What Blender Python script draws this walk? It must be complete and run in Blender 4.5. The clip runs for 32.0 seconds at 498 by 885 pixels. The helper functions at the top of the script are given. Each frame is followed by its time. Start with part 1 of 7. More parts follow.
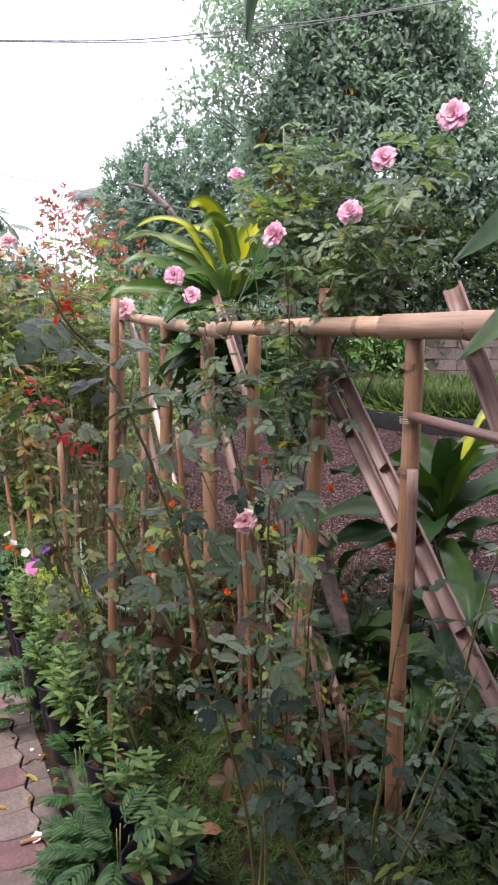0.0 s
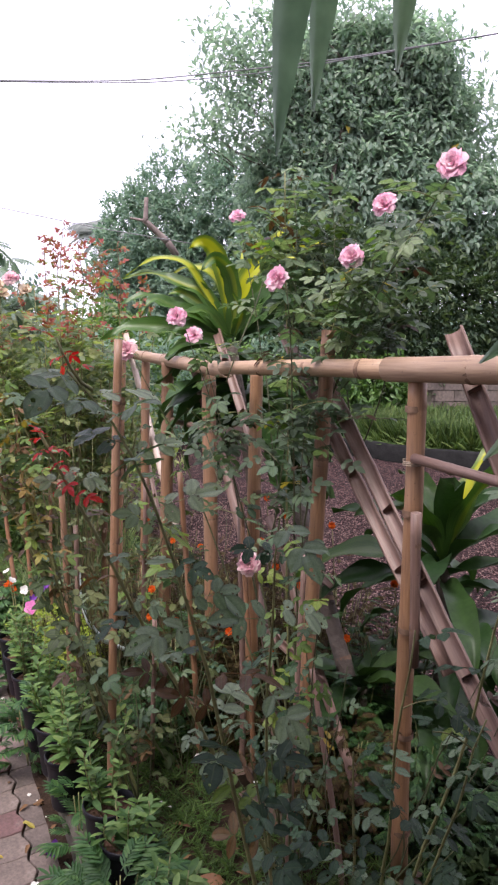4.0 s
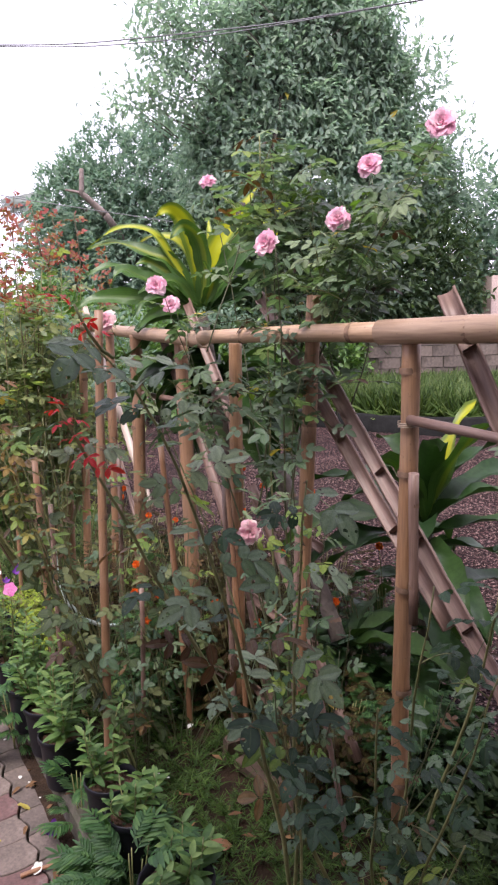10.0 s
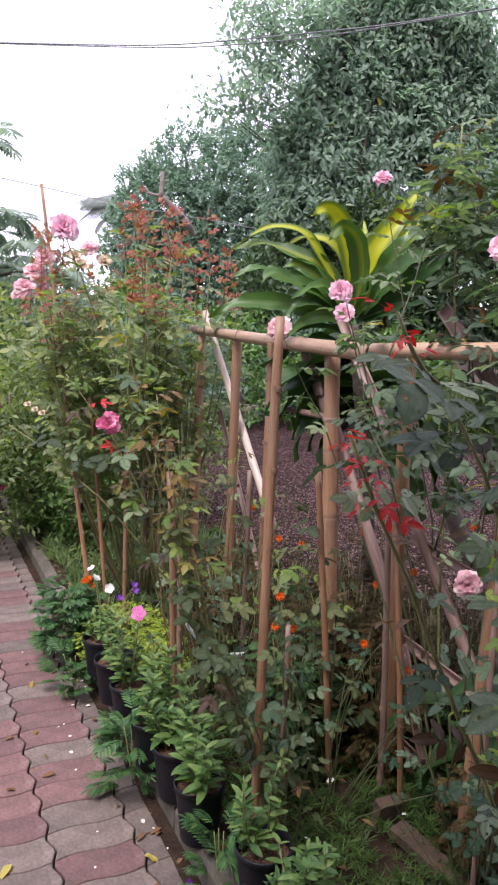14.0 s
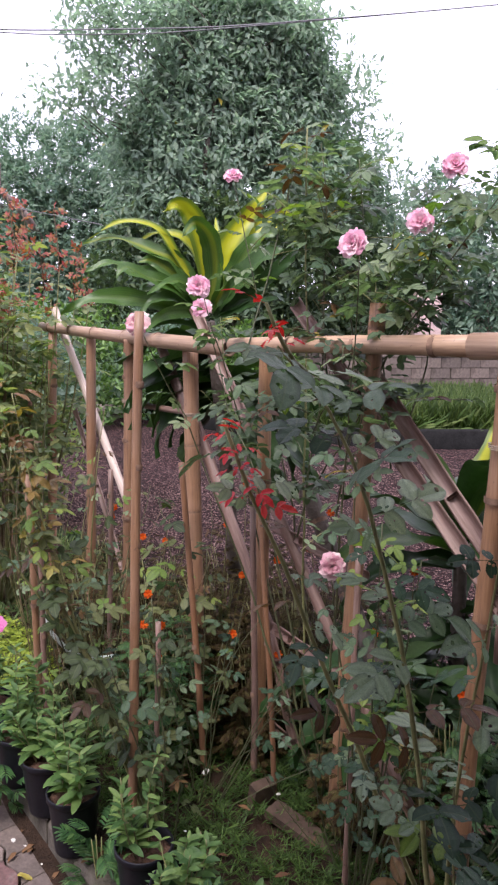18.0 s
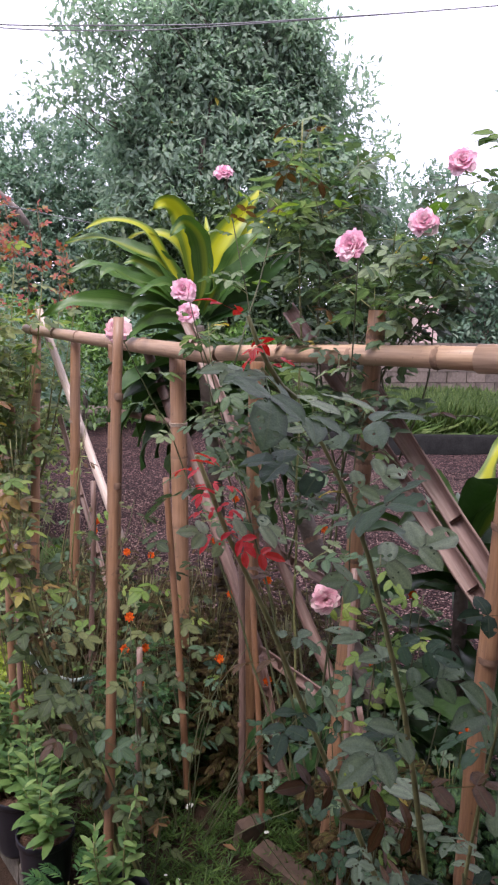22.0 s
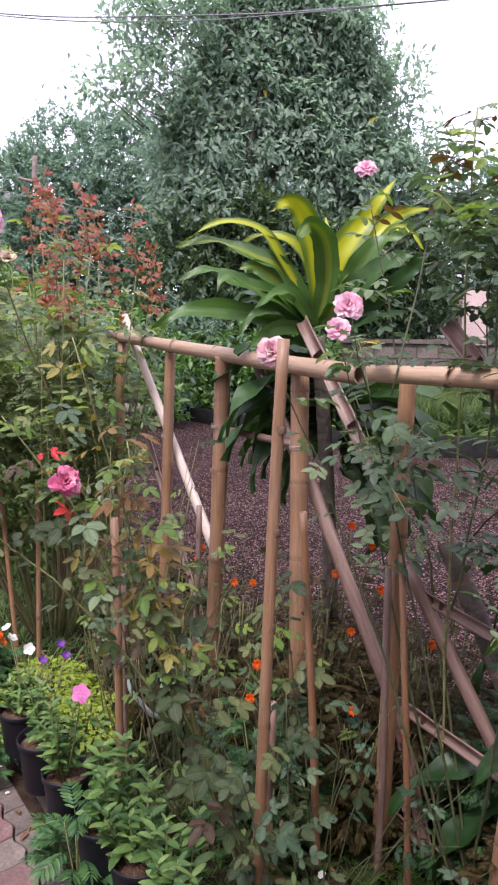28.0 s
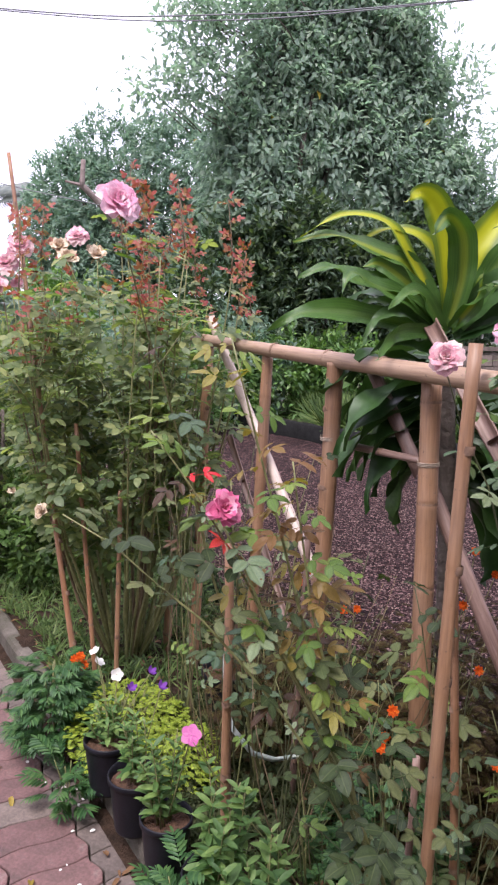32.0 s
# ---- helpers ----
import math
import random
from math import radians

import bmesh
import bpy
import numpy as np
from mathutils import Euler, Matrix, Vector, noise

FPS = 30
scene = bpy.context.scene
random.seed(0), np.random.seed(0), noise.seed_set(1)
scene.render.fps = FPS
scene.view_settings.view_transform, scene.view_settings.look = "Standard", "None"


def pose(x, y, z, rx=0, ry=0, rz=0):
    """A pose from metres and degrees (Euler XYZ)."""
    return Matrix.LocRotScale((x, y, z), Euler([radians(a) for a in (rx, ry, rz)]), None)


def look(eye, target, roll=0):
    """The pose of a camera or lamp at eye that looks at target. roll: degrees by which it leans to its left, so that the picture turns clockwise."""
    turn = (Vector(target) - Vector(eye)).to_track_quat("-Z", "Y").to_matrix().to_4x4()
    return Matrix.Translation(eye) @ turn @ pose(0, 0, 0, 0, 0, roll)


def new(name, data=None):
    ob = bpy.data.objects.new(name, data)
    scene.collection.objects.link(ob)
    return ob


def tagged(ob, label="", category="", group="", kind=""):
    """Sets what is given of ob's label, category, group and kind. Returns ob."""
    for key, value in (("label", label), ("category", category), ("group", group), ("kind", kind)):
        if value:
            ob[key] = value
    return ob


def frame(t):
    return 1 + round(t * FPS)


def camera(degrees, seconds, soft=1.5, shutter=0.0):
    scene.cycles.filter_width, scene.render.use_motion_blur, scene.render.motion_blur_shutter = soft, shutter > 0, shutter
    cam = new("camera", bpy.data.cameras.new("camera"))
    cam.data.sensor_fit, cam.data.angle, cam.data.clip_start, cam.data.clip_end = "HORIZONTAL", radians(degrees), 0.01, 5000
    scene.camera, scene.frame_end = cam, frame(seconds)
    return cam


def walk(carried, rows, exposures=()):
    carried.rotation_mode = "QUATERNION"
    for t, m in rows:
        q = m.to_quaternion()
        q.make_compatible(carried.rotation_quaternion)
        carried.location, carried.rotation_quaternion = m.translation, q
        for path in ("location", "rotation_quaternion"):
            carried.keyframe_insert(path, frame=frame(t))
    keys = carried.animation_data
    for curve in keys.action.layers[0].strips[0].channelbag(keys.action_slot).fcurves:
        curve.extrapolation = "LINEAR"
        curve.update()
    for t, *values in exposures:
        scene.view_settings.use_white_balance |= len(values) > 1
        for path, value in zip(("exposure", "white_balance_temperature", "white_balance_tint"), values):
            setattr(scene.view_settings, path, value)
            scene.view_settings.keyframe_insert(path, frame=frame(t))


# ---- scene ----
cam = camera(38.7, 32.0, soft=2.3)
PATH = [
    (0, (0.005, -0.003, 1.425), (0.01, 1.969, 1.093), 0.2),
    (0.5, (0.002, 0.004, 1.425), (-0.014, 1.976, 1.095), -0.1),
    (1, (0.0, 0.006, 1.43), (0.0, 1.981, 1.118), 0.2),
    (1.5, (-0.005, 0.008, 1.436), (-0.019, 1.988, 1.154), 0.1),
    (2, (-0.003, 0.004, 1.443), (-0.028, 1.988, 1.191), -0.4),
    (2.5, (0.001, 0.003, 1.452), (-0.028, 1.987, 1.204), -0.3),
    (3, (-0.003, -0.002, 1.451), (-0.007, 1.984, 1.215), -0.0),
    (3.5, (-0.006, -0.001, 1.454), (0.002, 1.984, 1.212), 0.1),
    (5.5, (-0.008, 0.012, 1.45), (0.01, 1.992, 1.168), 0.8),
    (6, (-0.017, 0.012, 1.448), (0.002, 1.989, 1.149), 1.1),
    (6.5, (-0.017, 0.008, 1.451), (0.002, 1.983, 1.138), 1.0),
    (7, (-0.025, 0.002, 1.448), (-0.032, 1.975, 1.117), 0.8),
    (7.5, (-0.035, -0.001, 1.446), (-0.025, 1.976, 1.149), 1.1),
    (8, (-0.037, -0.005, 1.447), (-0.033, 1.974, 1.159), 0.9),
    (8.5, (-0.031, -0.005, 1.447), (-0.013, 1.974, 1.16), 0.1),
    (9, (-0.022, -0.001, 1.448), (0.033, 1.975, 1.143), -0.3),
    (9.5, (-0.058, -0.003, 1.444), (0.073, 1.97, 1.145), -1.2),
    (10, (-0.124, 0.018, 1.44), (0.041, 1.985, 1.115), -1.4),
    (10.5, (-0.156, 0.084, 1.433), (-0.124, 2.061, 1.137), -1.4),
    (11, (-0.184, 0.155, 1.443), (-0.23, 2.127, 1.108), -0.8),
    (11.5, (-0.224, 0.19, 1.447), (-0.381, 2.154, 1.103), 0.4),
    (12, (-0.287, 0.232, 1.453), (-0.382, 2.204, 1.137), -1.0),
    (12.5, (-0.346, 0.24, 1.458), (-0.405, 2.217, 1.163), 0.3),
    (13, (-0.38, 0.244, 1.455), (-0.394, 2.222, 1.156), 0.4),
    (13.5, (-0.409, 0.258, 1.452), (-0.408, 2.234, 1.144), 0.6),
    (15.5, (-0.465, 0.266, 1.449), (-0.351, 2.241, 1.159), 2.2),
    (16, (-0.472, 0.268, 1.447), (-0.26, 2.234, 1.149), 2.0),
    (16.5, (-0.466, 0.268, 1.447), (-0.172, 2.226, 1.164), 1.3),
    (17, (-0.463, 0.264, 1.444), (-0.118, 2.214, 1.166), 1.2),
    (17.5, (-0.456, 0.264, 1.446), (-0.082, 2.21, 1.17), 1.0),
    (18, (-0.455, 0.257, 1.443), (-0.037, 2.188, 1.137), 0.4),
    (18.5, (-0.452, 0.251, 1.442), (-0.031, 2.179, 1.12), 0.6),
    (19, (-0.449, 0.254, 1.444), (-0.045, 2.187, 1.123), 0.5),
    (19.5, (-0.451, 0.256, 1.44), (-0.029, 2.185, 1.123), 0.8),
    (20, (-0.458, 0.276, 1.438), (0.01, 2.196, 1.129), -0.7),
    (20.5, (-0.457, 0.3, 1.435), (0.057, 2.205, 1.114), -0.6),
    (21, (-0.436, 0.343, 1.458), (0.064, 2.253, 1.14), 0.1),
    (21.5, (-0.409, 0.38, 1.466), (0.024, 2.305, 1.135), -0.5),
    (22, (-0.412, 0.382, 1.459), (0.02, 2.311, 1.156), 0.9),
    (22.5, (-0.461, 0.423, 1.461), (0.021, 2.342, 1.169), 1.0),
    (23, (-0.533, 0.484, 1.467), (-0.001, 2.388, 1.162), 0.6),
    (23.5, (-0.598, 0.519, 1.465), (-0.014, 2.41, 1.176), 1.1),
    (24, (-0.641, 0.541, 1.461), (-0.016, 2.418, 1.167), 1.6),
    (24.5, (-0.682, 0.566, 1.457), (-0.02, 2.428, 1.153), 2.0),
    (26.5, (-0.7, 0.571, 1.479), (-0.137, 2.464, 1.163), 2.1),
    (27, (-0.684, 0.614, 1.487), (-0.205, 2.529, 1.163), 1.2),
    (27.5, (-0.668, 0.641, 1.501), (-0.248, 2.567, 1.165), 1.1),
    (28, (-0.648, 0.652, 1.51), (-0.297, 2.594, 1.189), 1.0),
    (28.5, (-0.638, 0.679, 1.498), (-0.391, 2.636, 1.171), 0.7),
    (29, (-0.67, 0.744, 1.498), (-0.35, 2.692, 1.18), 0.6),
    (29.5, (-0.742, 0.81, 1.506), (-0.364, 2.748, 1.191), 0.8),
    (30, (-0.796, 0.844, 1.502), (-0.397, 2.784, 1.222), 2.0),
    (30.5, (-0.813, 0.856, 1.506), (-0.447, 2.802, 1.228), 2.0),
    (31, (-0.823, 0.867, 1.505), (-0.502, 2.82, 1.22), 2.2),
    (31.5, (-0.836, 0.876, 1.499), (-0.542, 2.832, 1.202), 2.3),
    (32, (-0.847, 0.88, 1.499), (-0.589, 2.839, 1.189), 1.6),
]
walk(cam, [(t, look(eye, target, roll)) for t, eye, target, roll in PATH],
     [(0.0, 0.36, 6450, 17), (2.0, 0.20, 6400, 17), (7.0, 0.16, 6400, 17), (10.0, 0.27, 6400, 17), (11.0, 0.27, 6400, 16), (12.0, 0.12, 6350, 15), (19.0, 0.19, 6250, 19),
      (24.0, 0.16, 6200, 19), (27.0, 0.16, 6200, 19), (28.0, 0.23, 6200, 18), (32.0, 0.24, 6200, 18)])

# ---- light: bright overcast sky, soft high sun ----
world = bpy.data.worlds.new("overcast_sky")
scene.world = world
world.use_nodes = True
wn, wl = world.node_tree.nodes, world.node_tree.links
wn.clear()
sky = wn.new("ShaderNodeTexSky")
sky.sky_type = "NISHITA"
sky.sun_disc = False
sky.sun_elevation, sky.sun_rotation = radians(61), radians(212)
sky.dust_density = 5.0
dim = wn.new("ShaderNodeVectorMath")
dim.operation = "SCALE"
dim.inputs["Scale"].default_value = 0.1
cloud = wn.new("ShaderNodeMix")
cloud.data_type = "RGBA"
cloud.inputs["Factor"].default_value = 0.85
cloud.inputs["B"].default_value = (1.06, 1.0, 1.19, 1)
back = wn.new("ShaderNodeBackground")
back.inputs["Strength"].default_value = 1.75
wout = wn.new("ShaderNodeOutputWorld")
wl.new(sky.outputs["Color"], dim.inputs[0])
wl.new(dim.outputs["Vector"], cloud.inputs["A"])
wl.new(cloud.outputs["Result"], back.inputs["Color"])
wl.new(back.outputs["Background"], wout.inputs["Surface"])

sun_data = bpy.data.lights.new("sun", "SUN")
sun_data.energy, sun_data.angle, sun_data.color = 4.6, radians(25), (1.0, 0.95, 0.89)
sun = new("sun", sun_data)
sun.matrix_world = look((-3.5, -3.5, 12), (0, 2, 0))

rng = np.random.default_rng(7)


# ---- materials ----
def nodes_of(name):
    m = bpy.data.materials.new(name)
    m.use_nodes = True
    nt = m.node_tree
    b = nt.nodes["Principled BSDF"]
    return m, nt, b


def ramp(nt, fac, stops):
    r = nt.nodes.new("ShaderNodeValToRGB")
    el = r.color_ramp.elements
    while len(el) < len(stops):
        el.new(0.5)
    for e, (p, c) in zip(el, stops):
        e.position, e.color = p, (*c, 1)
    nt.links.new(fac, r.inputs["Fac"])
    return r.outputs["Color"]


def noise_tex(nt, scale, detail=4.0, stretch=None, rough=0.6):
    n = nt.nodes.new("ShaderNodeTexNoise")
    n.inputs["Scale"].default_value, n.inputs["Detail"].default_value = scale, detail
    n.inputs["Roughness"].default_value = rough
    tc = nt.nodes.new("ShaderNodeTexCoord")
    mp = nt.nodes.new("ShaderNodeMapping")
    nt.links.new(tc.outputs["Object"], mp.inputs["Vector"])
    if stretch:
        mp.inputs["Scale"].default_value = stretch
    nt.links.new(mp.outputs["Vector"], n.inputs["Vector"])
    return n.outputs["Fac"]


def mixed(nt, fac, a, b, blend="MIX"):
    m = nt.nodes.new("ShaderNodeMix")
    m.data_type, m.blend_type = "RGBA", blend
    for sock, v in ((m.inputs["Factor"], fac), (m.inputs["A"], a), (m.inputs["B"], b)):
        if isinstance(v, (int, float)):
            sock.default_value = v
        elif isinstance(v, tuple):
            sock.default_value = (*v, 1)
        else:
            nt.links.new(v, sock)
    return m.outputs["Result"]


def bumped(nt, b, height, strength=0.4, distance=0.004):
    bp = nt.nodes.new("ShaderNodeBump")
    bp.inputs["Strength"].default_value, bp.inputs["Distance"].default_value = strength, distance
    nt.links.new(height, bp.inputs["Height"])
    nt.links.new(bp.outputs["Normal"], b.inputs["Normal"])


def leaf_material(name, dark, mid, light, rough=0.42, glow=0.25, island=True, spot=None, spec=0.5, bites=0.0, through_tint=(1.3, 1.5, 0.6), vein=0.0):
    """Leaf green with leaf-to-leaf variation, mottling and some light through the blade."""
    m, nt, b = nodes_of(name)
    if island:
        rnd = nt.nodes.new("ShaderNodeNewGeometry").outputs["Random Per Island"]
    else:
        rnd = nt.nodes.new("ShaderNodeObjectInfo").outputs["Random"]
    col = ramp(nt, rnd, [(0.0, dark), (0.55, mid), (1.0, light)])
    n = noise_tex(nt, 60.0, 3.0)
    shade = ramp(nt, n, [(0.3, (0.72, 0.75, 0.7)), (0.7, (1.15, 1.12, 1.05))])
    col = mixed(nt, 1.0, col, shade, "MULTIPLY")
    if spot:
        sp = noise_tex(nt, 9.0, 2.0)
        col = mixed(nt, ramp(nt, sp, [(0.62, (0, 0, 0)), (0.72, (1, 1, 1))]), col, spot)
    if vein:
        # pale midrib and side veins, and a duller rim
        uv = nt.nodes.new("ShaderNodeUVMap")
        sep = nt.nodes.new("ShaderNodeSeparateXYZ")
        nt.links.new(uv.outputs["UV"], sep.inputs["Vector"])
        rib = ramp(nt, sep.outputs["X"], [(0.0, (0, 0, 0)), (0.44, (0.0, 0.0, 0.0)), (0.5, (vein, vein, vein)), (0.56, (0, 0, 0)), (1.0, (0, 0, 0))])
        col = mixed(nt, rib, col, (0.30, 0.34, 0.14))
        rim = ramp(nt, sep.outputs["X"], [(0.0, (0.62, 0.60, 0.66)), (0.25, (1.12, 1.12, 1.1)), (0.5, (0.86, 0.9, 0.9)), (0.75, (1.2, 1.2, 1.15)), (1.0, (0.7, 0.7, 0.72))])
        col = mixed(nt, 1.0, col, rim, "MULTIPLY")
    nt.links.new(col, b.inputs["Base Color"])
    b.inputs["Roughness"].default_value = rough
    b.inputs["Specular IOR Level"].default_value = spec
    bumped(nt, b, n, 0.3, 0.002)
    tr = nt.nodes.new("ShaderNodeBsdfTranslucent")
    nt.links.new(mixed(nt, 1.0, col, through_tint, "MULTIPLY"), tr.inputs["Color"])
    mx = nt.nodes.new("ShaderNodeMixShader")
    mx.inputs["Fac"].default_value = glow
    nt.links.new(b.outputs["BSDF"], mx.inputs[1])
    nt.links.new(tr.outputs["BSDF"], mx.inputs[2])
    shown = mx.outputs["Shader"]
    if bites:
        # holes eaten by insects
        tc = nt.nodes.new("ShaderNodeTexCoord")
        vo = nt.nodes.new("ShaderNodeTexVoronoi")
        vo.inputs["Scale"].default_value = 11.0
        nt.links.new(tc.outputs["Object"], vo.inputs["Vector"])
        sep = nt.nodes.new("ShaderNodeSeparateColor")
        nt.links.new(vo.outputs["Color"], sep.inputs["Color"])
        big = nt.nodes.new("ShaderNodeMath")
        big.operation = "MULTIPLY_ADD"
        nt.links.new(sep.outputs["Red"], big.inputs[0])
        big.inputs[1].default_value, big.inputs[2].default_value = bites * 2.4, -bites * 1.5
        hole = nt.nodes.new("ShaderNodeMath")
        hole.operation = "LESS_THAN"
        nt.links.new(vo.outputs["Distance"], hole.inputs[0])
        nt.links.new(big.outputs["Value"], hole.inputs[1])
        clear = nt.nodes.new("ShaderNodeBsdfTransparent")
        eaten = nt.nodes.new("ShaderNodeMixShader")
        nt.links.new(hole.outputs["Value"], eaten.inputs["Fac"])
        nt.links.new(shown, eaten.inputs[1])
        nt.links.new(clear.outputs["BSDF"], eaten.inputs[2])
        shown = eaten.outputs["Shader"]
    nt.links.new(shown, nt.nodes["Material Output"].inputs["Surface"])
    return m


def surface_material(name, stops, scale=8.0, rough=0.8, fine=80.0, relief=0.4, depth=0.004, stretch=None, metal=0.0, random_tint=0.0, spec=0.4):
    """A rough surface: large blotches, fine grain, relief."""
    m, nt, b = nodes_of(name)
    col = ramp(nt, noise_tex(nt, scale, 6.0, stretch), stops)
    g = noise_tex(nt, fine, 4.0, stretch)
    col = mixed(nt, 1.0, col, ramp(nt, g, [(0.3, (0.7, 0.7, 0.7)), (0.7, (1.15, 1.15, 1.15))]), "MULTIPLY")
    if random_tint:
        rnd = nt.nodes.new("ShaderNodeObjectInfo").outputs["Random"]
        lo = 1.0 - random_tint
        col = mixed(nt, 1.0, col, ramp(nt, rnd, [(0.0, (lo, lo, lo)), (1.0, (1.1, 1.08, 1.06))]), "MULTIPLY")
    nt.links.new(col, b.inputs["Base Color"])
    b.inputs["Roughness"].default_value, b.inputs["Metallic"].default_value = rough, metal
    b.inputs["Specular IOR Level"].default_value = spec
    bumped(nt, b, g, relief, depth)
    return m


def bamboo_material(name, pale, mid, dark, grey=0.35):
    """Dry bamboo: long fibres, grey weathered patches, dark mould specks."""
    m, nt, b = nodes_of(name)
    fibre = noise_tex(nt, 30.0, 5.0, (6.0, 6.0, 0.35))
    col = ramp(nt, fibre, [(0.15, dark), (0.5, mid), (0.88, pale)])
    patch = noise_tex(nt, 5.0, 5.0, (1.0, 1.0, 0.6))
    col = mixed(nt, ramp(nt, patch, [(0.45, (0, 0, 0)), (0.75, (grey, grey, grey))]), col, (0.30, 0.25, 0.23))
    speck = noise_tex(nt, 70.0, 3.0)
    col = mixed(nt, ramp(nt, speck, [(0.66, (0, 0, 0)), (0.74, (0.8, 0.8, 0.8))]), col, (0.07, 0.045, 0.035))
    rnd = nt.nodes.new("ShaderNodeObjectInfo").outputs["Random"]
    col = mixed(nt, 1.0, col, ramp(nt, rnd, [(0.0, (0.82, 0.8, 0.78)), (1.0, (1.12, 1.08, 1.0))]), "MULTIPLY")
    nt.links.new(col, b.inputs["Base Color"])
    b.inputs["Roughness"].default_value = 0.5
    bumped(nt, b, fibre, 0.35, 0.002)
    return m


M_RAIL = bamboo_material("bamboo_rail", (0.46, 0.335, 0.24), (0.34, 0.23, 0.16), (0.19, 0.12, 0.09), 0.3)
M_POST = bamboo_material("bamboo_post", (0.39, 0.235, 0.135), (0.28, 0.155, 0.086), (0.145, 0.076, 0.048), 0.33)
M_CANE = bamboo_material("bamboo_cane", (0.32, 0.17, 0.09), (0.23, 0.115, 0.06), (0.12, 0.06, 0.038), 0.3)
M_SPLIT = bamboo_material("bamboo_split", (0.30, 0.205, 0.175), (0.185, 0.116, 0.098), (0.075, 0.044, 0.038), 0.30)
M_PALE = bamboo_material("bamboo_pale", (0.62, 0.54, 0.49), (0.48, 0.40, 0.36), (0.26, 0.20, 0.18), 0.5)
M_NODE = surface_material("bamboo_node", [(0.3, (0.11, 0.065, 0.045)), (0.7, (0.27, 0.17, 0.115))], 30, 0.8)
M_TIE = surface_material("tie", [(0.3, (0.24, 0.19, 0.15)), (0.7, (0.36, 0.29, 0.22))], 60, 0.7)

M_ROSE = leaf_material("rose_leaf", (0.058, 0.104, 0.064), (0.122, 0.182, 0.108), (0.22, 0.275, 0.165), 0.45, 0.40, False, None, 0.32, 0.26, (1.15, 1.35, 0.7), 0.22)
M_ROSE_I = leaf_material("rose_leaf_dense", (0.095, 0.142, 0.074), (0.18, 0.232, 0.114), (0.31, 0.335, 0.155), 0.45, 0.48, True, None, 0.35)
# dark bluish green, darkened further to stand for shade low in the bed
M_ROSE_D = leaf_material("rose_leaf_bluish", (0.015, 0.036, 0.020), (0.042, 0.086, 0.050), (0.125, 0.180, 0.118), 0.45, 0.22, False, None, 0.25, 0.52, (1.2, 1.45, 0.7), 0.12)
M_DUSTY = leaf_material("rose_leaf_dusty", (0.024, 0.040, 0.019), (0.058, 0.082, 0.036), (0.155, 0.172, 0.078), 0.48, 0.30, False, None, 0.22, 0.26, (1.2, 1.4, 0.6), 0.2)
# pale copy of the bluish leaf: sky sheen on upper leaves, as colour
M_ROSE_P = leaf_material("rose_leaf_sheen", (0.13, 0.19, 0.135), (0.215, 0.285, 0.205), (0.31, 0.375, 0.28), 0.5, 0.42, False, None, 0.3, 0.5, (1.1, 1.25, 0.8), 0.14)
M_YOUNG = leaf_material("rose_leaf_young", (0.085, 0.155, 0.036), (0.14, 0.215, 0.05), (0.22, 0.285, 0.07), 0.45, 0.4, False, None, 0.3, 0.0, (1.2, 1.4, 0.5), 0.2)
M_RED = leaf_material("rose_leaf_red", (0.42, 0.012, 0.020), (0.58, 0.024, 0.036), (0.62, 0.055, 0.055), 0.4, 0.38, False, None, 0.35)
M_BRONZE = leaf_material("rose_leaf_bronze", (0.055, 0.029, 0.017), (0.105, 0.056, 0.025), (0.15, 0.095, 0.034), 0.45, 0.28, False, None, 0.3, 0.0, (1.3, 1.1, 0.6), 0.15)
M_GOLD = leaf_material("rose_leaf_gold", (0.17, 0.085, 0.032), (0.23, 0.165, 0.042), (0.25, 0.235, 0.058), 0.42, 0.35, False, None, 0.35)
M_REDTIP = leaf_material("rose_tip_red", (0.30, 0.060, 0.068), (0.30, 0.10, 0.075), (0.26, 0.18, 0.07), 0.45, 0.4, True, None, 0.3)
M_YELLOW = leaf_material("leaf_yellow", (0.30, 0.22, 0.04), (0.40, 0.30, 0.05), (0.42, 0.36, 0.09), 0.5, 0.3, False)
M_HERB = leaf_material("herb_leaf", (0.045, 0.105, 0.034), (0.095, 0.175, 0.055), (0.175, 0.265, 0.085), 0.5, 0.3, True, None, 0.3)
M_MARI = leaf_material("marigold_leaf", (0.025, 0.07, 0.026), (0.045, 0.115, 0.038), (0.085, 0.17, 0.055), 0.5, 0.25, True, None, 0.35)
M_LIME = leaf_material("lime_foliage", (0.16, 0.24, 0.025), (0.26, 0.34, 0.035), (0.38, 0.44, 0.06), 0.55, 0.3, True)
M_SEDUM = leaf_material("groundcover", (0.024, 0.056, 0.012), (0.05, 0.096, 0.022), (0.095, 0.155, 0.04), 0.5, 0.2, True, None, 0.2)
M_MOSS = leaf_material("dark_groundcover", (0.03, 0.045, 0.02), (0.055, 0.07, 0.03), (0.09, 0.10, 0.045), 0.6, 0.15, True, None, 0.15)
M_GRASS = leaf_material("grass", (0.055, 0.10, 0.032), (0.095, 0.16, 0.048), (0.17, 0.225, 0.08), 0.5, 0.3, True, None, 0.3)
# both far leaf greens are paled and blued to carry the bright haze
M_TREE = leaf_material("hazy_tree_leaf", (0.215, 0.295, 0.260), (0.295, 0.38, 0.325), (0.39, 0.47, 0.39), 0.65, 0.58, True, None, 0.22, 0.0, (1.08, 1.25, 0.98))
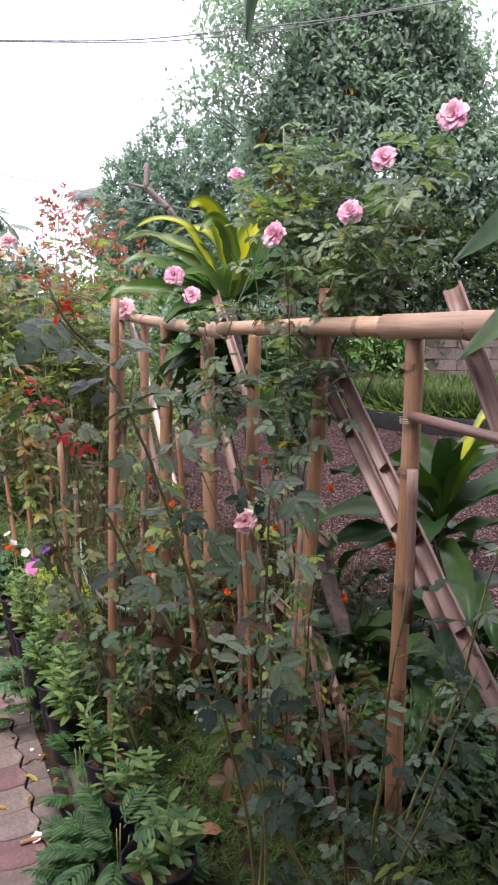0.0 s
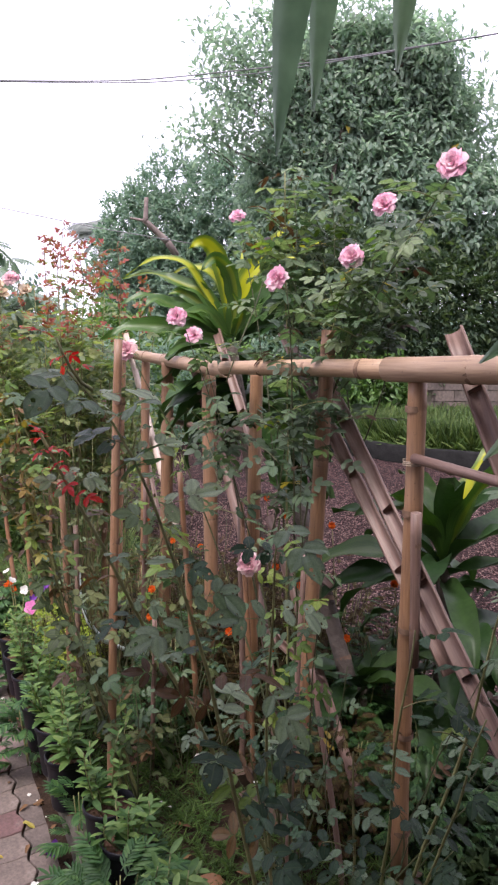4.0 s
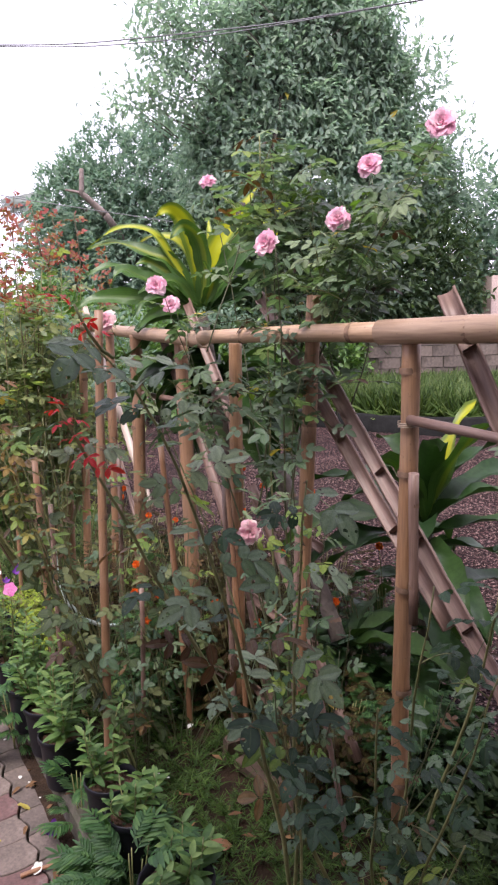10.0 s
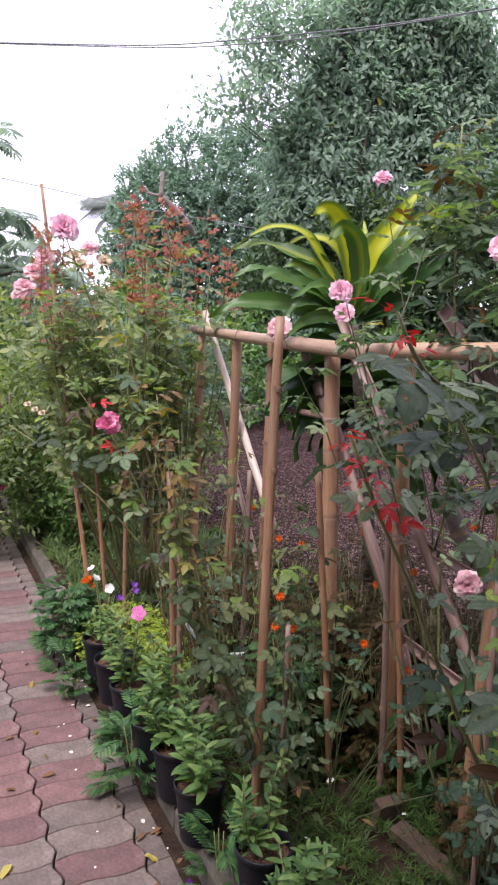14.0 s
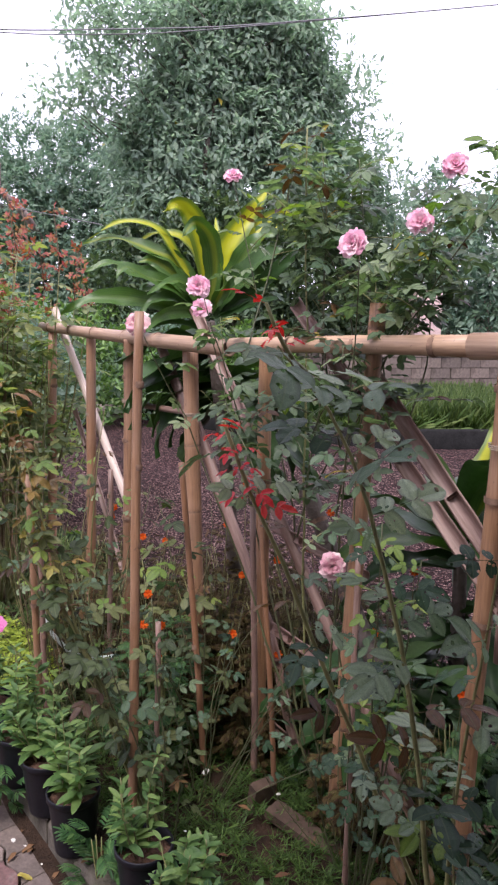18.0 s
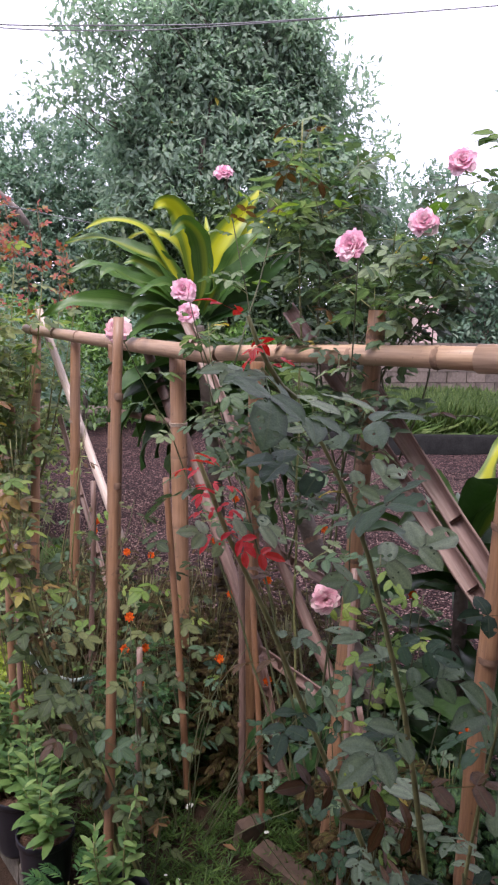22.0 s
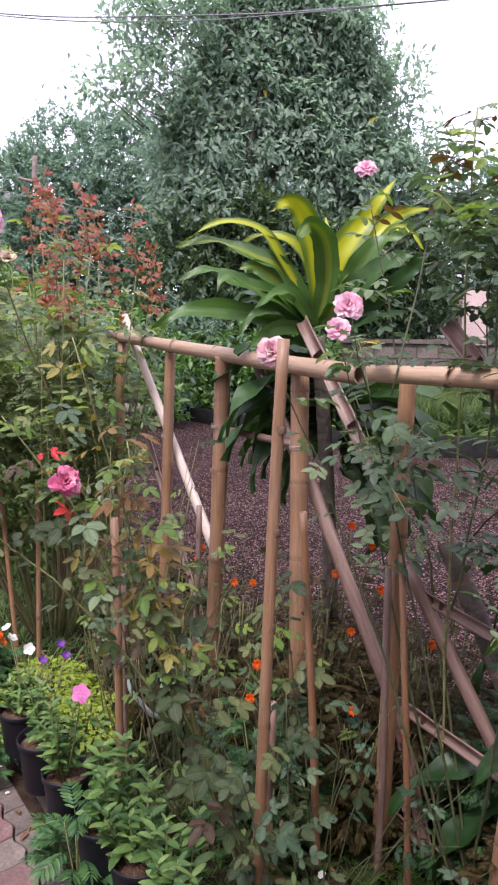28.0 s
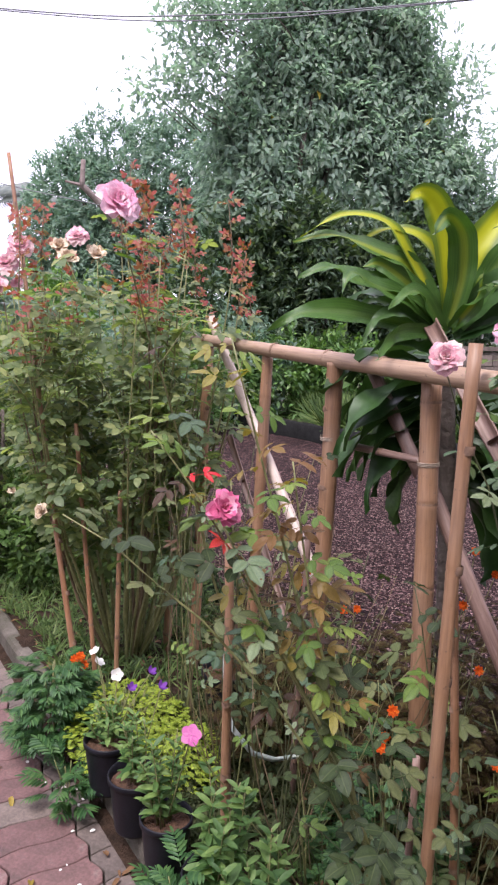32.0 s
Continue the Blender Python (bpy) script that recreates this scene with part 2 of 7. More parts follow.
M_TREE2 = leaf_material("hazy_mango_leaf", (0.135, 0.215, 0.18), (0.21, 0.30, 0.25), (0.295, 0.38, 0.31), 0.6, 0.5, True, None, 0.3, 0.0, (1.08, 1.25, 0.98))
M_HEDGE = leaf_material("hedge_leaf", (0.06, 0.125, 0.04), (0.105, 0.205, 0.06), (0.18, 0.29, 0.085), 0.45, 0.3, True)
M_PALM = leaf_material("palm_leaf", (0.17, 0.20, 0.21), (0.23, 0.26, 0.26), (0.31, 0.34, 0.33), 0.4, 0.3, True, None, 0.5, 0.0, (1.0, 1.05, 1.0))
M_STEM = surface_material("green_stem", [(0.3, (0.12, 0.135, 0.05)), (0.7, (0.26, 0.255, 0.105))], 14, 0.55, 60, 0.3, 0.002)
M_STEM3 = surface_material("dark_stem", [(0.3, (0.045, 0.055, 0.025)), (0.7, (0.105, 0.11, 0.05))], 14, 0.6, 60, 0.3, 0.002)
M_STEM2 = surface_material("brown_stem", [(0.3, (0.10, 0.07, 0.042)), (0.7, (0.20, 0.145, 0.08))], 14, 0.7, 60, 0.4, 0.002)
M_BARK = surface_material("bark", [(0.3, (0.07, 0.055, 0.045)), (0.7, (0.17, 0.14, 0.12))], 5, 0.9, 30, 0.7, 0.02)
M_DEAD = surface_material("dead_wood", [(0.3, (0.16, 0.12, 0.11)), (0.7, (0.30, 0.24, 0.22))], 5, 0.9, 30, 0.6, 0.02)

M_PINK = leaf_material("rose_petal", (0.80, 0.40, 0.58), (0.88, 0.58, 0.72), (0.93, 0.74, 0.82), 0.55, 0.35, True, None, 0.2, 0.0, (1.1, 1.0, 1.1))
M_PALEPINK = leaf_material("faded_petal", (0.72, 0.38, 0.48), (0.82, 0.56, 0.62), (0.86, 0.70, 0.70), 0.6, 0.3, True, None, 0.2, 0.0, (1.1, 1.0, 1.1))
M_DEEPPINK = leaf_material("deep_pink_petal", (0.56, 0.10, 0.24), (0.72, 0.23, 0.40), (0.82, 0.46, 0.58), 0.55, 0.3, True, None, 0.2, 0.0, (1.1, 1.0, 1.1))
M_CREAM = leaf_material("spent_petal", (0.42, 0.30, 0.20), (0.62, 0.50, 0.38), (0.75, 0.66, 0.54), 0.7, 0.2, True, None, 0.2, 0.0, (1.1, 1.0, 1.1))
M_ORANGE = leaf_material("orange_petal", (0.52, 0.065, 0.008), (0.66, 0.12, 0.012), (0.74, 0.20, 0.02), 0.6, 0.2, True, None, 0.2)
M_MAGENTA = leaf_material("magenta_petal", (0.60, 0.13, 0.42), (0.70, 0.22, 0.52), (0.78, 0.36, 0.60), 0.6, 0.3, True, None, 0.2, 0.0, (1.1, 1.0, 1.1))
M_WHITE = leaf_material("white_petal", (0.66, 0.66, 0.66), (0.76, 0.76, 0.76), (0.82, 0.82, 0.80), 0.6, 0.2, True, None, 0.2, 0.0, (1.1, 1.0, 1.1))
M_PURPLE = leaf_material("purple_petal", (0.10, 0.03, 0.22), (0.17, 0.05, 0.33), (0.25, 0.08, 0.42), 0.6, 0.2, True, None, 0.2, 0.0, (1.1, 1.0, 1.1))
M_MAROON = leaf_material("maroon_flower", (0.12, 0.01, 0.04), (0.20, 0.02, 0.07), (0.28, 0.04, 0.11), 0.6, 0.2, True, None, 0.2)

M_PAVE_R = surface_material("paver_red", [(0.28, (0.060, 0.048, 0.042)), (0.42, (0.128, 0.076, 0.072)), (0.6, (0.165, 0.092, 0.088)), (0.76, (0.20, 0.150, 0.138))], 14, 0.85, 90, 0.5, 0.003, None, 0, 0.2)
M_PAVE_G = surface_material("paver_grey", [(0.28, (0.062, 0.053, 0.043)), (0.42, (0.122, 0.098, 0.086)), (0.6, (0.158, 0.124, 0.110)), (0.76, (0.21, 0.172, 0.155))], 14, 0.85, 90, 0.5, 0.003, None, 0, 0.2)
M_JOINT = surface_material("joint_dirt", [(0.3, (0.022, 0.018, 0.013)), (0.7, (0.06, 0.05, 0.032))], 12, 0.95)
M_KERB = surface_material("kerb_concrete", [(0.25, (0.032, 0.04, 0.016)), (0.5, (0.075, 0.066, 0.05)), (0.75, (0.15, 0.128, 0.11))], 6, 0.9, 70, 0.7, 0.006)
M_SOIL = surface_material("soil", [(0.3, (0.016, 0.011, 0.008)), (0.7, (0.055, 0.034, 0.023))], 18, 0.95, 110, 0.9, 0.012, None, 0, 0, 0.1)
M_POTSOIL = surface_material("pot_soil", [(0.3, (0.05, 0.026, 0.018)), (0.7, (0.17, 0.09, 0.055))], 70, 0.95, 160, 1.0, 0.01)
M_POT = surface_material("black_plastic", [(0.3, (0.007, 0.007, 0.010)), (0.7, (0.013, 0.013, 0.018))], 20, 0.45, 120, 0.15, 0.001, None, 0, 0, 0.18)
M_BLACK = surface_material("black_sheet", [(0.3, (0.010, 0.010, 0.010)), (0.7, (0.022, 0.022, 0.022))], 9, 0.9, 50, 0.4, 0.01, None, 0, 0, 0.08)
M_WALL = surface_material("block_wall", [(0.25, (0.075, 0.060, 0.050)), (0.5, (0.135, 0.108, 0.094)), (0.75, (0.205, 0.168, 0.148))], 2.4, 0.92, 22, 0.6, 0.01, None, 0, 0.25)
M_PLASTER = surface_material("pink_plaster", [(0.3, (0.52, 0.38, 0.35)), (0.7, (0.64, 0.50, 0.46))], 2, 0.85, 40, 0.3, 0.004)
# cable colour lifted to grey to suggest the haze in front of it
M_WIRE = surface_material("cable", [(0.3, (0.16, 0.16, 0.17)), (0.7, (0.26, 0.26, 0.28))], 9, 0.6)
M_STRIP = surface_material("plastic_strip", [(0.3, (0.38, 0.50, 0.48)), (0.6, (0.68, 0.74, 0.72))], 50, 0.4)
M_SHELL = surface_material("white_chip", [(0.3, (0.60, 0.58, 0.54)), (0.7, (0.78, 0.76, 0.72))], 30, 0.7)
M_OLDWOOD = surface_material("old_wood", [(0.3, (0.045, 0.028, 0.020)), (0.7, (0.115, 0.075, 0.052))], 9, 0.9, 40, 0.6, 0.006)
M_LITTER = leaf_material("leaf_litter", (0.07, 0.035, 0.02), (0.14, 0.075, 0.04), (0.26, 0.16, 0.08), 0.8, 0.05, True, None, 0.2)


def gravel_material():
    """Reddish-mauve gravel: small stones, each with a tone of its own."""
    m, nt, b = nodes_of("gravel")
    tc = nt.nodes.new("ShaderNodeTexCoord")
    v = nt.nodes.new("ShaderNodeTexVoronoi")
    v.inputs["Scale"].default_value = 75.0
    nt.links.new(tc.outputs["Object"], v.inputs["Vector"])
    sep = nt.nodes.new("ShaderNodeSeparateColor")
    nt.links.new(v.outputs["Color"], sep.inputs["Color"])
    col = ramp(nt, sep.outputs["Red"], [(0.0, (0.012, 0.005, 0.006)), (0.45, (0.045, 0.018, 0.021)), (0.68, (0.10, 0.05, 0.054)), (0.84, (0.30, 0.19, 0.19)), (1.0, (0.80, 0.64, 0.62))])
    big = noise_tex(nt, 1.2, 4.0)
    col = mixed(nt, 1.0, col, ramp(nt, big, [(0.3, (0.25, 0.195, 0.185)), (0.7, (0.52, 0.42, 0.405))]), "MULTIPLY")
    nt.links.new(col, b.inputs["Base Color"])
    b.inputs["Roughness"].default_value = 0.85
    b.inputs["Specular IOR Level"].default_value = 0.2
    bumped(nt, b, v.outputs["Distance"], 1.0, 0.03)
    return m


M_GRAVEL = gravel_material()
M_STONES = leaf_material("gravel_stone", (0.014, 0.006, 0.008), (0.040, 0.020, 0.022), (0.34, 0.235, 0.22), 0.8, 0.0, True, None, 0.25)


def striped_leaf_material(name="dracaena_leaf", bright=False, centre=False):
    """Corn-plant blade: dark green edges, yellow band along the middle, fine lengthwise veins."""
    m, nt, b = nodes_of(name)
    uv = nt.nodes.new("ShaderNodeUVMap")
    sep = nt.nodes.new("ShaderNodeSeparateXYZ")
    nt.links.new(uv.outputs["UV"], sep.inputs["Vector"])
    band = ramp(nt, sep.outputs["X"], [(0.0, (0, 0, 0)), (0.30, (0.0, 0.0, 0.0)), (0.42, (0.85, 0.85, 0.85)), (0.50, (1, 1, 1)), (0.58, (0.85, 0.85, 0.85)), (0.70, (0, 0, 0)), (1.0, (0, 0, 0))])
    rnd = nt.nodes.new("ShaderNodeObjectInfo").outputs["Random"]
    keep = ramp(nt, rnd, [(0.0, (0.02, 0.02, 0.02)), (0.7, (0.08, 0.08, 0.08)), (1.0, (0.3, 0.3, 0.3))])
    if bright:
        band = ramp(nt, sep.outputs["X"], [(0.0, (0.15, 0.15, 0.15)), (0.14, (0.2, 0.2, 0.2)), (0.3, (0.95, 0.95, 0.95)), (0.7, (0.95, 0.95, 0.95)), (0.86, (0.2, 0.2, 0.2)), (1.0, (0.15, 0.15, 0.15))])
        keep = ramp(nt, rnd, [(0.0, (0.75, 0.75, 0.75)), (1.0, (1, 1, 1))])
    if centre:
        keep = ramp(nt, rnd, [(0.0, (0.22, 0.22, 0.22)), (1.0, (0.5, 0.5, 0.5))])
    fac = mixed(nt, 1.0, band, keep, "MULTIPLY")
    vein = nt.nodes.new("ShaderNodeTexNoise")
    vein.inputs["Scale"].default_value = 1.0
    mp = nt.nodes.new("ShaderNodeMapping")
    mp.inputs["Scale"].default_value = (45.0, 1.5, 1.0)
    nt.links.new(uv.outputs["UV"], mp.inputs["Vector"])
    nt.links.new(mp.outputs["Vector"], vein.inputs["Vector"])
    green = ramp(nt, vein.outputs["Fac"], [(0.3, (0.026, 0.075, 0.014)), (0.7, (0.072, 0.150, 0.026))])
    col = mixed(nt, fac, green, (0.36, 0.37, 0.010))
    nt.links.new(col, b.inputs["Base Color"])
    b.inputs["Roughness"].default_value = 0.38
    b.inputs["Specular IOR Level"].default_value = 0.35 if bright else 0.5
    bumped(nt, b, vein.outputs["Fac"], 0.25, 0.002)
    tr = nt.nodes.new("ShaderNodeBsdfTranslucent")
    nt.links.new(mixed(nt, 1.0, col, (1.3, 1.5, 0.6), "MULTIPLY"), tr.inputs["Color"])
    mx = nt.nodes.new("ShaderNodeMixShader")
    mx.inputs["Fac"].default_value = 0.2
    nt.links.new(b.outputs["BSDF"], mx.inputs[1])
    nt.links.new(tr.outputs["BSDF"], mx.inputs[2])
    nt.links.new(mx.outputs["Shader"], nt.nodes["Material Output"].inputs["Surface"])
    return m


M_DRAC = striped_leaf_material()
M_DRAC_Y = striped_leaf_material("dracaena_leaf_young", True)
M_DRAC_M = striped_leaf_material("dracaena_leaf_banded", False, True)


# ---- mesh helpers ----
def V3(*a):
    return np.array(a, dtype=float)


def raw_mesh(name, verts, faces, mat, smooth=False, uvs=None):
    me = bpy.data.meshes.new(name)
    me.from_pydata([tuple(map(float, v)) for v in verts], [], [tuple(map(int, f)) for f in faces])
    if uvs is not None:
        layer = me.uv_layers.new(name="UVMap")
        for lp in me.loops:
            layer.data[lp.index].uv = uvs[lp.vertex_index]
    me.materials.append(mat)
    if smooth:
        me.polygons.foreach_set("use_smooth", [True] * len(me.polygons))
    me.update()
    return me


def thing(name, label, category, at=(0, 0, 0), group="", kind=""):
    """An Empty at a thing's base, the parent of its parts."""
    ob = new(name)
    ob.location = at
    ob.empty_display_size = 0.05
    ob["base"] = [float(v) for v in at]
    return tagged(ob, label, category, group, kind)


def hang(ob, parent):
    """Parents ob, whose mesh is in world metres, under parent."""
    ob.parent = parent
    base = parent
    off = Vector((0, 0, 0))
    while base is not None:
        off += base.location
        base = base.parent
    ob.location = ob.location - off
    return ob


def piece(name, me, parent, label="", m=None):
    ob = new(name, me)
    if m is not None:
        ob.matrix_basis = m
    if parent is not None:
        hang(ob, parent)
    if label:
        ob["label"] = label
    return ob


def part(name, bm, material, parent, label=""):
    me = bpy.data.meshes.new(name)
    bm.to_mesh(me)
    bm.free()
    me.materials.append(material)
    return piece(name, me, parent, label)


def scatter_mesh(name, verts, faces, mats, material):
    """One mesh of many copies of a small shape, each at a 4x4 of mats."""
    verts, faces, mats = np.asarray(verts, float), np.asarray(faces, int), np.asarray(mats, float)
    n, k, c = len(verts), faces.shape[1], len(mats)
    co = np.einsum("nij,vj->nvi", mats[:, :3, :3], verts) + mats[:, None, :3, 3]
    fa = (faces[None] + (np.arange(c) * n)[:, None, None]).reshape(-1, k)
    me = bpy.data.meshes.new(name)
    me.vertices.add(n * c)
    me.vertices.foreach_set("co", co.reshape(-1).astype(np.float32))
    me.loops.add(fa.size)
    me.loops.foreach_set("vertex_index", fa.reshape(-1).astype(np.int32))
    me.polygons.add(len(fa))
    me.polygons.foreach_set("loop_start", (np.arange(len(fa)) * k).astype(np.int32))
    me.update(calc_edges=True)
    me.materials.append(material)
    return me


def unit(v):
    v = np.asarray(v, float)
    return v / (np.linalg.norm(v, axis=-1, keepdims=True) + 1e-9)


def frames(pos, along, up, size):
    """4x4s with x along, z near up, scaled by size."""
    pos, x, up = np.asarray(pos, float), unit(along), np.asarray(up, float)
    y = unit(np.cross(up, x))
    z = np.cross(x, y)
    size = np.broadcast_to(np.asarray(size, float), (len(pos),))[:, None]
    m = np.zeros((len(pos), 4, 4))
    m[:, :3, 0], m[:, :3, 1], m[:, :3, 2], m[:, :3, 3], m[:, 3, 3] = x * size, y * size, z * size, pos, 1
    return m


def bezier(a, b, c, n):
    t = np.linspace(0, 1, n)[:, None]
    a, b, c = (np.asarray(v, float) for v in (a, b, c))
    return (1 - t) ** 2 * a + 2 * t * (1 - t) * b + t ** 2 * c


def tube(points, radii, sides=8, caps=True):
    """Verts and faces of a round tube along points."""
    pts = np.asarray(points, float)
    radii = np.broadcast_to(np.asarray(radii, float), (len(pts),))
    d = unit(np.gradient(pts, axis=0))
    ref = V3(0.31, 0.94, 0.12) if abs(d[0][2]) > 0.7 else V3(0, 0, 1)
    verts, faces = [], []
    for p, t, r in zip(pts, d, radii):
        u = unit(np.cross(ref, t))
        w = np.cross(t, u)
        for i in range(sides):
            a = 2 * math.pi * i / sides
            verts.append(p + r * (math.cos(a) * u + math.sin(a) * w))
    for j in range(len(pts) - 1):
        for i in range(sides):
            k = (i + 1) % sides
            faces.append((j * sides + i, j * sides + k, (j + 1) * sides + k, (j + 1) * sides + i))
    if caps:
        faces.append(tuple(range(sides))[::-1])
        faces.append(tuple((len(pts) - 1) * sides + i for i in range(sides)))
    return verts, faces


def bamboo_mesh(name, a, b, r0, r1, mat, step=0.24, sag=0.0, seed=0):
    """A culm from a to b: tapering, swollen nodes with a groove, hollow cut ends. Local z runs along the culm."""
    rs = random.Random(seed)
    a, b = V3(*a), V3(*b)
    length = float(np.linalg.norm(b - a))
    at, stations = 0.0, [(-0.0, 1.0)]
    z = rs.uniform(0.3, 0.9) * step
    while z < length - 0.03:
        stations += [(z - 0.014, 1.0), (z - 0.005, 1.04), (z, 0.98), (z + 0.004, 1.05), (z + 0.015, 1.0), (z + step * 0.5, 0.975)]
        z += step * rs.uniform(0.85, 1.15)
    stations = sorted(s for s in stations if s[0] < length - 0.004) + [(length, 1.0)]
    pts, rad = [], []
    bend = rs.uniform(-1, 1) * 0.006
    for s, k in stations:
        f = s / length
        pts.append((bend * math.sin(f * 3.1) + sag * math.sin(f * math.pi), bend * math.sin(f * 5.3), s))
        rad.append((r0 + (r1 - r0) * f) * k)
    sides = 14
    verts, faces = tube(pts, rad, sides, False)
    n = len(verts)
    for end, ring in ((0, 0), (1, len(pts) - 1)):
        c = V3(*pts[ring])
        inner = len(verts)
        for i in range(sides):
            verts.append(c + (np.asarray(verts[ring * sides + i]) - c) * 0.78)
        deep = len(verts)
        back_off = 0.03 if end == 0 else -0.03
        for i in range(sides):
            verts.append(np.asarray(verts[inner + i]) + V3(0, 0, back_off))
        for i in range(sides):
            k = (i + 1) % sides
            q = [(ring * sides + i, ring * sides + k, inner + k, inner + i), (inner + i, inner + k, deep + k, deep + i)]
            faces += [f[::-1] for f in q] if end == 0 else q
        cap = tuple(deep + i for i in range(sides))
        faces.append(cap[::-1] if end == 0 else cap)
    return raw_mesh(name, verts, faces, mat, True)


def along_pose(a, b, spin=0.0):
    a, b = Vector(a), Vector(b)
    q = (b - a).to_track_quat("Z", "X").to_matrix().to_4x4()
    return Matrix.Translation(a) @ q @ Matrix.Rotation(spin, 4, "Z")


def split_mesh(name, length, r, mat, seed=0):
    """A split half culm: an open channel with its inner partitions."""
    rs = random.Random(seed)
    verts, faces = [], []
    n, seg = 7, max(4, int(length / 0.06))
    for j in range(seg + 1):
        z = length * j / seg
        wob = 1.0 + 0.05 * math.sin(j * 2.3 + seed)
        for shell, k in ((0, 1.0), (1, 0.76)):
            for i in range(n):
                a = math.pi * (0.06 + 0.88 * i / (n - 1))
                verts.append((r * k * wob * math.cos(a), r * k * wob * math.sin(a), z))
    w = 2 * n
    for j in range(seg):
        o, p = j * w, (j + 1) * w
        for i in range(n - 1):
            faces.append((o + i, o + i + 1, p + i + 1, p + i))
            faces.append((o + n + i + 1, o + n + i, p + n + i, p + n + i + 1))
        faces.append((o + n, o, p, p + n))
        faces.append((o + n - 1, o + w - 1, p + w - 1, p + n - 1))
    for o, flip in ((0, False), (seg * w, True)):
        for i in range(n - 1):
            f = (o + i + 1, o + i, o + n + i, o + n + i + 1)
            faces.append(f[::-1] if flip else f)
    z = rs.uniform(0.08, 0.2)
    while z < length - 0.04:
        o = len(verts)
        for dz in (0.0, 0.005):
            verts.append((0, r * 0.05, z + dz))
            for i in range(n):
                a = math.pi * (0.06 + 0.88 * i / (n - 1))
                verts.append((r * 0.78 * math.cos(a), r * 0.78 * math.sin(a), z + dz))
        for i in range(n - 1):
            faces.append((o, o + 2 + i, o + 1 + i))
            faces.append((o + n + 1, o + n + 2 + i, o + n + 3 + i))
        z += rs.uniform(0.2, 0.3)
    return raw_mesh(name, verts, faces, mat, True)


# leaf shapes: unit length along x, z up
LEAF2_V = [(0, 0, 0), (0.45, 0.21, 0.05), (1, 0, -0.06), (0.45, -0.21, 0.05)]
LEAF2_F = [(0, 2, 1), (0, 3, 2)]
LANCE_V = [(0, 0, 0), (0.45, 0.21, 0.05), (1, 0, -0.10), (0.45, -0.21, 0.05)]
BLADE_V = [(0, 0.035, 0), (0, -0.035, 0), (0.55, 0, 0.04), (1, 0, -0.05)]
BLADE_F = [(0, 1, 2), (1, 3, 2), (0, 2, 3)]


def oval_leaf(length=1.0, width=0.52, curl=0.10, fold=0.10, wave=0.0, x0=0.0, y0=0.0, turn=0.0, jag=0.0):
    """Verts and tris of an oval blade with a pointed tip, folded on its midrib."""
    st = [(0.0, 0.08), (0.13, 0.68), (0.36, 1.0), (0.64, 0.96), (0.87, 0.60), (1.0, 0.03)]
    vs, fs = [], []
    for i, (s, w) in enumerate(st):
        z = -curl * s * s
        half = width / 2 * w * (1 + jag * (1 if i % 2 else -1))
        rows = [(s, half, z + fold * w * 0.5 + wave * math.sin(i * 2.1)), (s, 0, z), (s, -half, z + fold * w * 0.5 - wave * math.sin(i * 2.6))]
        vs += rows
    for i in range(len(st) - 1):
        o, p = i * 3, (i + 1) * 3
        for k in (0, 1):
            fs += [(o + k, o + k + 1, p + k + 1), (o + k, p + k + 1, p + k)]
    c, s_ = math.cos(turn), math.sin(turn)
    vs = [(x0 + length * (x * c - y * s_), y0 + length * (x * s_ + y * c), length * z) for x, y, z in vs]
    return vs, fs


def compound_leaf(leaflets=5, seed=0, width=0.62, jag=0.04):
    """A rose leaf: a thin stalk with pairs of oval leaflets and one at the end; 1 long."""
    rs = random.Random(seed)
    vs, fs, uv = [], [], []

    def add(v, f):
        o = len(vs)
        vs.extend(v)
        fs.extend(tuple(i + o for i in t) for t in f)
        uv.extend((0.5 * (i % 3), i // 3 / 5) if len(v) == 18 else (0.5, 0.0) for i in range(len(v)))

    pairs = (leaflets - 1) // 2
    for i in range(pairs):
        x = 0.20 + 0.40 / max(1, pairs - 1) * i if pairs > 1 else 0.36
        size = (0.33 if pairs < 3 else 0.27) + 0.04 * i / max(1, pairs - 1)
        for side in (1, -1):
            v, f = oval_leaf(size * rs.uniform(0.88, 1.1), width, rs.uniform(0.05, 0.30), rs.uniform(0.04, 0.20), 0.02, 0, 0, side * rs.uniform(0.95, 1.4), jag)
            tilt = rs.uniform(-0.35, 0.3)
            add([(a + x, b, c + abs(b) * tilt) for a, b, c in v], f)
    v, f = oval_leaf(0.40 * rs.uniform(0.95, 1.12), width, rs.uniform(0.1, 0.35), rs.uniform(0.04, 0.20), 0.02, 0.68, 0, rs.uniform(-0.15, 0.15), jag)
    add(v, f)
    add([(0, 0.008, 0), (0, -0.008, 0), (0.70, 0.004, 0.005), (0.70, -0.004, 0.005), (0.3, 0, -0.012)], [(0, 1, 4), (0, 4, 2), (1, 3, 4), (4, 3, 2)])
    vs = [(x, y, z - 0.22 * x * x + 0.10 * x) for x, y, z in vs]
    return vs, fs, uv


def leaf_set(mat, n=4, leaflets=5, base=0, width=0.62):
    out = []
    for i in range(n):
        v, f, uv = compound_leaf(leaflets, base + i, width)
        out.append(raw_mesh("leaf", v, f, mat, False, uv))
    return out


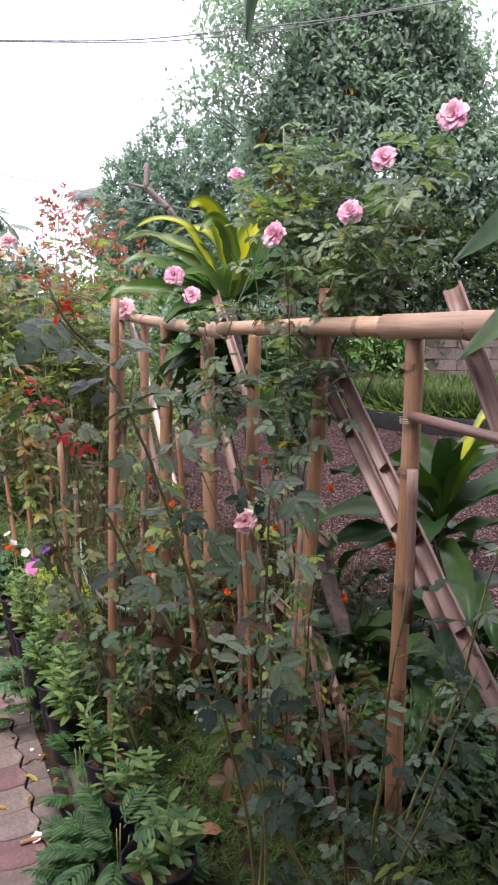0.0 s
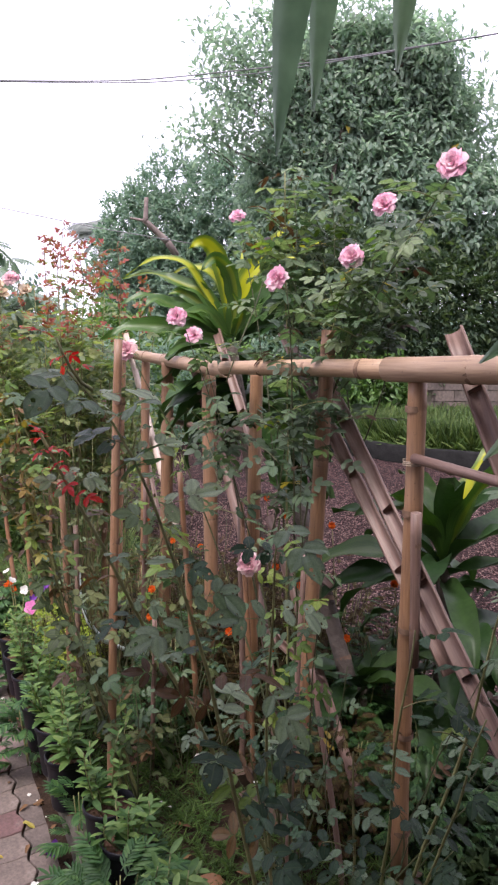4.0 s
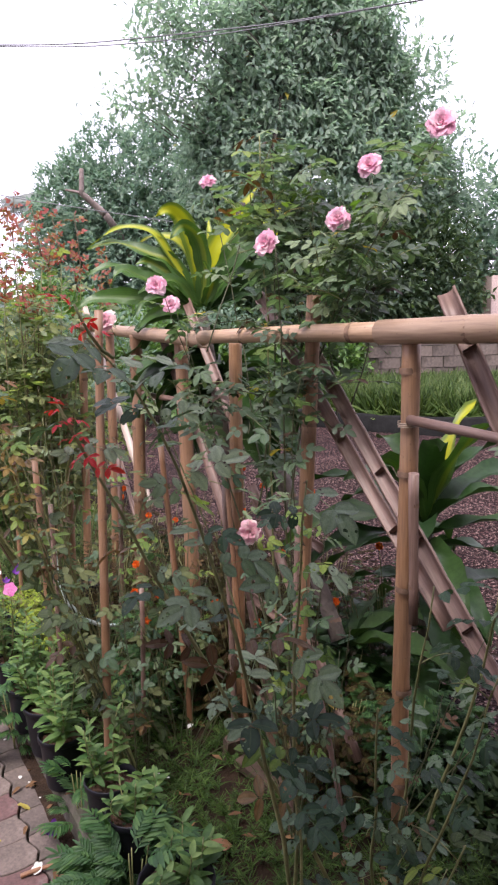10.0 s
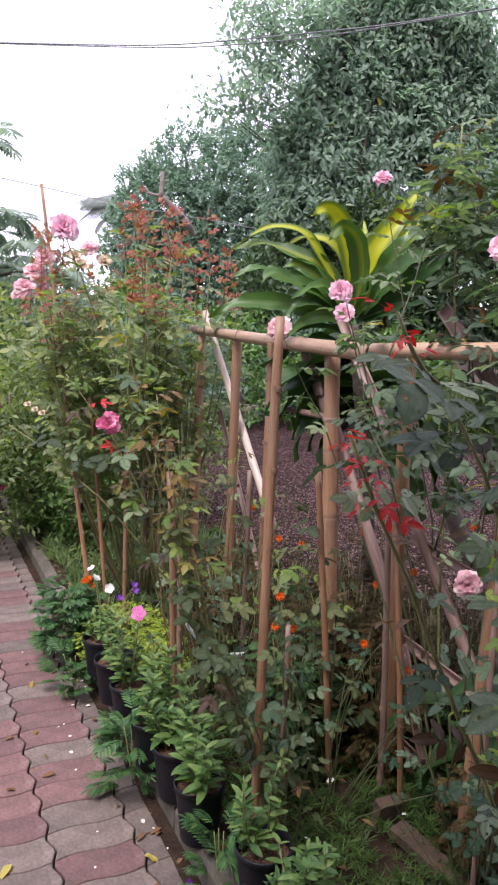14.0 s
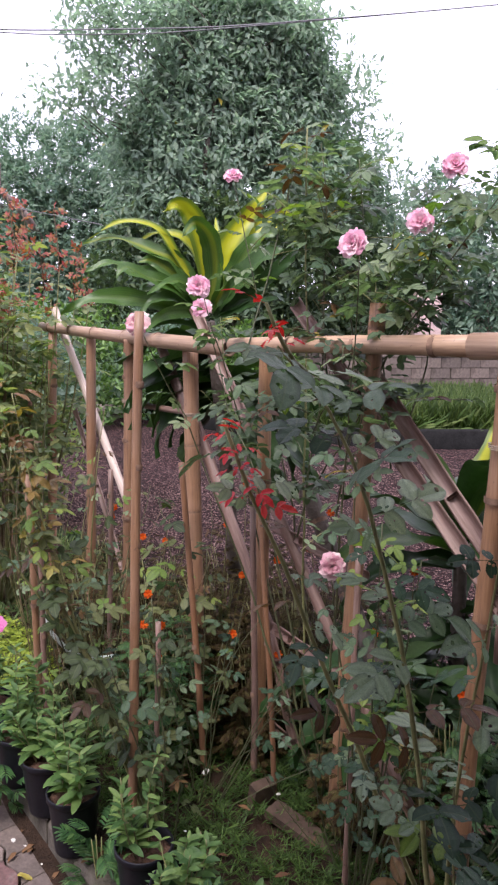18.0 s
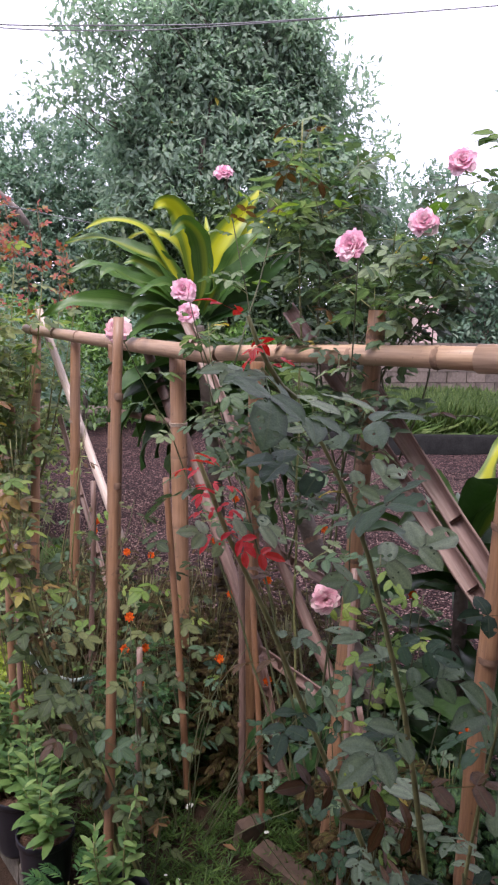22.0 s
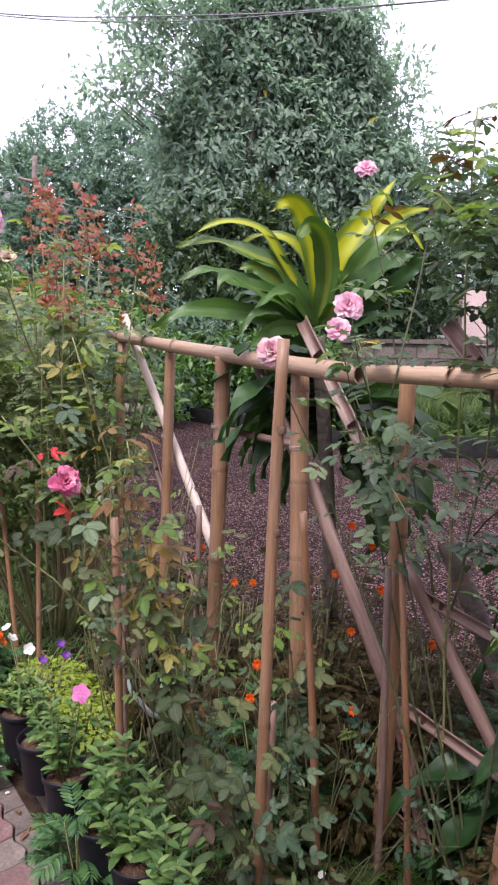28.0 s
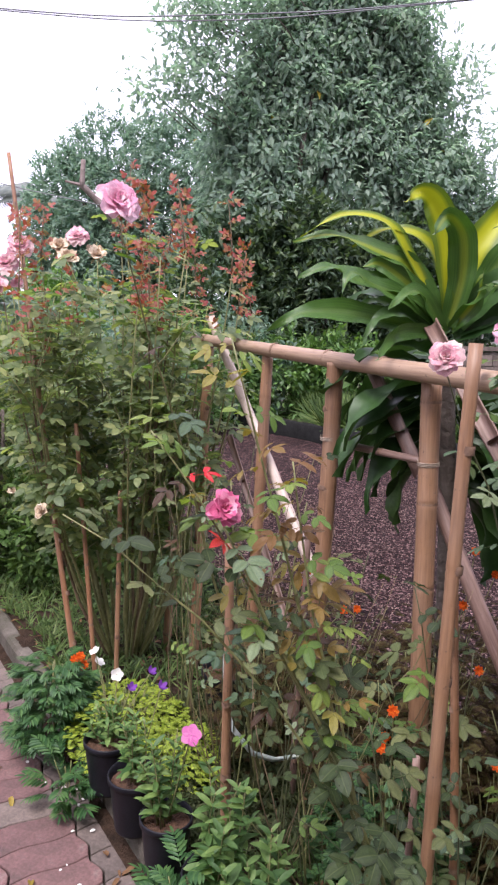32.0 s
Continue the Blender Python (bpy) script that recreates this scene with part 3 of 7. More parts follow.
L_GREEN, L_DEEP = leaf_set(M_ROSE, 6, 5, 0, 0.64), leaf_set(M_ROSE_D, 5, 5, 20, 0.68)
L_SHEEN = leaf_set(M_ROSE_P, 5, 5, 25, 0.68)
L_DUSTY = leaf_set(M_DUSTY, 5, 5, 80, 0.68)
L_YOUNG, L_RED = leaf_set(M_YOUNG, 3, 5, 40), leaf_set(M_RED, 3, 5, 50, 0.5)
L_GOLD = leaf_set(M_GOLD, 3, 5, 65, 0.5)
L_BRONZE, L_YELL = leaf_set(M_BRONZE, 3, 5, 60, 0.5), leaf_set(M_YELLOW, 2, 3, 70)


def put_leaf(parent, meshes, pos, along, up, size, rs):
    m = frames([pos], [along], [up], size * 1.02)[0]
    return piece("leaf", meshes[rs.randrange(len(meshes))], parent, "", Matrix(m.tolist()))


def rose_flower_mesh(name, mat, seed=0, open_=1.0, petals=46):
    """A full double rose, about 1 across: many cupped petals, tight at the heart, spreading outside; sepals left out."""
    rs = random.Random(seed)
    vs, fs = [], []
    for i in range(petals):
        f = i / (petals - 1)
        a = i * 2.399 + rs.uniform(-0.35, 0.35)
        lean = (0.10 + 1.35 * f ** 0.8 * open_) + rs.uniform(-0.22, 0.22)
        size = (0.24 + 0.27 * f ** 0.6) * rs.uniform(0.85, 1.15)
        wide = size * rs.uniform(0.42, 0.60)
        r0 = 0.01 + 0.06 * f
        ph, skew = rs.uniform(0, 6.28), rs.uniform(-0.35, 0.35)
        o = len(vs)
        for j in range(5):
            s = j / 4
            for k in range(5):
                u = (k - 2) / 2
                w = wide * math.sin(math.pi * (0.18 + 0.62 * s)) * u + skew * wide * s * s
                th = lean * (0.45 + 0.55 * s) + (0.35 * (s - 0.6) if s > 0.6 else 0)
                ruffle = 0.10 * size * s * s * math.sin(u * 3.4 + ph)
                out = r0 + size * s * math.sin(th) - 0.22 * wide * u * u * math.cos(lean) + ruffle * math.cos(th)
                up = size * s * math.cos(th) + 0.12 * size * u * u * s + ruffle * math.sin(th) + rs.uniform(-0.008, 0.008)
                notch = -0.06 * size if (k == 2 and j == 4) else 0.0
                x, y = out + notch, w
                vs.append((x * math.cos(a) - y * math.sin(a), x * math.sin(a) + y * math.cos(a), up))
        for j in range(4):
            for k in range(4):
                q = o + j * 5 + k
                fs.append((q, q + 1, q + 6, q + 5))
    return raw_mesh(name, vs, fs, mat, True)


BLOOM_PINK = [rose_flower_mesh("bloom", M_PINK, i, 1.0) for i in range(3)]
BLOOM_PALE = [rose_flower_mesh("bloom", M_PALEPINK, 5 + i, 1.1) for i in range(2)]
BLOOM_DEEP = [rose_flower_mesh("bloom", M_DEEPPINK, 9 + i, 1.05, 34) for i in range(2)]
BLOOM_SPENT = [rose_flower_mesh("bloom", M_CREAM, 13 + i, 0.7, 24) for i in range(2)]


def put_bloom(parent, meshes, pos, facing, size, seed, label=""):
    m = Vector(facing).to_track_quat("Z", "Y").to_matrix().to_4x4()
    ob = piece("bloom", meshes[seed % len(meshes)], parent, label, Matrix.Translation(pos) @ m @ Matrix.Rotation(seed * 1.3, 4, "Z") @ Matrix.Scale(size, 4))
    v, f = [], []
    for i in range(5):
        a = i * 1.2566
        lv, lf = oval_leaf(0.42, 0.34, 0.4, 0.05)
        o = len(v)
        v += [(x * math.cos(a) - y * math.sin(a), x * math.sin(a) + y * math.cos(a), z - 0.01) for x, y, z in lv]
        f += [tuple(k + o for k in t) for t in lf]
    sep = new("calyx", raw_mesh("calyx", v, f, M_STEM, True))
    sep.parent = ob
    return ob

# ---- ground ----
PATH_DIR = unit(V3(-0.425, 0.905, 0))
PATH_SIDE = V3(-0.905, -0.425, 0)       # towards the open side of the path
KERB_AT = V3(-0.44, 1.68, 0)            # a point on the kerb's path-side foot


def on_path(s, w, z=0.0):
    """s metres along the kerb from KERB_AT, w metres out over the paving."""
    p = KERB_AT + PATH_DIR * s + PATH_SIDE * w
    return V3(p[0], p[1], z)


def sheet(name, x0, x1, y0, y1, z, nx, ny, mat, rough=0.0, label="", seed=1):
    """A gently uneven sheet of ground."""
    vs, fs = [], []
    for j in range(ny + 1):
        for i in range(nx + 1):
            x, y = x0 + (x1 - x0) * i / nx, y0 + (y1 - y0) * j / ny
            vs.append((x, y, z + rough * noise.noise(Vector((x * 1.7, y * 1.7, seed)))))
    for j in range(ny):
        for i in range(nx):
            o = j * (nx + 1) + i
            fs.append((o, o + 1, o + nx + 2, o + nx + 1))
    return tagged(new(name, raw_mesh(name, vs, fs, mat, True)), label, name.split("_")[0], kind="structure")


M_FIELD = surface_material("field", [(0.3, (0.05, 0.06, 0.025)), (0.7, (0.11, 0.13, 0.05))], 1.2, 0.95, 20, 0.6, 0.02)
sheet("ground", -400, 400, -400, 400, -0.05, 2, 2, M_FIELD, 0, "mown green ground reaching to the horizon")
yv, yf = [], []
for j in range(41):
    for i in range(41):
        p = on_path(-2.5 + 15.0 * j / 40, -1.30 - 12.0 * (i / 40) ** 1.5)
        yv.append((p[0], p[1], 0.03 * noise.noise(Vector((p[0] * 1.7, p[1] * 1.7, 3))) - 0.005))
for j in range(40):
    for i in range(40):
        o = j * 41 + i
        yf.append((o, o + 41, o + 42, o + 1))
tagged(new("yard", raw_mesh("yard", yv, yf, M_GRAVEL, True)), "mauve-brown gravel yard behind the bamboo trellis", "gravel", kind="structure")
STONE_V = [(1, 0, 0), (0.1, 0.85, 0.1), (-0.9, 0.1, -0.1), (-0.1, -0.8, 0.05), (0.1, 0.0, 0.6), (0, 0, -0.6)]
STONE_F = [(0, 1, 4), (1, 2, 4), (2, 3, 4), (3, 0, 4), (1, 0, 5), (2, 1, 5), (3, 2, 5), (0, 3, 5)]
gn = 80000
gs, gw = rng.uniform(-1.6, 4.6, gn), -1.28 - 4.6 * rng.uniform(0, 1, gn) ** 1.6
gp = KERB_AT[None] + PATH_DIR[None] * gs[:, None] + PATH_SIDE[None] * gw[:, None]
gp[:, 2] = [0.03 * noise.noise(Vector((x * 1.7, y * 1.7, 3))) + 0.001 for x, y in gp[:, :2]]
ga = rng.uniform(0, 6.28, gn)
gm = frames(gp, np.column_stack([np.cos(ga), np.sin(ga), rng.normal(0, 0.25, gn)]), np.column_stack([rng.normal(0, 0.3, gn), rng.normal(0, 0.3, gn), np.ones(gn)]), rng.uniform(0.003, 0.0075, gn) * (1 + 0.12 * (-1.28 - gw)))
tagged(new("gravel_stones", scatter_mesh("gravel_stones", STONE_V, STONE_F, gm, M_STONES)), "loose mauve, brown and pale gravel stones of the yard", "gravel", kind="stuff")
EDGE = [(0.1, 12.6), (0.9, 11.2), (1.6, 10.0), (2.6, 8.9), (3.5, 8.45), (6.6, 8.2)]     # where the gravel ends
lv, lf = [], []
for i in range(41):
    x = 0.1 + 6.5 * i / 40
    y = float(np.interp(x, [e[0] for e in EDGE], [e[1] for e in EDGE])) + 0.06
    for j in range(13):
        lv.append((x, y + (12.9 - y) * j / 12, 0.13 + 0.03 * noise.noise(Vector((x * 2, y + j, 8)))))
for i in range(40):
    for j in range(12):
        o = i * 13 + j
        lf.append((o, o + 13, o + 14, o + 1))
tagged(new("lawn", raw_mesh("lawn", lv, lf, M_FIELD, True)), "raised grassy strip between the gravel and the block wall", "grass", kind="structure")
sheet("grass_strip", -6.0, 14.0, 12.2, 16.0, 0.02, 20, 8, M_FIELD, 0.03, "grass strip beyond the gravel yard", 5)

M_RENDER = surface_material("unseen_render", [(0.3, (0.30, 0.27, 0.25)), (0.7, (0.42, 0.38, 0.35))], 1.5, 0.9, 30, 0.4, 0.004)
# unseen wall added behind the camera; its height limits the low light
bm = bmesh.new()
bmesh.ops.create_cube(bm, size=1, matrix=Matrix.Translation((0.0, -1.7, 1.8)) @ Matrix.Diagonal((14.0, 0.2, 3.7, 1)))
me = bpy.data.meshes.new("wall_house")
bm.to_mesh(me)
bm.free()
me.materials.append(M_RENDER)
# unseen slab overhead, added to block sky and sun from the near bed
eave = bmesh.new()
bmesh.ops.create_cube(eave, size=1, matrix=Matrix.Translation((3.2, -0.60, 2.78)) @ Matrix.Rotation(radians(-6), 4, "X") @ Matrix.Diagonal((9.0, 2.5, 0.05, 1)))
shade_slab_me = bpy.data.meshes.new("eave")
eave.to_mesh(shade_slab_me)
eave.free()
shade_slab_me.materials.append(M_RENDER)
tagged(new("eave", shade_slab_me), "plain eave of the house over the near end of the path", "roof", kind="structure")
tagged(new("wall_house", me), "plain rendered house wall on the near side of the path", "wall", kind="structure")

# raised flower bed between the path and the yard
bed_v, bed_f = [], []
NB, NW = 60, 14
for j in range(NB + 1):
    s = -2.2 + 7.2 * j / NB
    for i in range(NW + 1):
        w = -0.06 - 1.35 * i / NW
        p = on_path(s, w)
        h = 0.085 + 0.03 * noise.noise(Vector((p[0] * 4, p[1] * 4, 2)))
        if i > NW - 3:
            h *= (NW - i) / 3
        bed_v.append((p[0], p[1], h))
for j in range(NB):
    for i in range(NW):
        o = j * (NW + 1) + i
        bed_f.append((o, o + NW + 1, o + NW + 2, o + 1))
tagged(new("flower_bed", raw_mesh("flower_bed", bed_v, bed_f, M_SOIL, True)), "dark moist soil of the raised flower bed", "soil", kind="structure")

kerb = thing("kerb", "mossy weathered concrete kerb along the paved path", "kerb", tuple(on_path(0, 0)), kind="structure")
for i in range(8):
    s0, s1 = -2.2 + 0.9 * i, -2.2 + 0.9 * (i + 1) - 0.012
    bm = bmesh.new()
    tilt = random.uniform(-0.012, 0.012)
    prof = [(-0.03, -0.03), (-0.03, 0.075), (-0.04, 0.09), (-0.085, 0.094), (-0.10, 0.084), (-0.10, -0.03)]
    rings = []
    n = 10
    for j in range(n + 1):
        s = s0 + (s1 - s0) * j / n
        rings.append([bm.verts.new(tuple(on_path(s, w + tilt * z * 3 + 0.004 * noise.noise(Vector((s * 5, z * 9, 1))), z + 0.006 * noise.noise(Vector((s * 6, w * 30, 4)))))) for w, z in prof])
    for a, b in zip(rings, rings[1:]):
        for k in range(len(prof) - 1):
            bm.faces.new((a[k], a[k + 1], b[k + 1], b[k]))
    bm.faces.new(rings[0][::-1])
    bm.faces.new(rings[-1])
    part("kerb_block", bm, M_KERB, kerb)

dv, df = [], []
for j in range(121):
    s = -2.0 + 7.0 * j / 120
    reach = 0.004 + 0.010 * (0.5 + noise.noise(Vector((s * 7.0, 3.0, 0.0)))) + 0.012 * noise.noise(Vector((s * 31.0, 1.0, 0.0)))
    for q, (w, z) in enumerate([(-0.034, 0.022), (-0.015, 0.013), (reach * 0.5, 0.007), (reach, 0.0005)]):
        p = on_path(s, w, max(0.0004, 0.45 * z * (0.8 + 0.6 * noise.noise(Vector((s * 40, q, 2))))))
        dv.append(tuple(p))
for j in range(120):
    for q in range(3):
        o = j * 4 + q
        df.append((o, o + 4, o + 5, o + 1))
tagged(new("dirt_strip", raw_mesh("dirt_strip", dv, df, M_SOIL, True)), "dark dirt washed along the foot of the kerb", "dirt", kind="structure")
sheet("paving_bed", -5.2, 0.75, -1.65, 6.2, -0.019, 4, 4, M_JOINT, 0, "dark dirt in the joints of the paved path")

# ---- bamboo trellis ----
trellis = thing("bamboo_trellis", "weathered bamboo trellis with lashed posts and split braces", "trellis", (0.0, 2.1, 0.05))


def culm(name, a, b, r0, r1, mat, parent, seed, step=0.24, label="", sag=0.0):
    me = bamboo_mesh(name, a, b, r0, r1, mat, step, sag, seed)
    ob = piece(name, me, parent, label, along_pose(a, b))
    rs = random.Random(seed)
    length = (Vector(b) - Vector(a)).length
    z = rs.uniform(0.3, 0.9) * step
    while z < length - 0.03:
        r = r0 + (r1 - r0) * z / length
        v, f = tube([(0, 0, -0.007), (0, 0, -0.003), (0, 0, 0.0), (0, 0, 0.004), (0, 0, 0.008)], [r * 1.01, r * 1.05, r * 1.01, r * 1.06, r * 1.005], 12, False)
        piece("node", raw_mesh("node", v, f, M_NODE, True), parent, "", along_pose(a, b) @ Matrix.Translation((0, 0, z)))
        z += step * rs.uniform(0.85, 1.15)
    return ob


def brace(name, a, b, r, mat, parent, seed, hollow_front=True, label=""):
    """A split half culm from a to b; its open side to the path, or away from it."""
    a, b = Vector(a), Vector(b)
    z = (b - a).normalized()
    y = Vector((0.75, 0.66, 0.0)) * (1 if hollow_front else -1)
    y = (y - z * y.dot(z)).normalized()
    m = Matrix.Translation(a) @ Matrix((y.cross(z), y, z)).transposed().to_4x4()
    return piece(name, split_mesh(name, (b - a).length, r, mat, seed), parent, label, m)


culm("rail", (0.80, 0.87, 1.43), (0.319, 1.626, 1.418), 0.0305, 0.0285, M_RAIL, trellis, 3, 0.27, "stout bamboo rail, the thinner one slid into its end")
culm("rail", (0.344, 1.587, 1.4185), (-0.075, 2.245, 1.408), 0.0242, 0.0205, M_RAIL, trellis, 5, 0.20)
culm("rail", (-0.066, 2.335, 1.398), (-0.70, 3.815, 1.466), 0.0265, 0.021, M_RAIL, trellis, 8, 0.28, "slender bamboo rail with a cut open end")
POSTS = [
    ((0.369, 1.570, 1.405), (0.397, 1.690, 0.03), 0.021),
    ((0.213, 1.885, 1.515), (0.147, 1.930, 0.03), 0.020),
    ((0.030, 2.261, 1.395), (0.006, 2.240, 0.03), 0.021),
    ((-0.143, 2.640, 1.395), (-0.128, 2.585, 0.03), 0.0265),
    ((-0.328, 2.935, 1.415), (-0.362, 2.925, 0.03), 0.0255),
    ((-0.467, 3.320, 1.425), (-0.517, 3.350, 0.03), 0.020),
    ((-0.642, 3.710, 1.450), (-0.693, 3.660, 0.03), 0.020),
    ((0.640, 1.140, 1.405), (0.650, 1.15, 0.03), 0.022),
]
for i, (a, b, r) in enumerate(POSTS):
    culm("post", b, a, r * 1.06, r, M_POST, trellis, 20 + i, 0.26)
for i, (a, b, r, mat) in enumerate([
    ((0.215, 1.990, 1.380), (0.560, 1.26, 0.54), 0.0205, M_SPLIT),
    ((0.100, 2.235, 1.530), (0.445, 1.50, 0.75), 0.0195, M_SPLIT),
    ((-0.110, 2.725, 1.130), (0.075, 2.335, 0.50), 0.0195, M_SPLIT),
    ((0.058, 2.300, 0.533), (0.215, 1.970, 0.495), 0.0165, M_SPLIT),
    ((0.066, 2.330, 0.850), (0.236, 1.968, 0.800), 0.0145, M_SPLIT),
    ((0.080, 2.325, 0.910), (0.320, 1.815, 0.220), 0.0165, M_SPLIT),
    ((0.046, 2.324, 0.208), (0.205, 1.990, 0.160), 0.0165, M_SPLIT),
    ((-0.124, 2.735, 1.535), (0.020, 2.430, 1.120), 0.0200, M_SPLIT),
    ((-0.214, 2.925, 1.400), (-0.120, 2.725, 1.120), 0.0190, M_SPLIT),
    ((0.053, 2.290, 0.520), (0.125, 2.155, 0.100), 0.0165, M_SPLIT),
    ((0.437, 1.544, 1.505), (0.560, 1.290, 1.010), 0.0210, M_SPLIT),
    ((-0.630, 3.780, 1.545), (-0.300, 3.080, 0.660), 0.0190, M_PALE),
    ((-0.560, 3.700, 1.080), (-0.330, 3.180, 0.300), 0.0140, M_SPLIT),
]):
    brace("brace", a, b, 1.18 * r, mat, trellis, 40 + i, i % 3 != 2)
culm("cross_rod", (-0.330, 2.95, 1.178), (-0.150, 2.66, 1.172), 0.0115, 0.0105, M_SPLIT, trellis, 70)
culm("cross_rod", (0.370, 1.565, 1.222), (0.62, 1.05, 1.185), 0.0115, 0.010, M_SPLIT, trellis, 71)
culm("stub", (0.382, 1.555, 0.74), (0.370, 1.530, 1.106), 0.011, 0.012, M_SPLIT, trellis, 73, 0.2)
culm("dark_brace", (0.165, 2.283, 0.974), (0.300, 2.00, 0.50), 0.026, 0.025, M_BARK, trellis, 76, 0.2)


def lashing(at, axis, r, parent, turns=3):
    """A few turns of thin wire round a culm."""
    pts = []
    q = Vector(axis).to_track_quat("Z", "X").to_matrix()
    for i in range(turns * 12 + 1):
        a = 2 * math.pi * i / 12
        pts.append(Vector(at) + q @ Vector((r * math.cos(a), r * math.sin(a), 0.004 * i / 12 - 0.006)))
    v, f = tube([tuple(p) for p in pts], 0.0015, 5)
    return piece("lashing", raw_mesh("lashing", v, f, M_TIE, True), parent)


for at, ax, r in [((-0.141, 2.632, 1.17), (0, 0, 1), 0.0285), ((-0.334, 2.933, 1.19), (0, 0, 1), 0.0275), ((0.373, 1.586, 1.21), (0, 0, 1), 0.023),
                  ((-0.479, 3.326, 1.10), (0, 0, 1), 0.0225), ((0.203, 1.892, 1.30), (0, 0, 1), 0.0225), ((0.022, 2.254, 0.92), (0, 0, 1), 0.023)]:
    lashing(at, ax, r, trellis)

# single stakes pushed into the bed
STAKES = [
    ("split_stake", (-0.398, 1.916, 0.05), (-0.350, 1.945, 1.490), 0.0125, 0.0115, M_POST, "slim split bamboo stake standing in the bed"),
    ("cane_stake", (-0.156, 2.243, 0.05), (-0.218, 2.272, 1.07), 0.0105, 0.009, M_CANE, "orange-brown bamboo cane stake"),
    ("cane_stake", (-0.657, 2.555, 0.05), (-0.677, 2.525, 1.0), 0.012, 0.011, M_POST, "yellow-brown bamboo cane stake by the pots"),
    ("cane_stake", (-0.640, 2.62, 0.05), (-0.655, 2.64, 0.80), 0.010, 0.009, M_SPLIT, "grey weathered bamboo cane stake"),
    ("cane_stake", (-1.105, 3.36, 0.05), (-1.397, 3.70, 2.12), 0.0115, 0.007, M_CANE, "tall slender bamboo cane leaning in the rose bush"),
    ("cane_stake", (-1.06, 3.42, 0.05), (-1.14, 3.50, 1.15), 0.009, 0.008, M_CANE, "brown bamboo cane in the rose bush"),
    ("thin_stake", (0.024, 2.078, 0.05), (-0.016, 2.135, 1.00), 0.0085, 0.008, M_CANE, "thin brown bamboo stake in front of the trellis"),
    ("cane_stake", (0.10, 1.70, 0.05), (0.150, 1.80, 0.95), 0.0075, 0.007, M_SPLIT, "thin grey-brown cane by the trellis"),
    ("cane_stake", (-0.015, 2.19, 0.05), (-0.02, 2.20, 0.95), 0.010, 0.009, M_SPLIT, "grey split cane beside the trellis post"),
    ("cane_stake", (0.250, 1.66, 0.05), (0.175, 1.80, 0.62), 0.008, 0.007, M_SPLIT, "thin brown cane propped in the roses"),
    ("cane_stake", (-1.00, 3.50, 0.05), (-0.98, 3.50, 0.9), 0.010, 0.009, M_POST, "short bamboo stake in the rose bush"),
    ("cane_stake", (-0.80, 3.85, 0.05), (-0.77, 3.82, 1.2), 0.018, 0.017, M_POST, "old bamboo stake behind the rose bush"),
    ("cane_stake", (-0.92, 4.05, 0.05), (-0.90, 4.0, 1.15), 0.016, 0.015, M_POST, "old bamboo stake behind the rose bush"),
    ("cane_stake", (-0.43, 2.80, 0.05), (-0.415, 2.83, 0.95), 0.010, 0.009, M_SPLIT, "grey weathered cane among the roses"),
    ("cane_stake", (-0.31, 2.18, 0.05), (-0.30, 2.2, 0.62), 0.008, 0.008, M_SPLIT, "short grey cane among the roses"),
]
for i, (nm, a, b, r0, r1, mat, lab) in enumerate(STAKES):
    root = thing("bamboo_stake", lab, "stake", a, "stakes in the bed")
    culm("culm", a, b, r0, r1, mat, root, 90 + i, 0.2)

# ---- roses ----
def cane_part(parent, a, b, c, r0, r1, mat, n=14):
    pts = bezier(a, b, c, n)
    wig = np.array([[noise.noise(Vector((p[0] * 9, p[1] * 9, p[2] * 6 + k * 7))) for k in range(3)] for p in pts]) * 0.010
    wig[0] = 0
    pts = pts + wig
    v, f = tube(pts, np.linspace(r0, r1, n), 6)
    piece("cane", raw_mesh("cane", v, f, mat, True), parent)
    return pts


def thorns(parent, pts, r, mat):
    m = []
    for p, q in zip(pts[:-1], pts[1:]):
        for _ in range(2):
            a = rng.uniform(0, 6.28)
            out = V3(math.cos(a), math.sin(a), -0.3)
            m.append(frames([p + (q - p) * rng.uniform()], [out], [(0, 0.1, 1)], 0.007 + r)[0])
    piece("thorn_growth", scatter_mesh("thorn_growth", [(0, 0.2, 0.2), (0, -0.2, 0), (0, 0.1, -0.25), (1, 0, -0.2)], [(0, 1, 3), (1, 2, 3), (2, 0, 3)], m, mat), parent)["kind"] = "stuff"


LEAF_ROOM = 300
held = {}


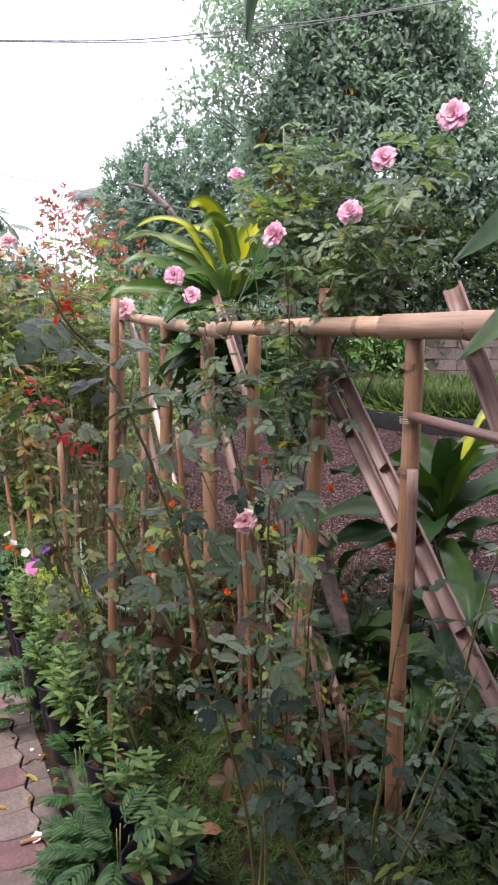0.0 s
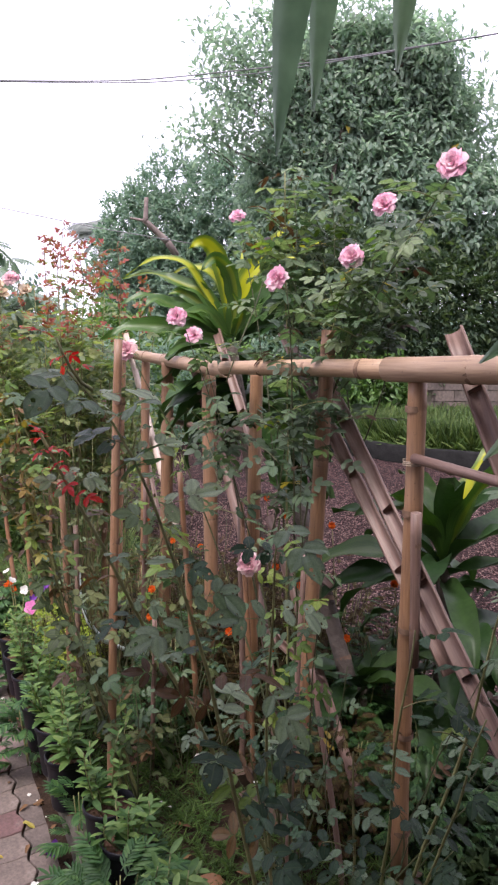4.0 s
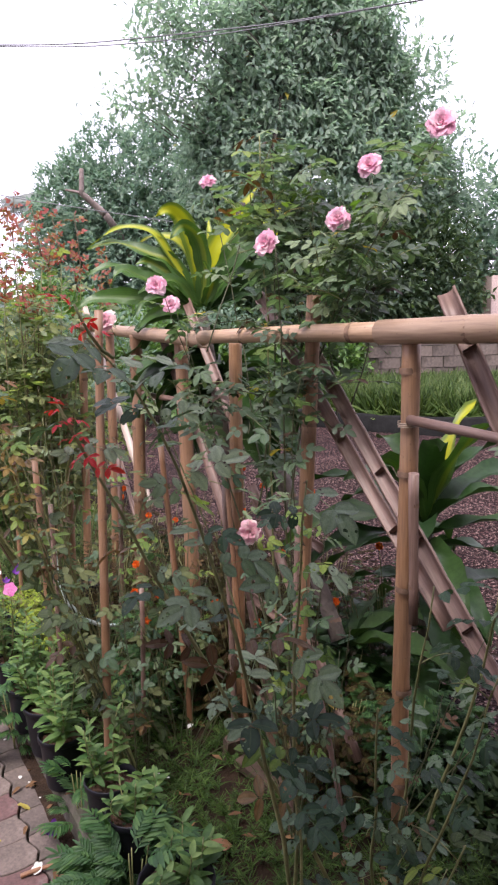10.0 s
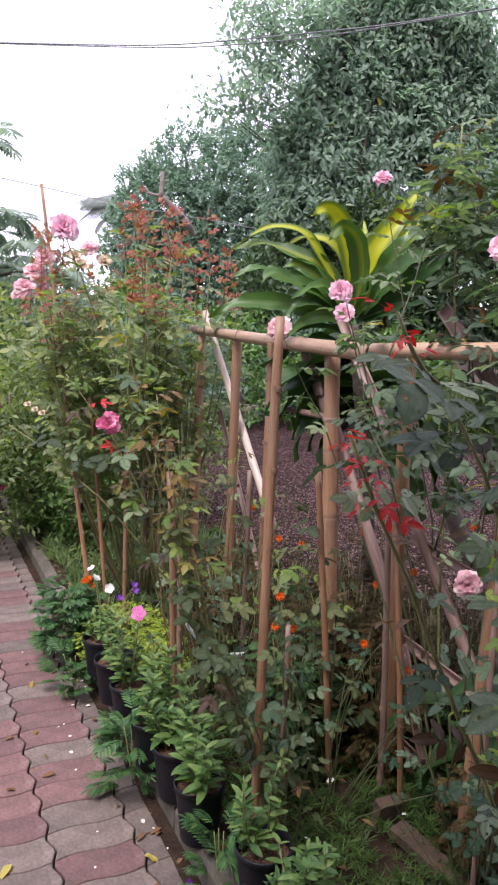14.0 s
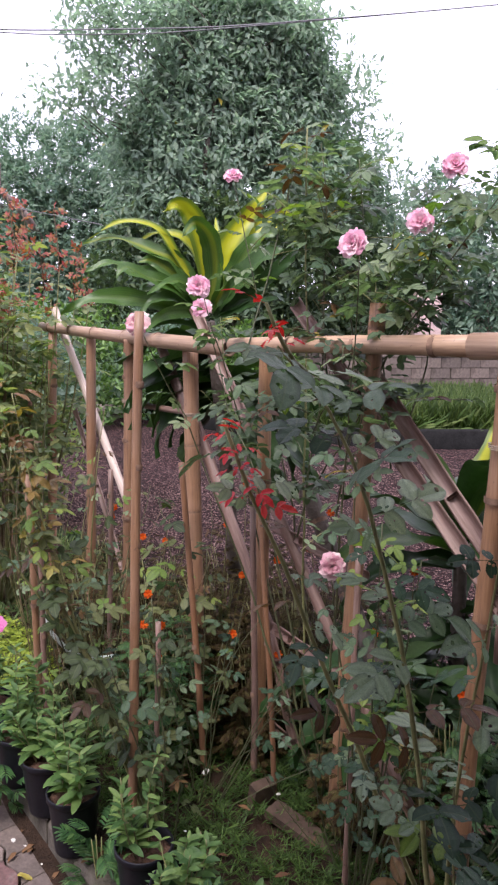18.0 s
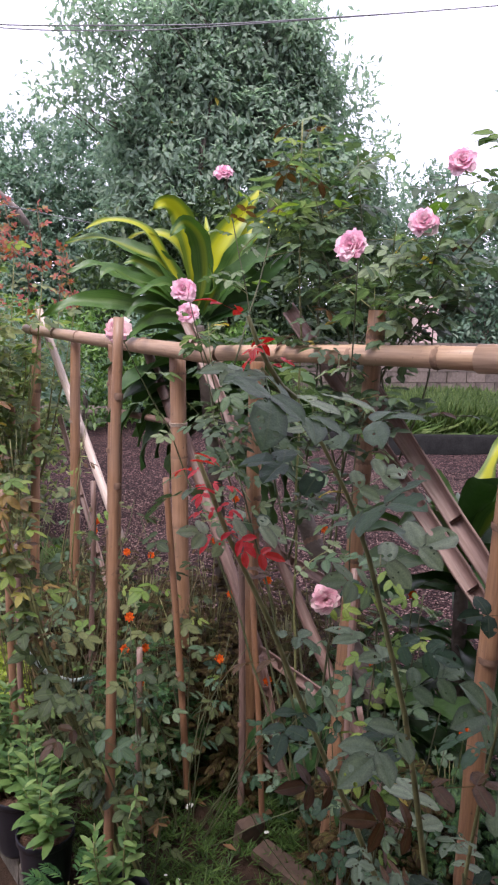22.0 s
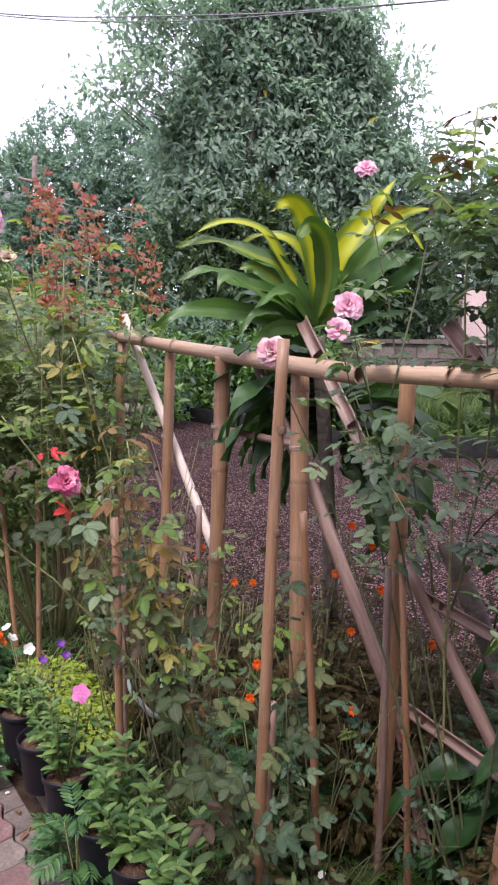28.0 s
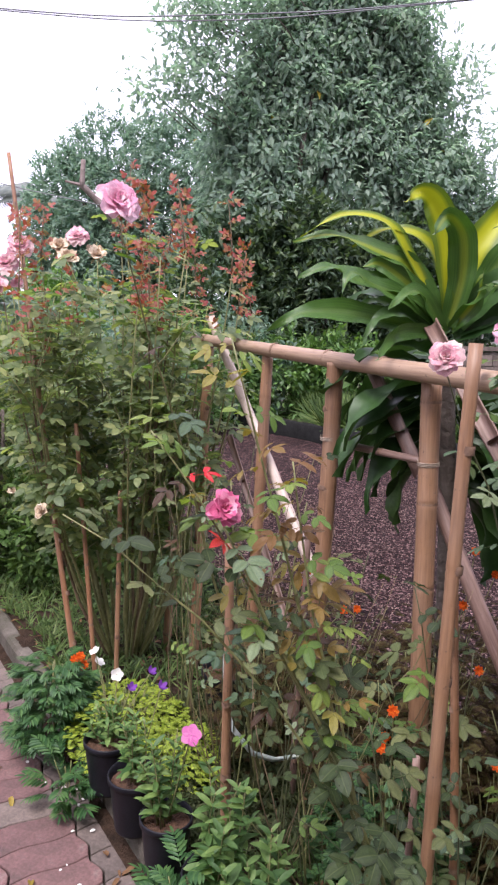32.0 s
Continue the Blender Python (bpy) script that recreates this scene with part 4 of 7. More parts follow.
def leafy(parent, pts, start, count, size, sets, seed, spread=1.0, droop=0.0, loose=0.0, turned=0.0):
    """Compound leaves along the upper part of a cane, some on short side twigs."""
    rs = random.Random(seed)
    n = len(pts)
    for i in range(count):
        f = start + (1 - start) * (i + rs.random()) / count
        k = min(int(f * (n - 1)), n - 2)
        u = f * (n - 1) - k
        p = pts[k] * (1 - u) + pts[k + 1] * u
        a = i * 2.4 + rs.uniform(-0.6, 0.6)
        out = V3(math.cos(a) * spread, math.sin(a) * spread, rs.uniform(-0.35, 0.55) - droop)
        up = V3(rs.uniform(-0.65, 0.65), rs.uniform(-0.85, 0.3) - turned, 1.0)
        pick = rs.random()
        for share, meshes in sets:
            if pick < share:
                break
            pick -= share
        if loose and rs.random() < 0.6:
            p = p + unit(out + V3(0, 0, 0.4)) * rs.uniform(0.3, 1.0) * loose
        s = size * rs.uniform(0.7, 1.2)
        got = held.setdefault(parent.name, [0, {}])
        if got[0] < LEAF_ROOM:
            got[0] += 1
            put_leaf(parent, meshes, p, out, up, s, rs)
        else:
            got[1].setdefault(id(meshes), (meshes, []))[1].append(frames([p], [out], [up], s)[0])


def twigs(parent, pts, count, reach, leaves, size, sets, seed, start=0.35):
    """Side twigs from a cane, each with its leaves."""
    rs = random.Random(seed)
    n = len(pts)
    for i in range(count):
        f = start + (1 - start) * (i + rs.random()) / count
        k = min(int(f * (n - 1)), n - 2)
        p = pts[k]
        a = rs.uniform(0, 6.28)
        tip = p + V3(math.cos(a), math.sin(a), rs.uniform(-0.1, 0.9)) * reach * rs.uniform(0.5, 1.1)
        q = bezier(p, (p + tip) / 2 + V3(0, 0, 0.02), tip, 6)
        v, fc = tube(q, np.linspace(0.0016, 0.0009, 6), 4)
        piece("twig", raw_mesh("twig", v, fc, M_STEM, True), parent)
        leafy(parent, q, 0.25, leaves, size, sets, seed * 7 + i)


def leaf_rest(parent):
    """The leaves past the countable ones, joined."""
    got = held.get(parent.name)
    if not got:
        return
    for meshes, mats in got[1].values():
        me = meshes[0]
        v = np.empty(len(me.vertices) * 3)
        me.vertices.foreach_get("co", v)
        fc = [tuple(p.vertices) for p in me.polygons]
        ob = piece("foliage", scatter_mesh("foliage", v.reshape(-1, 3), fc, mats, me.materials[0]), parent)
        ob["kind"] = "stuff"


def rose(label, base, canes, group="rose bushes", side=None, fork=None, turned=0.0):
    """canes: (mid, tip, radius, start, leaves, leaf size, leaf sets, bloom) each."""
    root = thing("rose_bush", label, "rose bush", base, group)
    for i, (mid, tip, r, start, count, size, sets, bloom) in enumerate(canes):
        foot = V3(*base) + V3(0.02 * math.cos(i * 2.1), 0.02 * math.sin(i * 2.1), -0.02)
        if fork and i >= fork[0]:
            foot = V3(*fork[1]) + rng.normal(0, 1, 3) * V3(0.10, 0.10, 0.18)
            mid = tuple((foot + V3(*tip)) / 2 + rng.normal(0, 0.10, 3) + V3(0, 0, 0.06))
            r = r * 0.6
        pts = cane_part(root, foot, mid, tip, r, max(0.0012, r * 0.3), M_STEM if r > 0.0040 else M_STEM3)
        if r > 0.004:
            thorns(root, pts, r * 0.4, M_STEM2)
        leafy(root, pts, start, count, size, sets, i * 13 + int(base[0] * 1000) % 97, turned=turned)
        if side and tip[2] > side[3]:
            twigs(root, pts, side[0], side[1], side[2], size, sets, i * 17 + 3, start)
        if bloom:
            meshes, size_b, face = bloom
            put_bloom(root, meshes, V3(*tip) + 0.03 * unit(face), face, size_b * 0.8, i)
    leaf_rest(root)
    return root


G = [(0.90, L_GREEN), (0.06, L_YOUNG), (0.015, L_YELL), (1, L_BRONZE)]
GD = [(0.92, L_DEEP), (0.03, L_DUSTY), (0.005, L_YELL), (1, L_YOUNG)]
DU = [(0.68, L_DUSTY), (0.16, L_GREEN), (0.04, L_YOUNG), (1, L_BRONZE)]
GP = [(0.62, L_SHEEN), (0.06, L_BRONZE), (0.04, L_YOUNG), (1, L_DEEP)]
GY = [(0.55, L_YOUNG), (0.25, L_GREEN), (1, L_DEEP)]
GB = [(0.5, L_GOLD), (0.03, L_RED), (0.09, L_BRONZE), (1, L_YOUNG)]
P, PP, DP = BLOOM_PINK, BLOOM_PALE, BLOOM_DEEP
CAMW = (-0.35, -0.9, 0.35)

# climbing rose over the rail
rose("climbing rose with pink blooms sprawling over the bamboo rail", (0.16, 2.02, 0.08), [
    ((0.02, 2.2, 1.0), (-0.190, 2.066, 1.545), 0.004, 0.55, 10, 0.080, G, (P, 0.068, CAMW)),
    ((-0.02, 2.3, 1.0), (-0.153, 2.243, 1.498), 0.004, 0.55, 9, 0.080, G, (P, 0.064, CAMW)),
    ((-0.1, 2.2, 1.0), (-0.338, 2.098, 1.452), 0.004, 0.6, 7, 0.082, G, (PP, 0.07, CAMW)),
    ((0.10, 2.4, 1.3), (-0.027, 2.474, 1.885), 0.004, 0.4, 22, 0.082, G, (P, 0.062, (-0.2, -0.7, 0.7))),
    ((0.14, 1.9, 1.0), (0.092, 1.692, 1.615), 0.004, 0.5, 14, 0.080, G, (P, 0.07, (-0.7, -0.6, 0.2))),
    ((0.22, 2.0, 1.0), (0.261, 1.782, 1.675), 0.004, 0.5, 16, 0.080, G, (P, 0.07, CAMW)),
    ((0.30, 2.0, 1.2), (0.335, 1.777, 1.795), 0.004, 0.4, 22, 0.082, G, (P, 0.07, CAMW)),
    ((0.42, 1.85, 1.2), (0.443, 1.600, 1.842), 0.004, 0.4, 26, 0.082, G, (P, 0.075, CAMW)),
    ((0.15, 2.1, 1.3), (0.130, 2.10, 1.93), 0.005, 0.35, 30, 0.082, G, None),
    ((0.05, 2.1, 1.2), (0.020, 2.12, 1.72), 0.004, 0.35, 30, 0.082, G, None),
    ((0.22, 2.1, 1.2), (0.250, 2.15, 1.90), 0.005, 0.35, 30, 0.082, G, None),
    ((0.08, 2.2, 1.3), (0.090, 2.25, 1.80), 0.004, 0.4, 26, 0.082, G, None),
    ((0.10, 1.9, 1.0), (-0.050, 1.95, 1.45), 0.004, 0.5, 10, 0.080, G, None),
    ((0.06, 2.0, 0.9), (-0.120, 2.10, 1.25), 0.003, 0.6, 7, 0.080, G, None),
    ((0.12, 1.9, 0.8), (0.030, 1.90, 1.15), 0.003, 0.6, 6, 0.082, G, None),
    ((0.18, 1.9, 1.0), (0.160, 1.80, 1.30), 0.003, 0.5, 8, 0.082, G, None),
    ((0.30, 1.9, 1.0), (0.360, 1.85, 1.62), 0.004, 0.4, 22, 0.080, G, None),
    ((0.30, 2.1, 1.2), (0.420, 2.10, 1.85), 0.004, 0.4, 22, 0.080, G, None),
    ((0.20, 2.3, 1.3), (0.160, 2.40, 1.98), 0.004, 0.4, 22, 0.080, G, None),
    ((0.30, 2.2, 1.3), (0.330, 2.25, 1.92), 0.004, 0.4, 18, 0.080, G, None),
    ((0.1, 2.0, 1.3), (-0.060, 2.12, 1.12), 0.003, 0.2, 12, 0.078, G, None),
    ((0.1, 2.0, 1.3), (0.060, 1.96, 1.02), 0.003, 0.2, 12, 0.078, G, None),
    ((0.2, 2.0, 1.3), (0.240, 1.78, 1.18), 0.003, 0.2, 14, 0.078, G, None),
    ((0.2, 2.0, 1.3), (0.330, 1.66, 1.30), 0.003, 0.2, 14, 0.078, G, None),
    ((0.2, 2.0, 1.3), (0.100, 1.82, 1.38), 0.003, 0.2, 14, 0.078, G, None),
    ((0.2, 2.0, 1.3), (-0.120, 2.22, 1.36), 0.003, 0.2, 12, 0.078, G, None),
], side=(3, 0.17, 4, 1.48), fork=(5, (0.14, 2.04, 1.12)))
tips = thing("rose_bush", "tall rose shoot with bronze young leaves above the trellis", "rose bush", (0.12, 2.15, 0.08), "rose bushes")
tp = cane_part(tips, V3(0.12, 2.15, 0.06), V3(0.14, 2.2, 1.2), V3(0.10, 2.15, 1.98), 0.004, 0.002, M_STEM)
leafy(tips, tp, 0.84, 10, 0.09, [(0.7, L_BRONZE), (1, L_YOUNG)], 5)
leafy(tips, tp, 0.4, 16, 0.10, G, 6)

# low rose with pale bloom and fresh leaves between the posts
rose("small rose with a faded pink bloom and fresh green leaves", (0.12, 1.66, 0.08), [
    ((0.08, 1.62, 0.6), (0.010, 1.602, 0.975), 0.003, 0.5, 6, 0.062, GY, (PP, 0.062, (-0.2, -1, 0.1))),
    ((0.10, 1.55, 0.7), (0.090, 1.52, 1.08), 0.003, 0.35, 20, 0.066, GY, None),
    ((0.14, 1.55, 0.6), (0.160, 1.50, 1.00), 0.003, 0.35, 18, 0.066, GY, None),
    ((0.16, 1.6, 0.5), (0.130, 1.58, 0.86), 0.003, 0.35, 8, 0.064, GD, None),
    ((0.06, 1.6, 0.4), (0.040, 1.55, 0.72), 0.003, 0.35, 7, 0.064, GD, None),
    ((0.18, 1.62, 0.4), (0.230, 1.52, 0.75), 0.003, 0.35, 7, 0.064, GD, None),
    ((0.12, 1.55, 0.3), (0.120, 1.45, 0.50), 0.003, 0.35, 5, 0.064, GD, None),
])

# rose with red shoots close to the walk
rose("rose with large bluish leaves and arching canes close to the path", (0.05, 1.164, 0.08), [
    ((-0.06, 1.00, 1.28), (-0.262, 1.018, 1.43), 0.0050, 0.30, 24, 0.092, GP, None),
    ((0.02, 1.10, 0.80), (0.040, 1.02, 1.22), 0.0045, 0.35, 11, 0.088, GP, None),
    ((0.06, 1.10, 0.50), (0.000, 1.05, 0.85), 0.0045, 0.45, 6, 0.088, GD, None),
], turned=0.25)
red = thing("rose_bush", "rose with crimson new shoots and bronze leaves on an arching cane", "rose bush", (0.245, 1.294, 0.08), "rose bushes")
rp = cane_part(red, V3(0.245, 1.294, 0.06), V3(-0.05, 1.16, 0.74), V3(-0.315, 1.05, 1.34), 0.0055, 0.0025, M_STEM)
thorns(red, rp, 0.002, M_STEM2)
leafy(red, rp, 0.50, 15, 0.068, [(0.3, L_BRONZE), (0.4, L_SHEEN), (1, L_DEEP)], 8, turned=0.25)
leafy(red, rp, 0.91, 11, 0.038, [(1, L_RED)], 4)
rq = cane_part(red, V3(-0.225, 1.02, 1.40), V3(-0.26, 1.017, 1.43), V3(-0.275, 1.017, 1.475), 0.003, 0.002, M_STEM, 5)
leafy(red, rq, 0.4, 5, 0.038, [(1, L_RED)], 5)

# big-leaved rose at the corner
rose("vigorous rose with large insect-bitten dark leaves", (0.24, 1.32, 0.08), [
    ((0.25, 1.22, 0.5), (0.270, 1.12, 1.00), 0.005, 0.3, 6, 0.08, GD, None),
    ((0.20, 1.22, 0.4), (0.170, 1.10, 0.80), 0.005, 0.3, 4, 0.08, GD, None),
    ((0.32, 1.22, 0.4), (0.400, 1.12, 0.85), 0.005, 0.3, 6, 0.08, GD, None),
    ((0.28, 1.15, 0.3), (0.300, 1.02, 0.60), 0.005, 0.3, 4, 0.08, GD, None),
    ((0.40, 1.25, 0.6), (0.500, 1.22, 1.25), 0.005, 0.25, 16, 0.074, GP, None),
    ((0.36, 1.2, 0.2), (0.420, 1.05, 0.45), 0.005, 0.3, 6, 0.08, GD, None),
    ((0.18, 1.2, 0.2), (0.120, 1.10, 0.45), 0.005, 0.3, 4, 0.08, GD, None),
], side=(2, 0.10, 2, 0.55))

# rose that arches to the path, with a deep pink bloom
rose("arching rose with a deep pink bloom and sparse leaves", (-0.31, 1.92, 0.08), [
    ((-0.42, 1.95, 0.6), (-0.757, 1.925, 1.222), 0.006, 0.35, 20, 0.085, DU, (DP, 0.066, (0.3, -0.8, 0.5))),
    ((-0.50, 1.95, 0.92), (-0.985, 1.90, 1.230), 0.0042, 0.55, 12, 0.075, DU, (BLOOM_SPENT, 0.03, (-0.6, -0.6, 0.3))),
    ((-0.56, 1.95, 0.90), (-0.740, 1.97, 1.490), 0.0046, 0.50, 26, 0.072, GB, None),
    ((-0.58, 1.97, 1.00), (-0.860, 1.95, 1.345), 0.0042, 0.60, 17, 0.070, GB, None),
    ((-0.56, 1.93, 0.85), (-0.640, 1.93, 1.300), 0.0042, 0.60, 17, 0.070, GB, None),
    ((-0.5, 2.0, 0.7), (-0.620, 1.95, 1.10), 0.005, 0.4, 14, 0.085, DU, None),
    ((-0.36, 1.85, 0.4), (-0.450, 1.80, 0.72), 0.004, 0.4, 8, 0.075, DU, None),
    ((-0.40, 1.9, 0.4), (-0.520, 1.88, 0.90), 0.004, 0.4, 11, 0.085, DU, None),
    ((-0.30, 1.9, 0.4), (-0.340, 1.92, 0.80), 0.003, 0.5, 7, 0.07, DU, None),
    ((-0.28, 1.9, 0.3), (-0.260, 1.88, 0.42), 0.003, 0.4, 5, 0.062, DU, None),
])

# rose with a tall shoot that carries the largest bloom
rose("tall rose with one large open pink bloom", (-0.52, 2.84, 0.08), [
    ((-0.72, 2.6, 1.0), (-0.928, 2.240, 1.708), 0.005, 0.55, 12, 0.088, [(0.5, L_YOUNG), (0.2, L_BRONZE), (1, L_GREEN)], (P, 0.088, (0.25, -0.85, 0.35))),
    ((-0.5, 2.75, 0.6), (-0.450, 2.70, 1.05), 0.005, 0.35, 9, 0.078, DU, None),
    ((-0.62, 2.7, 0.6), (-0.660, 2.65, 1.12), 0.005, 0.35, 9, 0.078, DU, None),
    ((-0.38, 2.75, 0.5), (-0.280, 2.65, 0.92), 0.004, 0.4, 7, 0.078, DU, None),
    ((-0.6, 2.6, 0.4), (-0.680, 2.45, 0.80), 0.004, 0.5, 6, 0.076, DU, None),
    ((-0.45, 2.6, 0.4), (-0.420, 2.45, 0.75), 0.004, 0.5, 6, 0.076, DU, None),
])
rose("sparse rose with bare green canes tied to a stake", (-0.165, 2.27, 0.08), [
    ((-0.2, 2.25, 0.3), (-0.300, 2.15, 0.52), 0.004, 0.4, 10, 0.08, DU, None),
    ((-0.12, 2.25, 0.3), (-0.090, 2.15, 0.62), 0.003, 0.5, 5, 0.08, DU, None),
    ((-0.15, 2.3, 0.4), (-0.140, 2.30, 0.80), 0.003, 0.5, 7, 0.08, DU, None),
    ((-0.20, 2.3, 0.5), (-0.280, 2.30, 0.95), 0.003, 0.4, 12, 0.09, DU, None),
    ((-0.28, 2.2, 0.2), (-0.360, 2.05, 0.35), 0.004, 0.3, 15, 0.08, DU, None),
])

# tall old rose bush at the end of the trellis: many canes, dense foliage, red tips
old = thing("rose_bush", "tall dense old rose bush with red young tips and faded blooms", "rose bush", (-0.97, 3.82, 0.08), "rose bushes")
leaf_m, tip_m = [], []
cv, cf, _ = compound_leaf(5, 3)
for i in range(34):
    a = i * 2.4 + rng.uniform(-0.4, 0.4)
    r = math.sqrt((i + 0.5) / 34)
    tip = V3(-0.97 + 0.54 * r * math.cos(a), 3.62 + 0.42 * r * math.sin(a), rng.uniform(1.46, 1.90) - 0.20 * r * abs(math.cos(a)))
    mid = V3(-0.97 + 0.42 * r * math.cos(a), 3.74 + 0.32 * r * math.sin(a), 0.70) + rng.normal(0, 0.05, 3)
    pts = cane_part(old, (-0.97 + 0.05 * math.cos(a), 3.80 + 0.05 * math.sin(a), 0.06), mid, tip, rng.uniform(0.006, 0.011), 0.002, M_STEM2 if i % 5 == 0 else M_STEM, 12)
    lines = [pts]
    for j in range(3):
        k = 4 + int(rng.integers(0, 6))
        g = rng.uniform(0, 6.28)
        end = pts[k] + V3(0.16 * math.cos(g), 0.14 * math.sin(g), rng.uniform(0.12, 0.38))
        if end[2] > 1.95:
            continue
        lines.append(cane_part(old, pts[k], (pts[k] + end) / 2 + V3(0, 0, 0.02), end, 0.003, 0.0012, M_STEM, 6))
    for q, line in enumerate(lines):
        for j in range(18 if q == 0 else 9):
            f = rng.uniform(0.52 if q == 0 else 0.15, 1.0)
            x = f * (len(line) - 1)
            k = min(int(x), len(line) - 2)
            p = line[k] + (line[k + 1] - line[k]) * (x - k)
            ang = rng.uniform(0, 6.28)
            red_tip = f > 0.85 and p[2] > 1.5 and rng.uniform() < 0.4
            out = [math.cos(ang), math.sin(ang), rng.uniform(0.4, 1.3) if red_tip else rng.uniform(-0.3, 0.6)]
            (tip_m if red_tip else leaf_m).append(frames([p + rng.normal(0, 0.02, 3)], [out], [(rng.uniform(-0.6, 0.6), rng.uniform(-0.9, 0.3), 1)], rng.uniform(0.045, 0.07) if red_tip else rng.uniform(0.075, 0.125))[0])
    if i % 3 != 1:
        top = tip + V3(rng.uniform(-0.04, 0.04), rng.uniform(-0.03, 0.03), rng.uniform(0.10, 0.26))
        sp = cane_part(old, tip, (tip + top) / 2, top, 0.0030, 0.0015, M_STEM2, 5)
        for j in range(22):
            ang = rng.uniform(0, 6.28)
            tip_m.append(frames([sp[j % 5]], [[math.cos(ang), math.sin(ang), rng.uniform(0.0, 1.4)]], [(rng.uniform(-1, 1), -0.6, 0.5)], rng.uniform(0.030, 0.056))[0])
piece("foliage", scatter_mesh("foliage", cv, cf, leaf_m, M_ROSE_I), old)
piece("young_growth", scatter_mesh("young_growth", cv, cf, tip_m, M_REDTIP), old, "bronze-red young leaf tips")
for i, (p, ms, s) in enumerate([((-1.36, 3.45, 1.70), PP, 0.085), ((-1.31, 3.43, 1.76), PP, 0.08), ((-1.40, 3.42, 1.63), PP, 0.085), ((-1.33, 3.47, 1.64), PP, 0.045),
                                ((-1.18, 3.45, 1.76), BLOOM_SPENT, 0.075), ((-1.12, 3.44, 1.80), PP, 0.07), ((-1.06, 3.46, 1.74), BLOOM_SPENT, 0.075),
                                ((-1.15, 3.40, 1.72), BLOOM_SPENT, 0.07), ((-1.46, 3.5, 1.60), PP, 0.05)]):
    put_bloom(old, ms, p, (0.1, -0.7, 0.7), s, i)


# thin bare canes straggling through the bed
for i, (bx, by, ex, ey, ez, n) in enumerate([(-0.20, 2.13, -0.42, 2.2, 0.62, 8), (-0.16, 2.14, 0.10, 2.05, 0.55, 8), (-0.50, 2.55, -0.35, 2.45, 0.85, 8), (-0.36, 2.60, -0.15, 2.5, 0.75, 8),
                                             (-0.66, 2.95, -0.62, 2.85, 0.95, 9), (0.14, 1.80, 0.05, 1.75, 0.7, 6), (0.32, 1.62, 0.40, 1.45, 0.8, 6), (-0.75, 3.25, -0.80, 3.15, 1.05, 10), (-0.60, 2.75, -0.72, 2.62, 1.05, 7), (-0.45, 2.45, -0.58, 2.35, 0.9, 6), (-0.30, 3.0, -0.25, 2.95, 0.9, 7)]):
    olive = by > 2.4
    bare = thing("rose_bush", "straggling rose of thin arching canes with small dull leaves", "rose bush", (bx, by, 0.08), "rose bushes")
    for k in range(n + (n // 2 if olive else 0)):
        end = V3(ex + rng.normal(0, 0.11), ey + rng.normal(0, 0.11), ez * rng.uniform(0.55, 1.2))
        mid = (V3(bx, by, 0.1) + end) / 2 + rng.normal(0, 0.08, 3)
        q = cane_part(bare, V3(bx + rng.normal(0, 0.015), by + rng.normal(0, 0.015), 0.06), mid, end, rng.uniform(0.0013, 0.0026), 0.0008, M_STEM if olive and k % 3 == 0 else (M_STEM2 if olive and k % 3 == 1 else M_STEM3), 10)
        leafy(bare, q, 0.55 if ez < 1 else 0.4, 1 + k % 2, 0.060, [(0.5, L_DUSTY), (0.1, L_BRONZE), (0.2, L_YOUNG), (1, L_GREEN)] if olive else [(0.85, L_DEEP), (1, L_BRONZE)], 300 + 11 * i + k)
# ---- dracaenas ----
# near-black green: the shade in the gaps of the bed is in this colour
M_SHADE_GREEN = leaf_material("shaded_greenery", (0.014, 0.028, 0.012), (0.026, 0.048, 0.02), (0.05, 0.075, 0.03), 0.6, 0.10, True, None, 0.1)
def blade_mesh(length, width, bend, seed, droop=1.0, mat=None):
    """A long strap leaf from the origin along x: channelled, arching, with a drawn-out tip."""
    rs = random.Random(seed)
    n, vs, fs, uv = 12, [], [], []
    x = z = 0.0
    ang = bend
    twist = rs.uniform(-0.8, 0.8)
    for i in range(n + 1):
        s = i / n
        w = width * (0.30 + 0.70 * math.sin(min(1, s * 1.7) * math.pi / 2) ** 1.3) * (1 - s ** 3.2) + 0.002
        ph = 0.013 * math.sin(s * 15 + seed * 1.7)
        tw = twist * s
        for k in range(5):
            u = (k - 2) / 2
            yy, zz = w / 2 * u, 0.24 * width * abs(u) ** 1.5 * (1 - 0.5 * s) + ph * u
            vs.append((x - math.sin(ang) * zz, yy * math.cos(tw) - zz * math.sin(tw), z + math.cos(ang) * zz + yy * math.sin(tw)))
            uv.append((0.5 + u / 2, s))
        x += length / n * math.cos(ang)
        z += length / n * math.sin(ang)
        ang -= droop * (0.03 + 0.20 * s)
    for i in range(n):
        for k in range(4):
            o = i * 5 + k
            fs.append((o, o + 5, o + 6, o + 1))
    return raw_mesh("blade", vs, fs, mat or M_DRAC, True, uv)


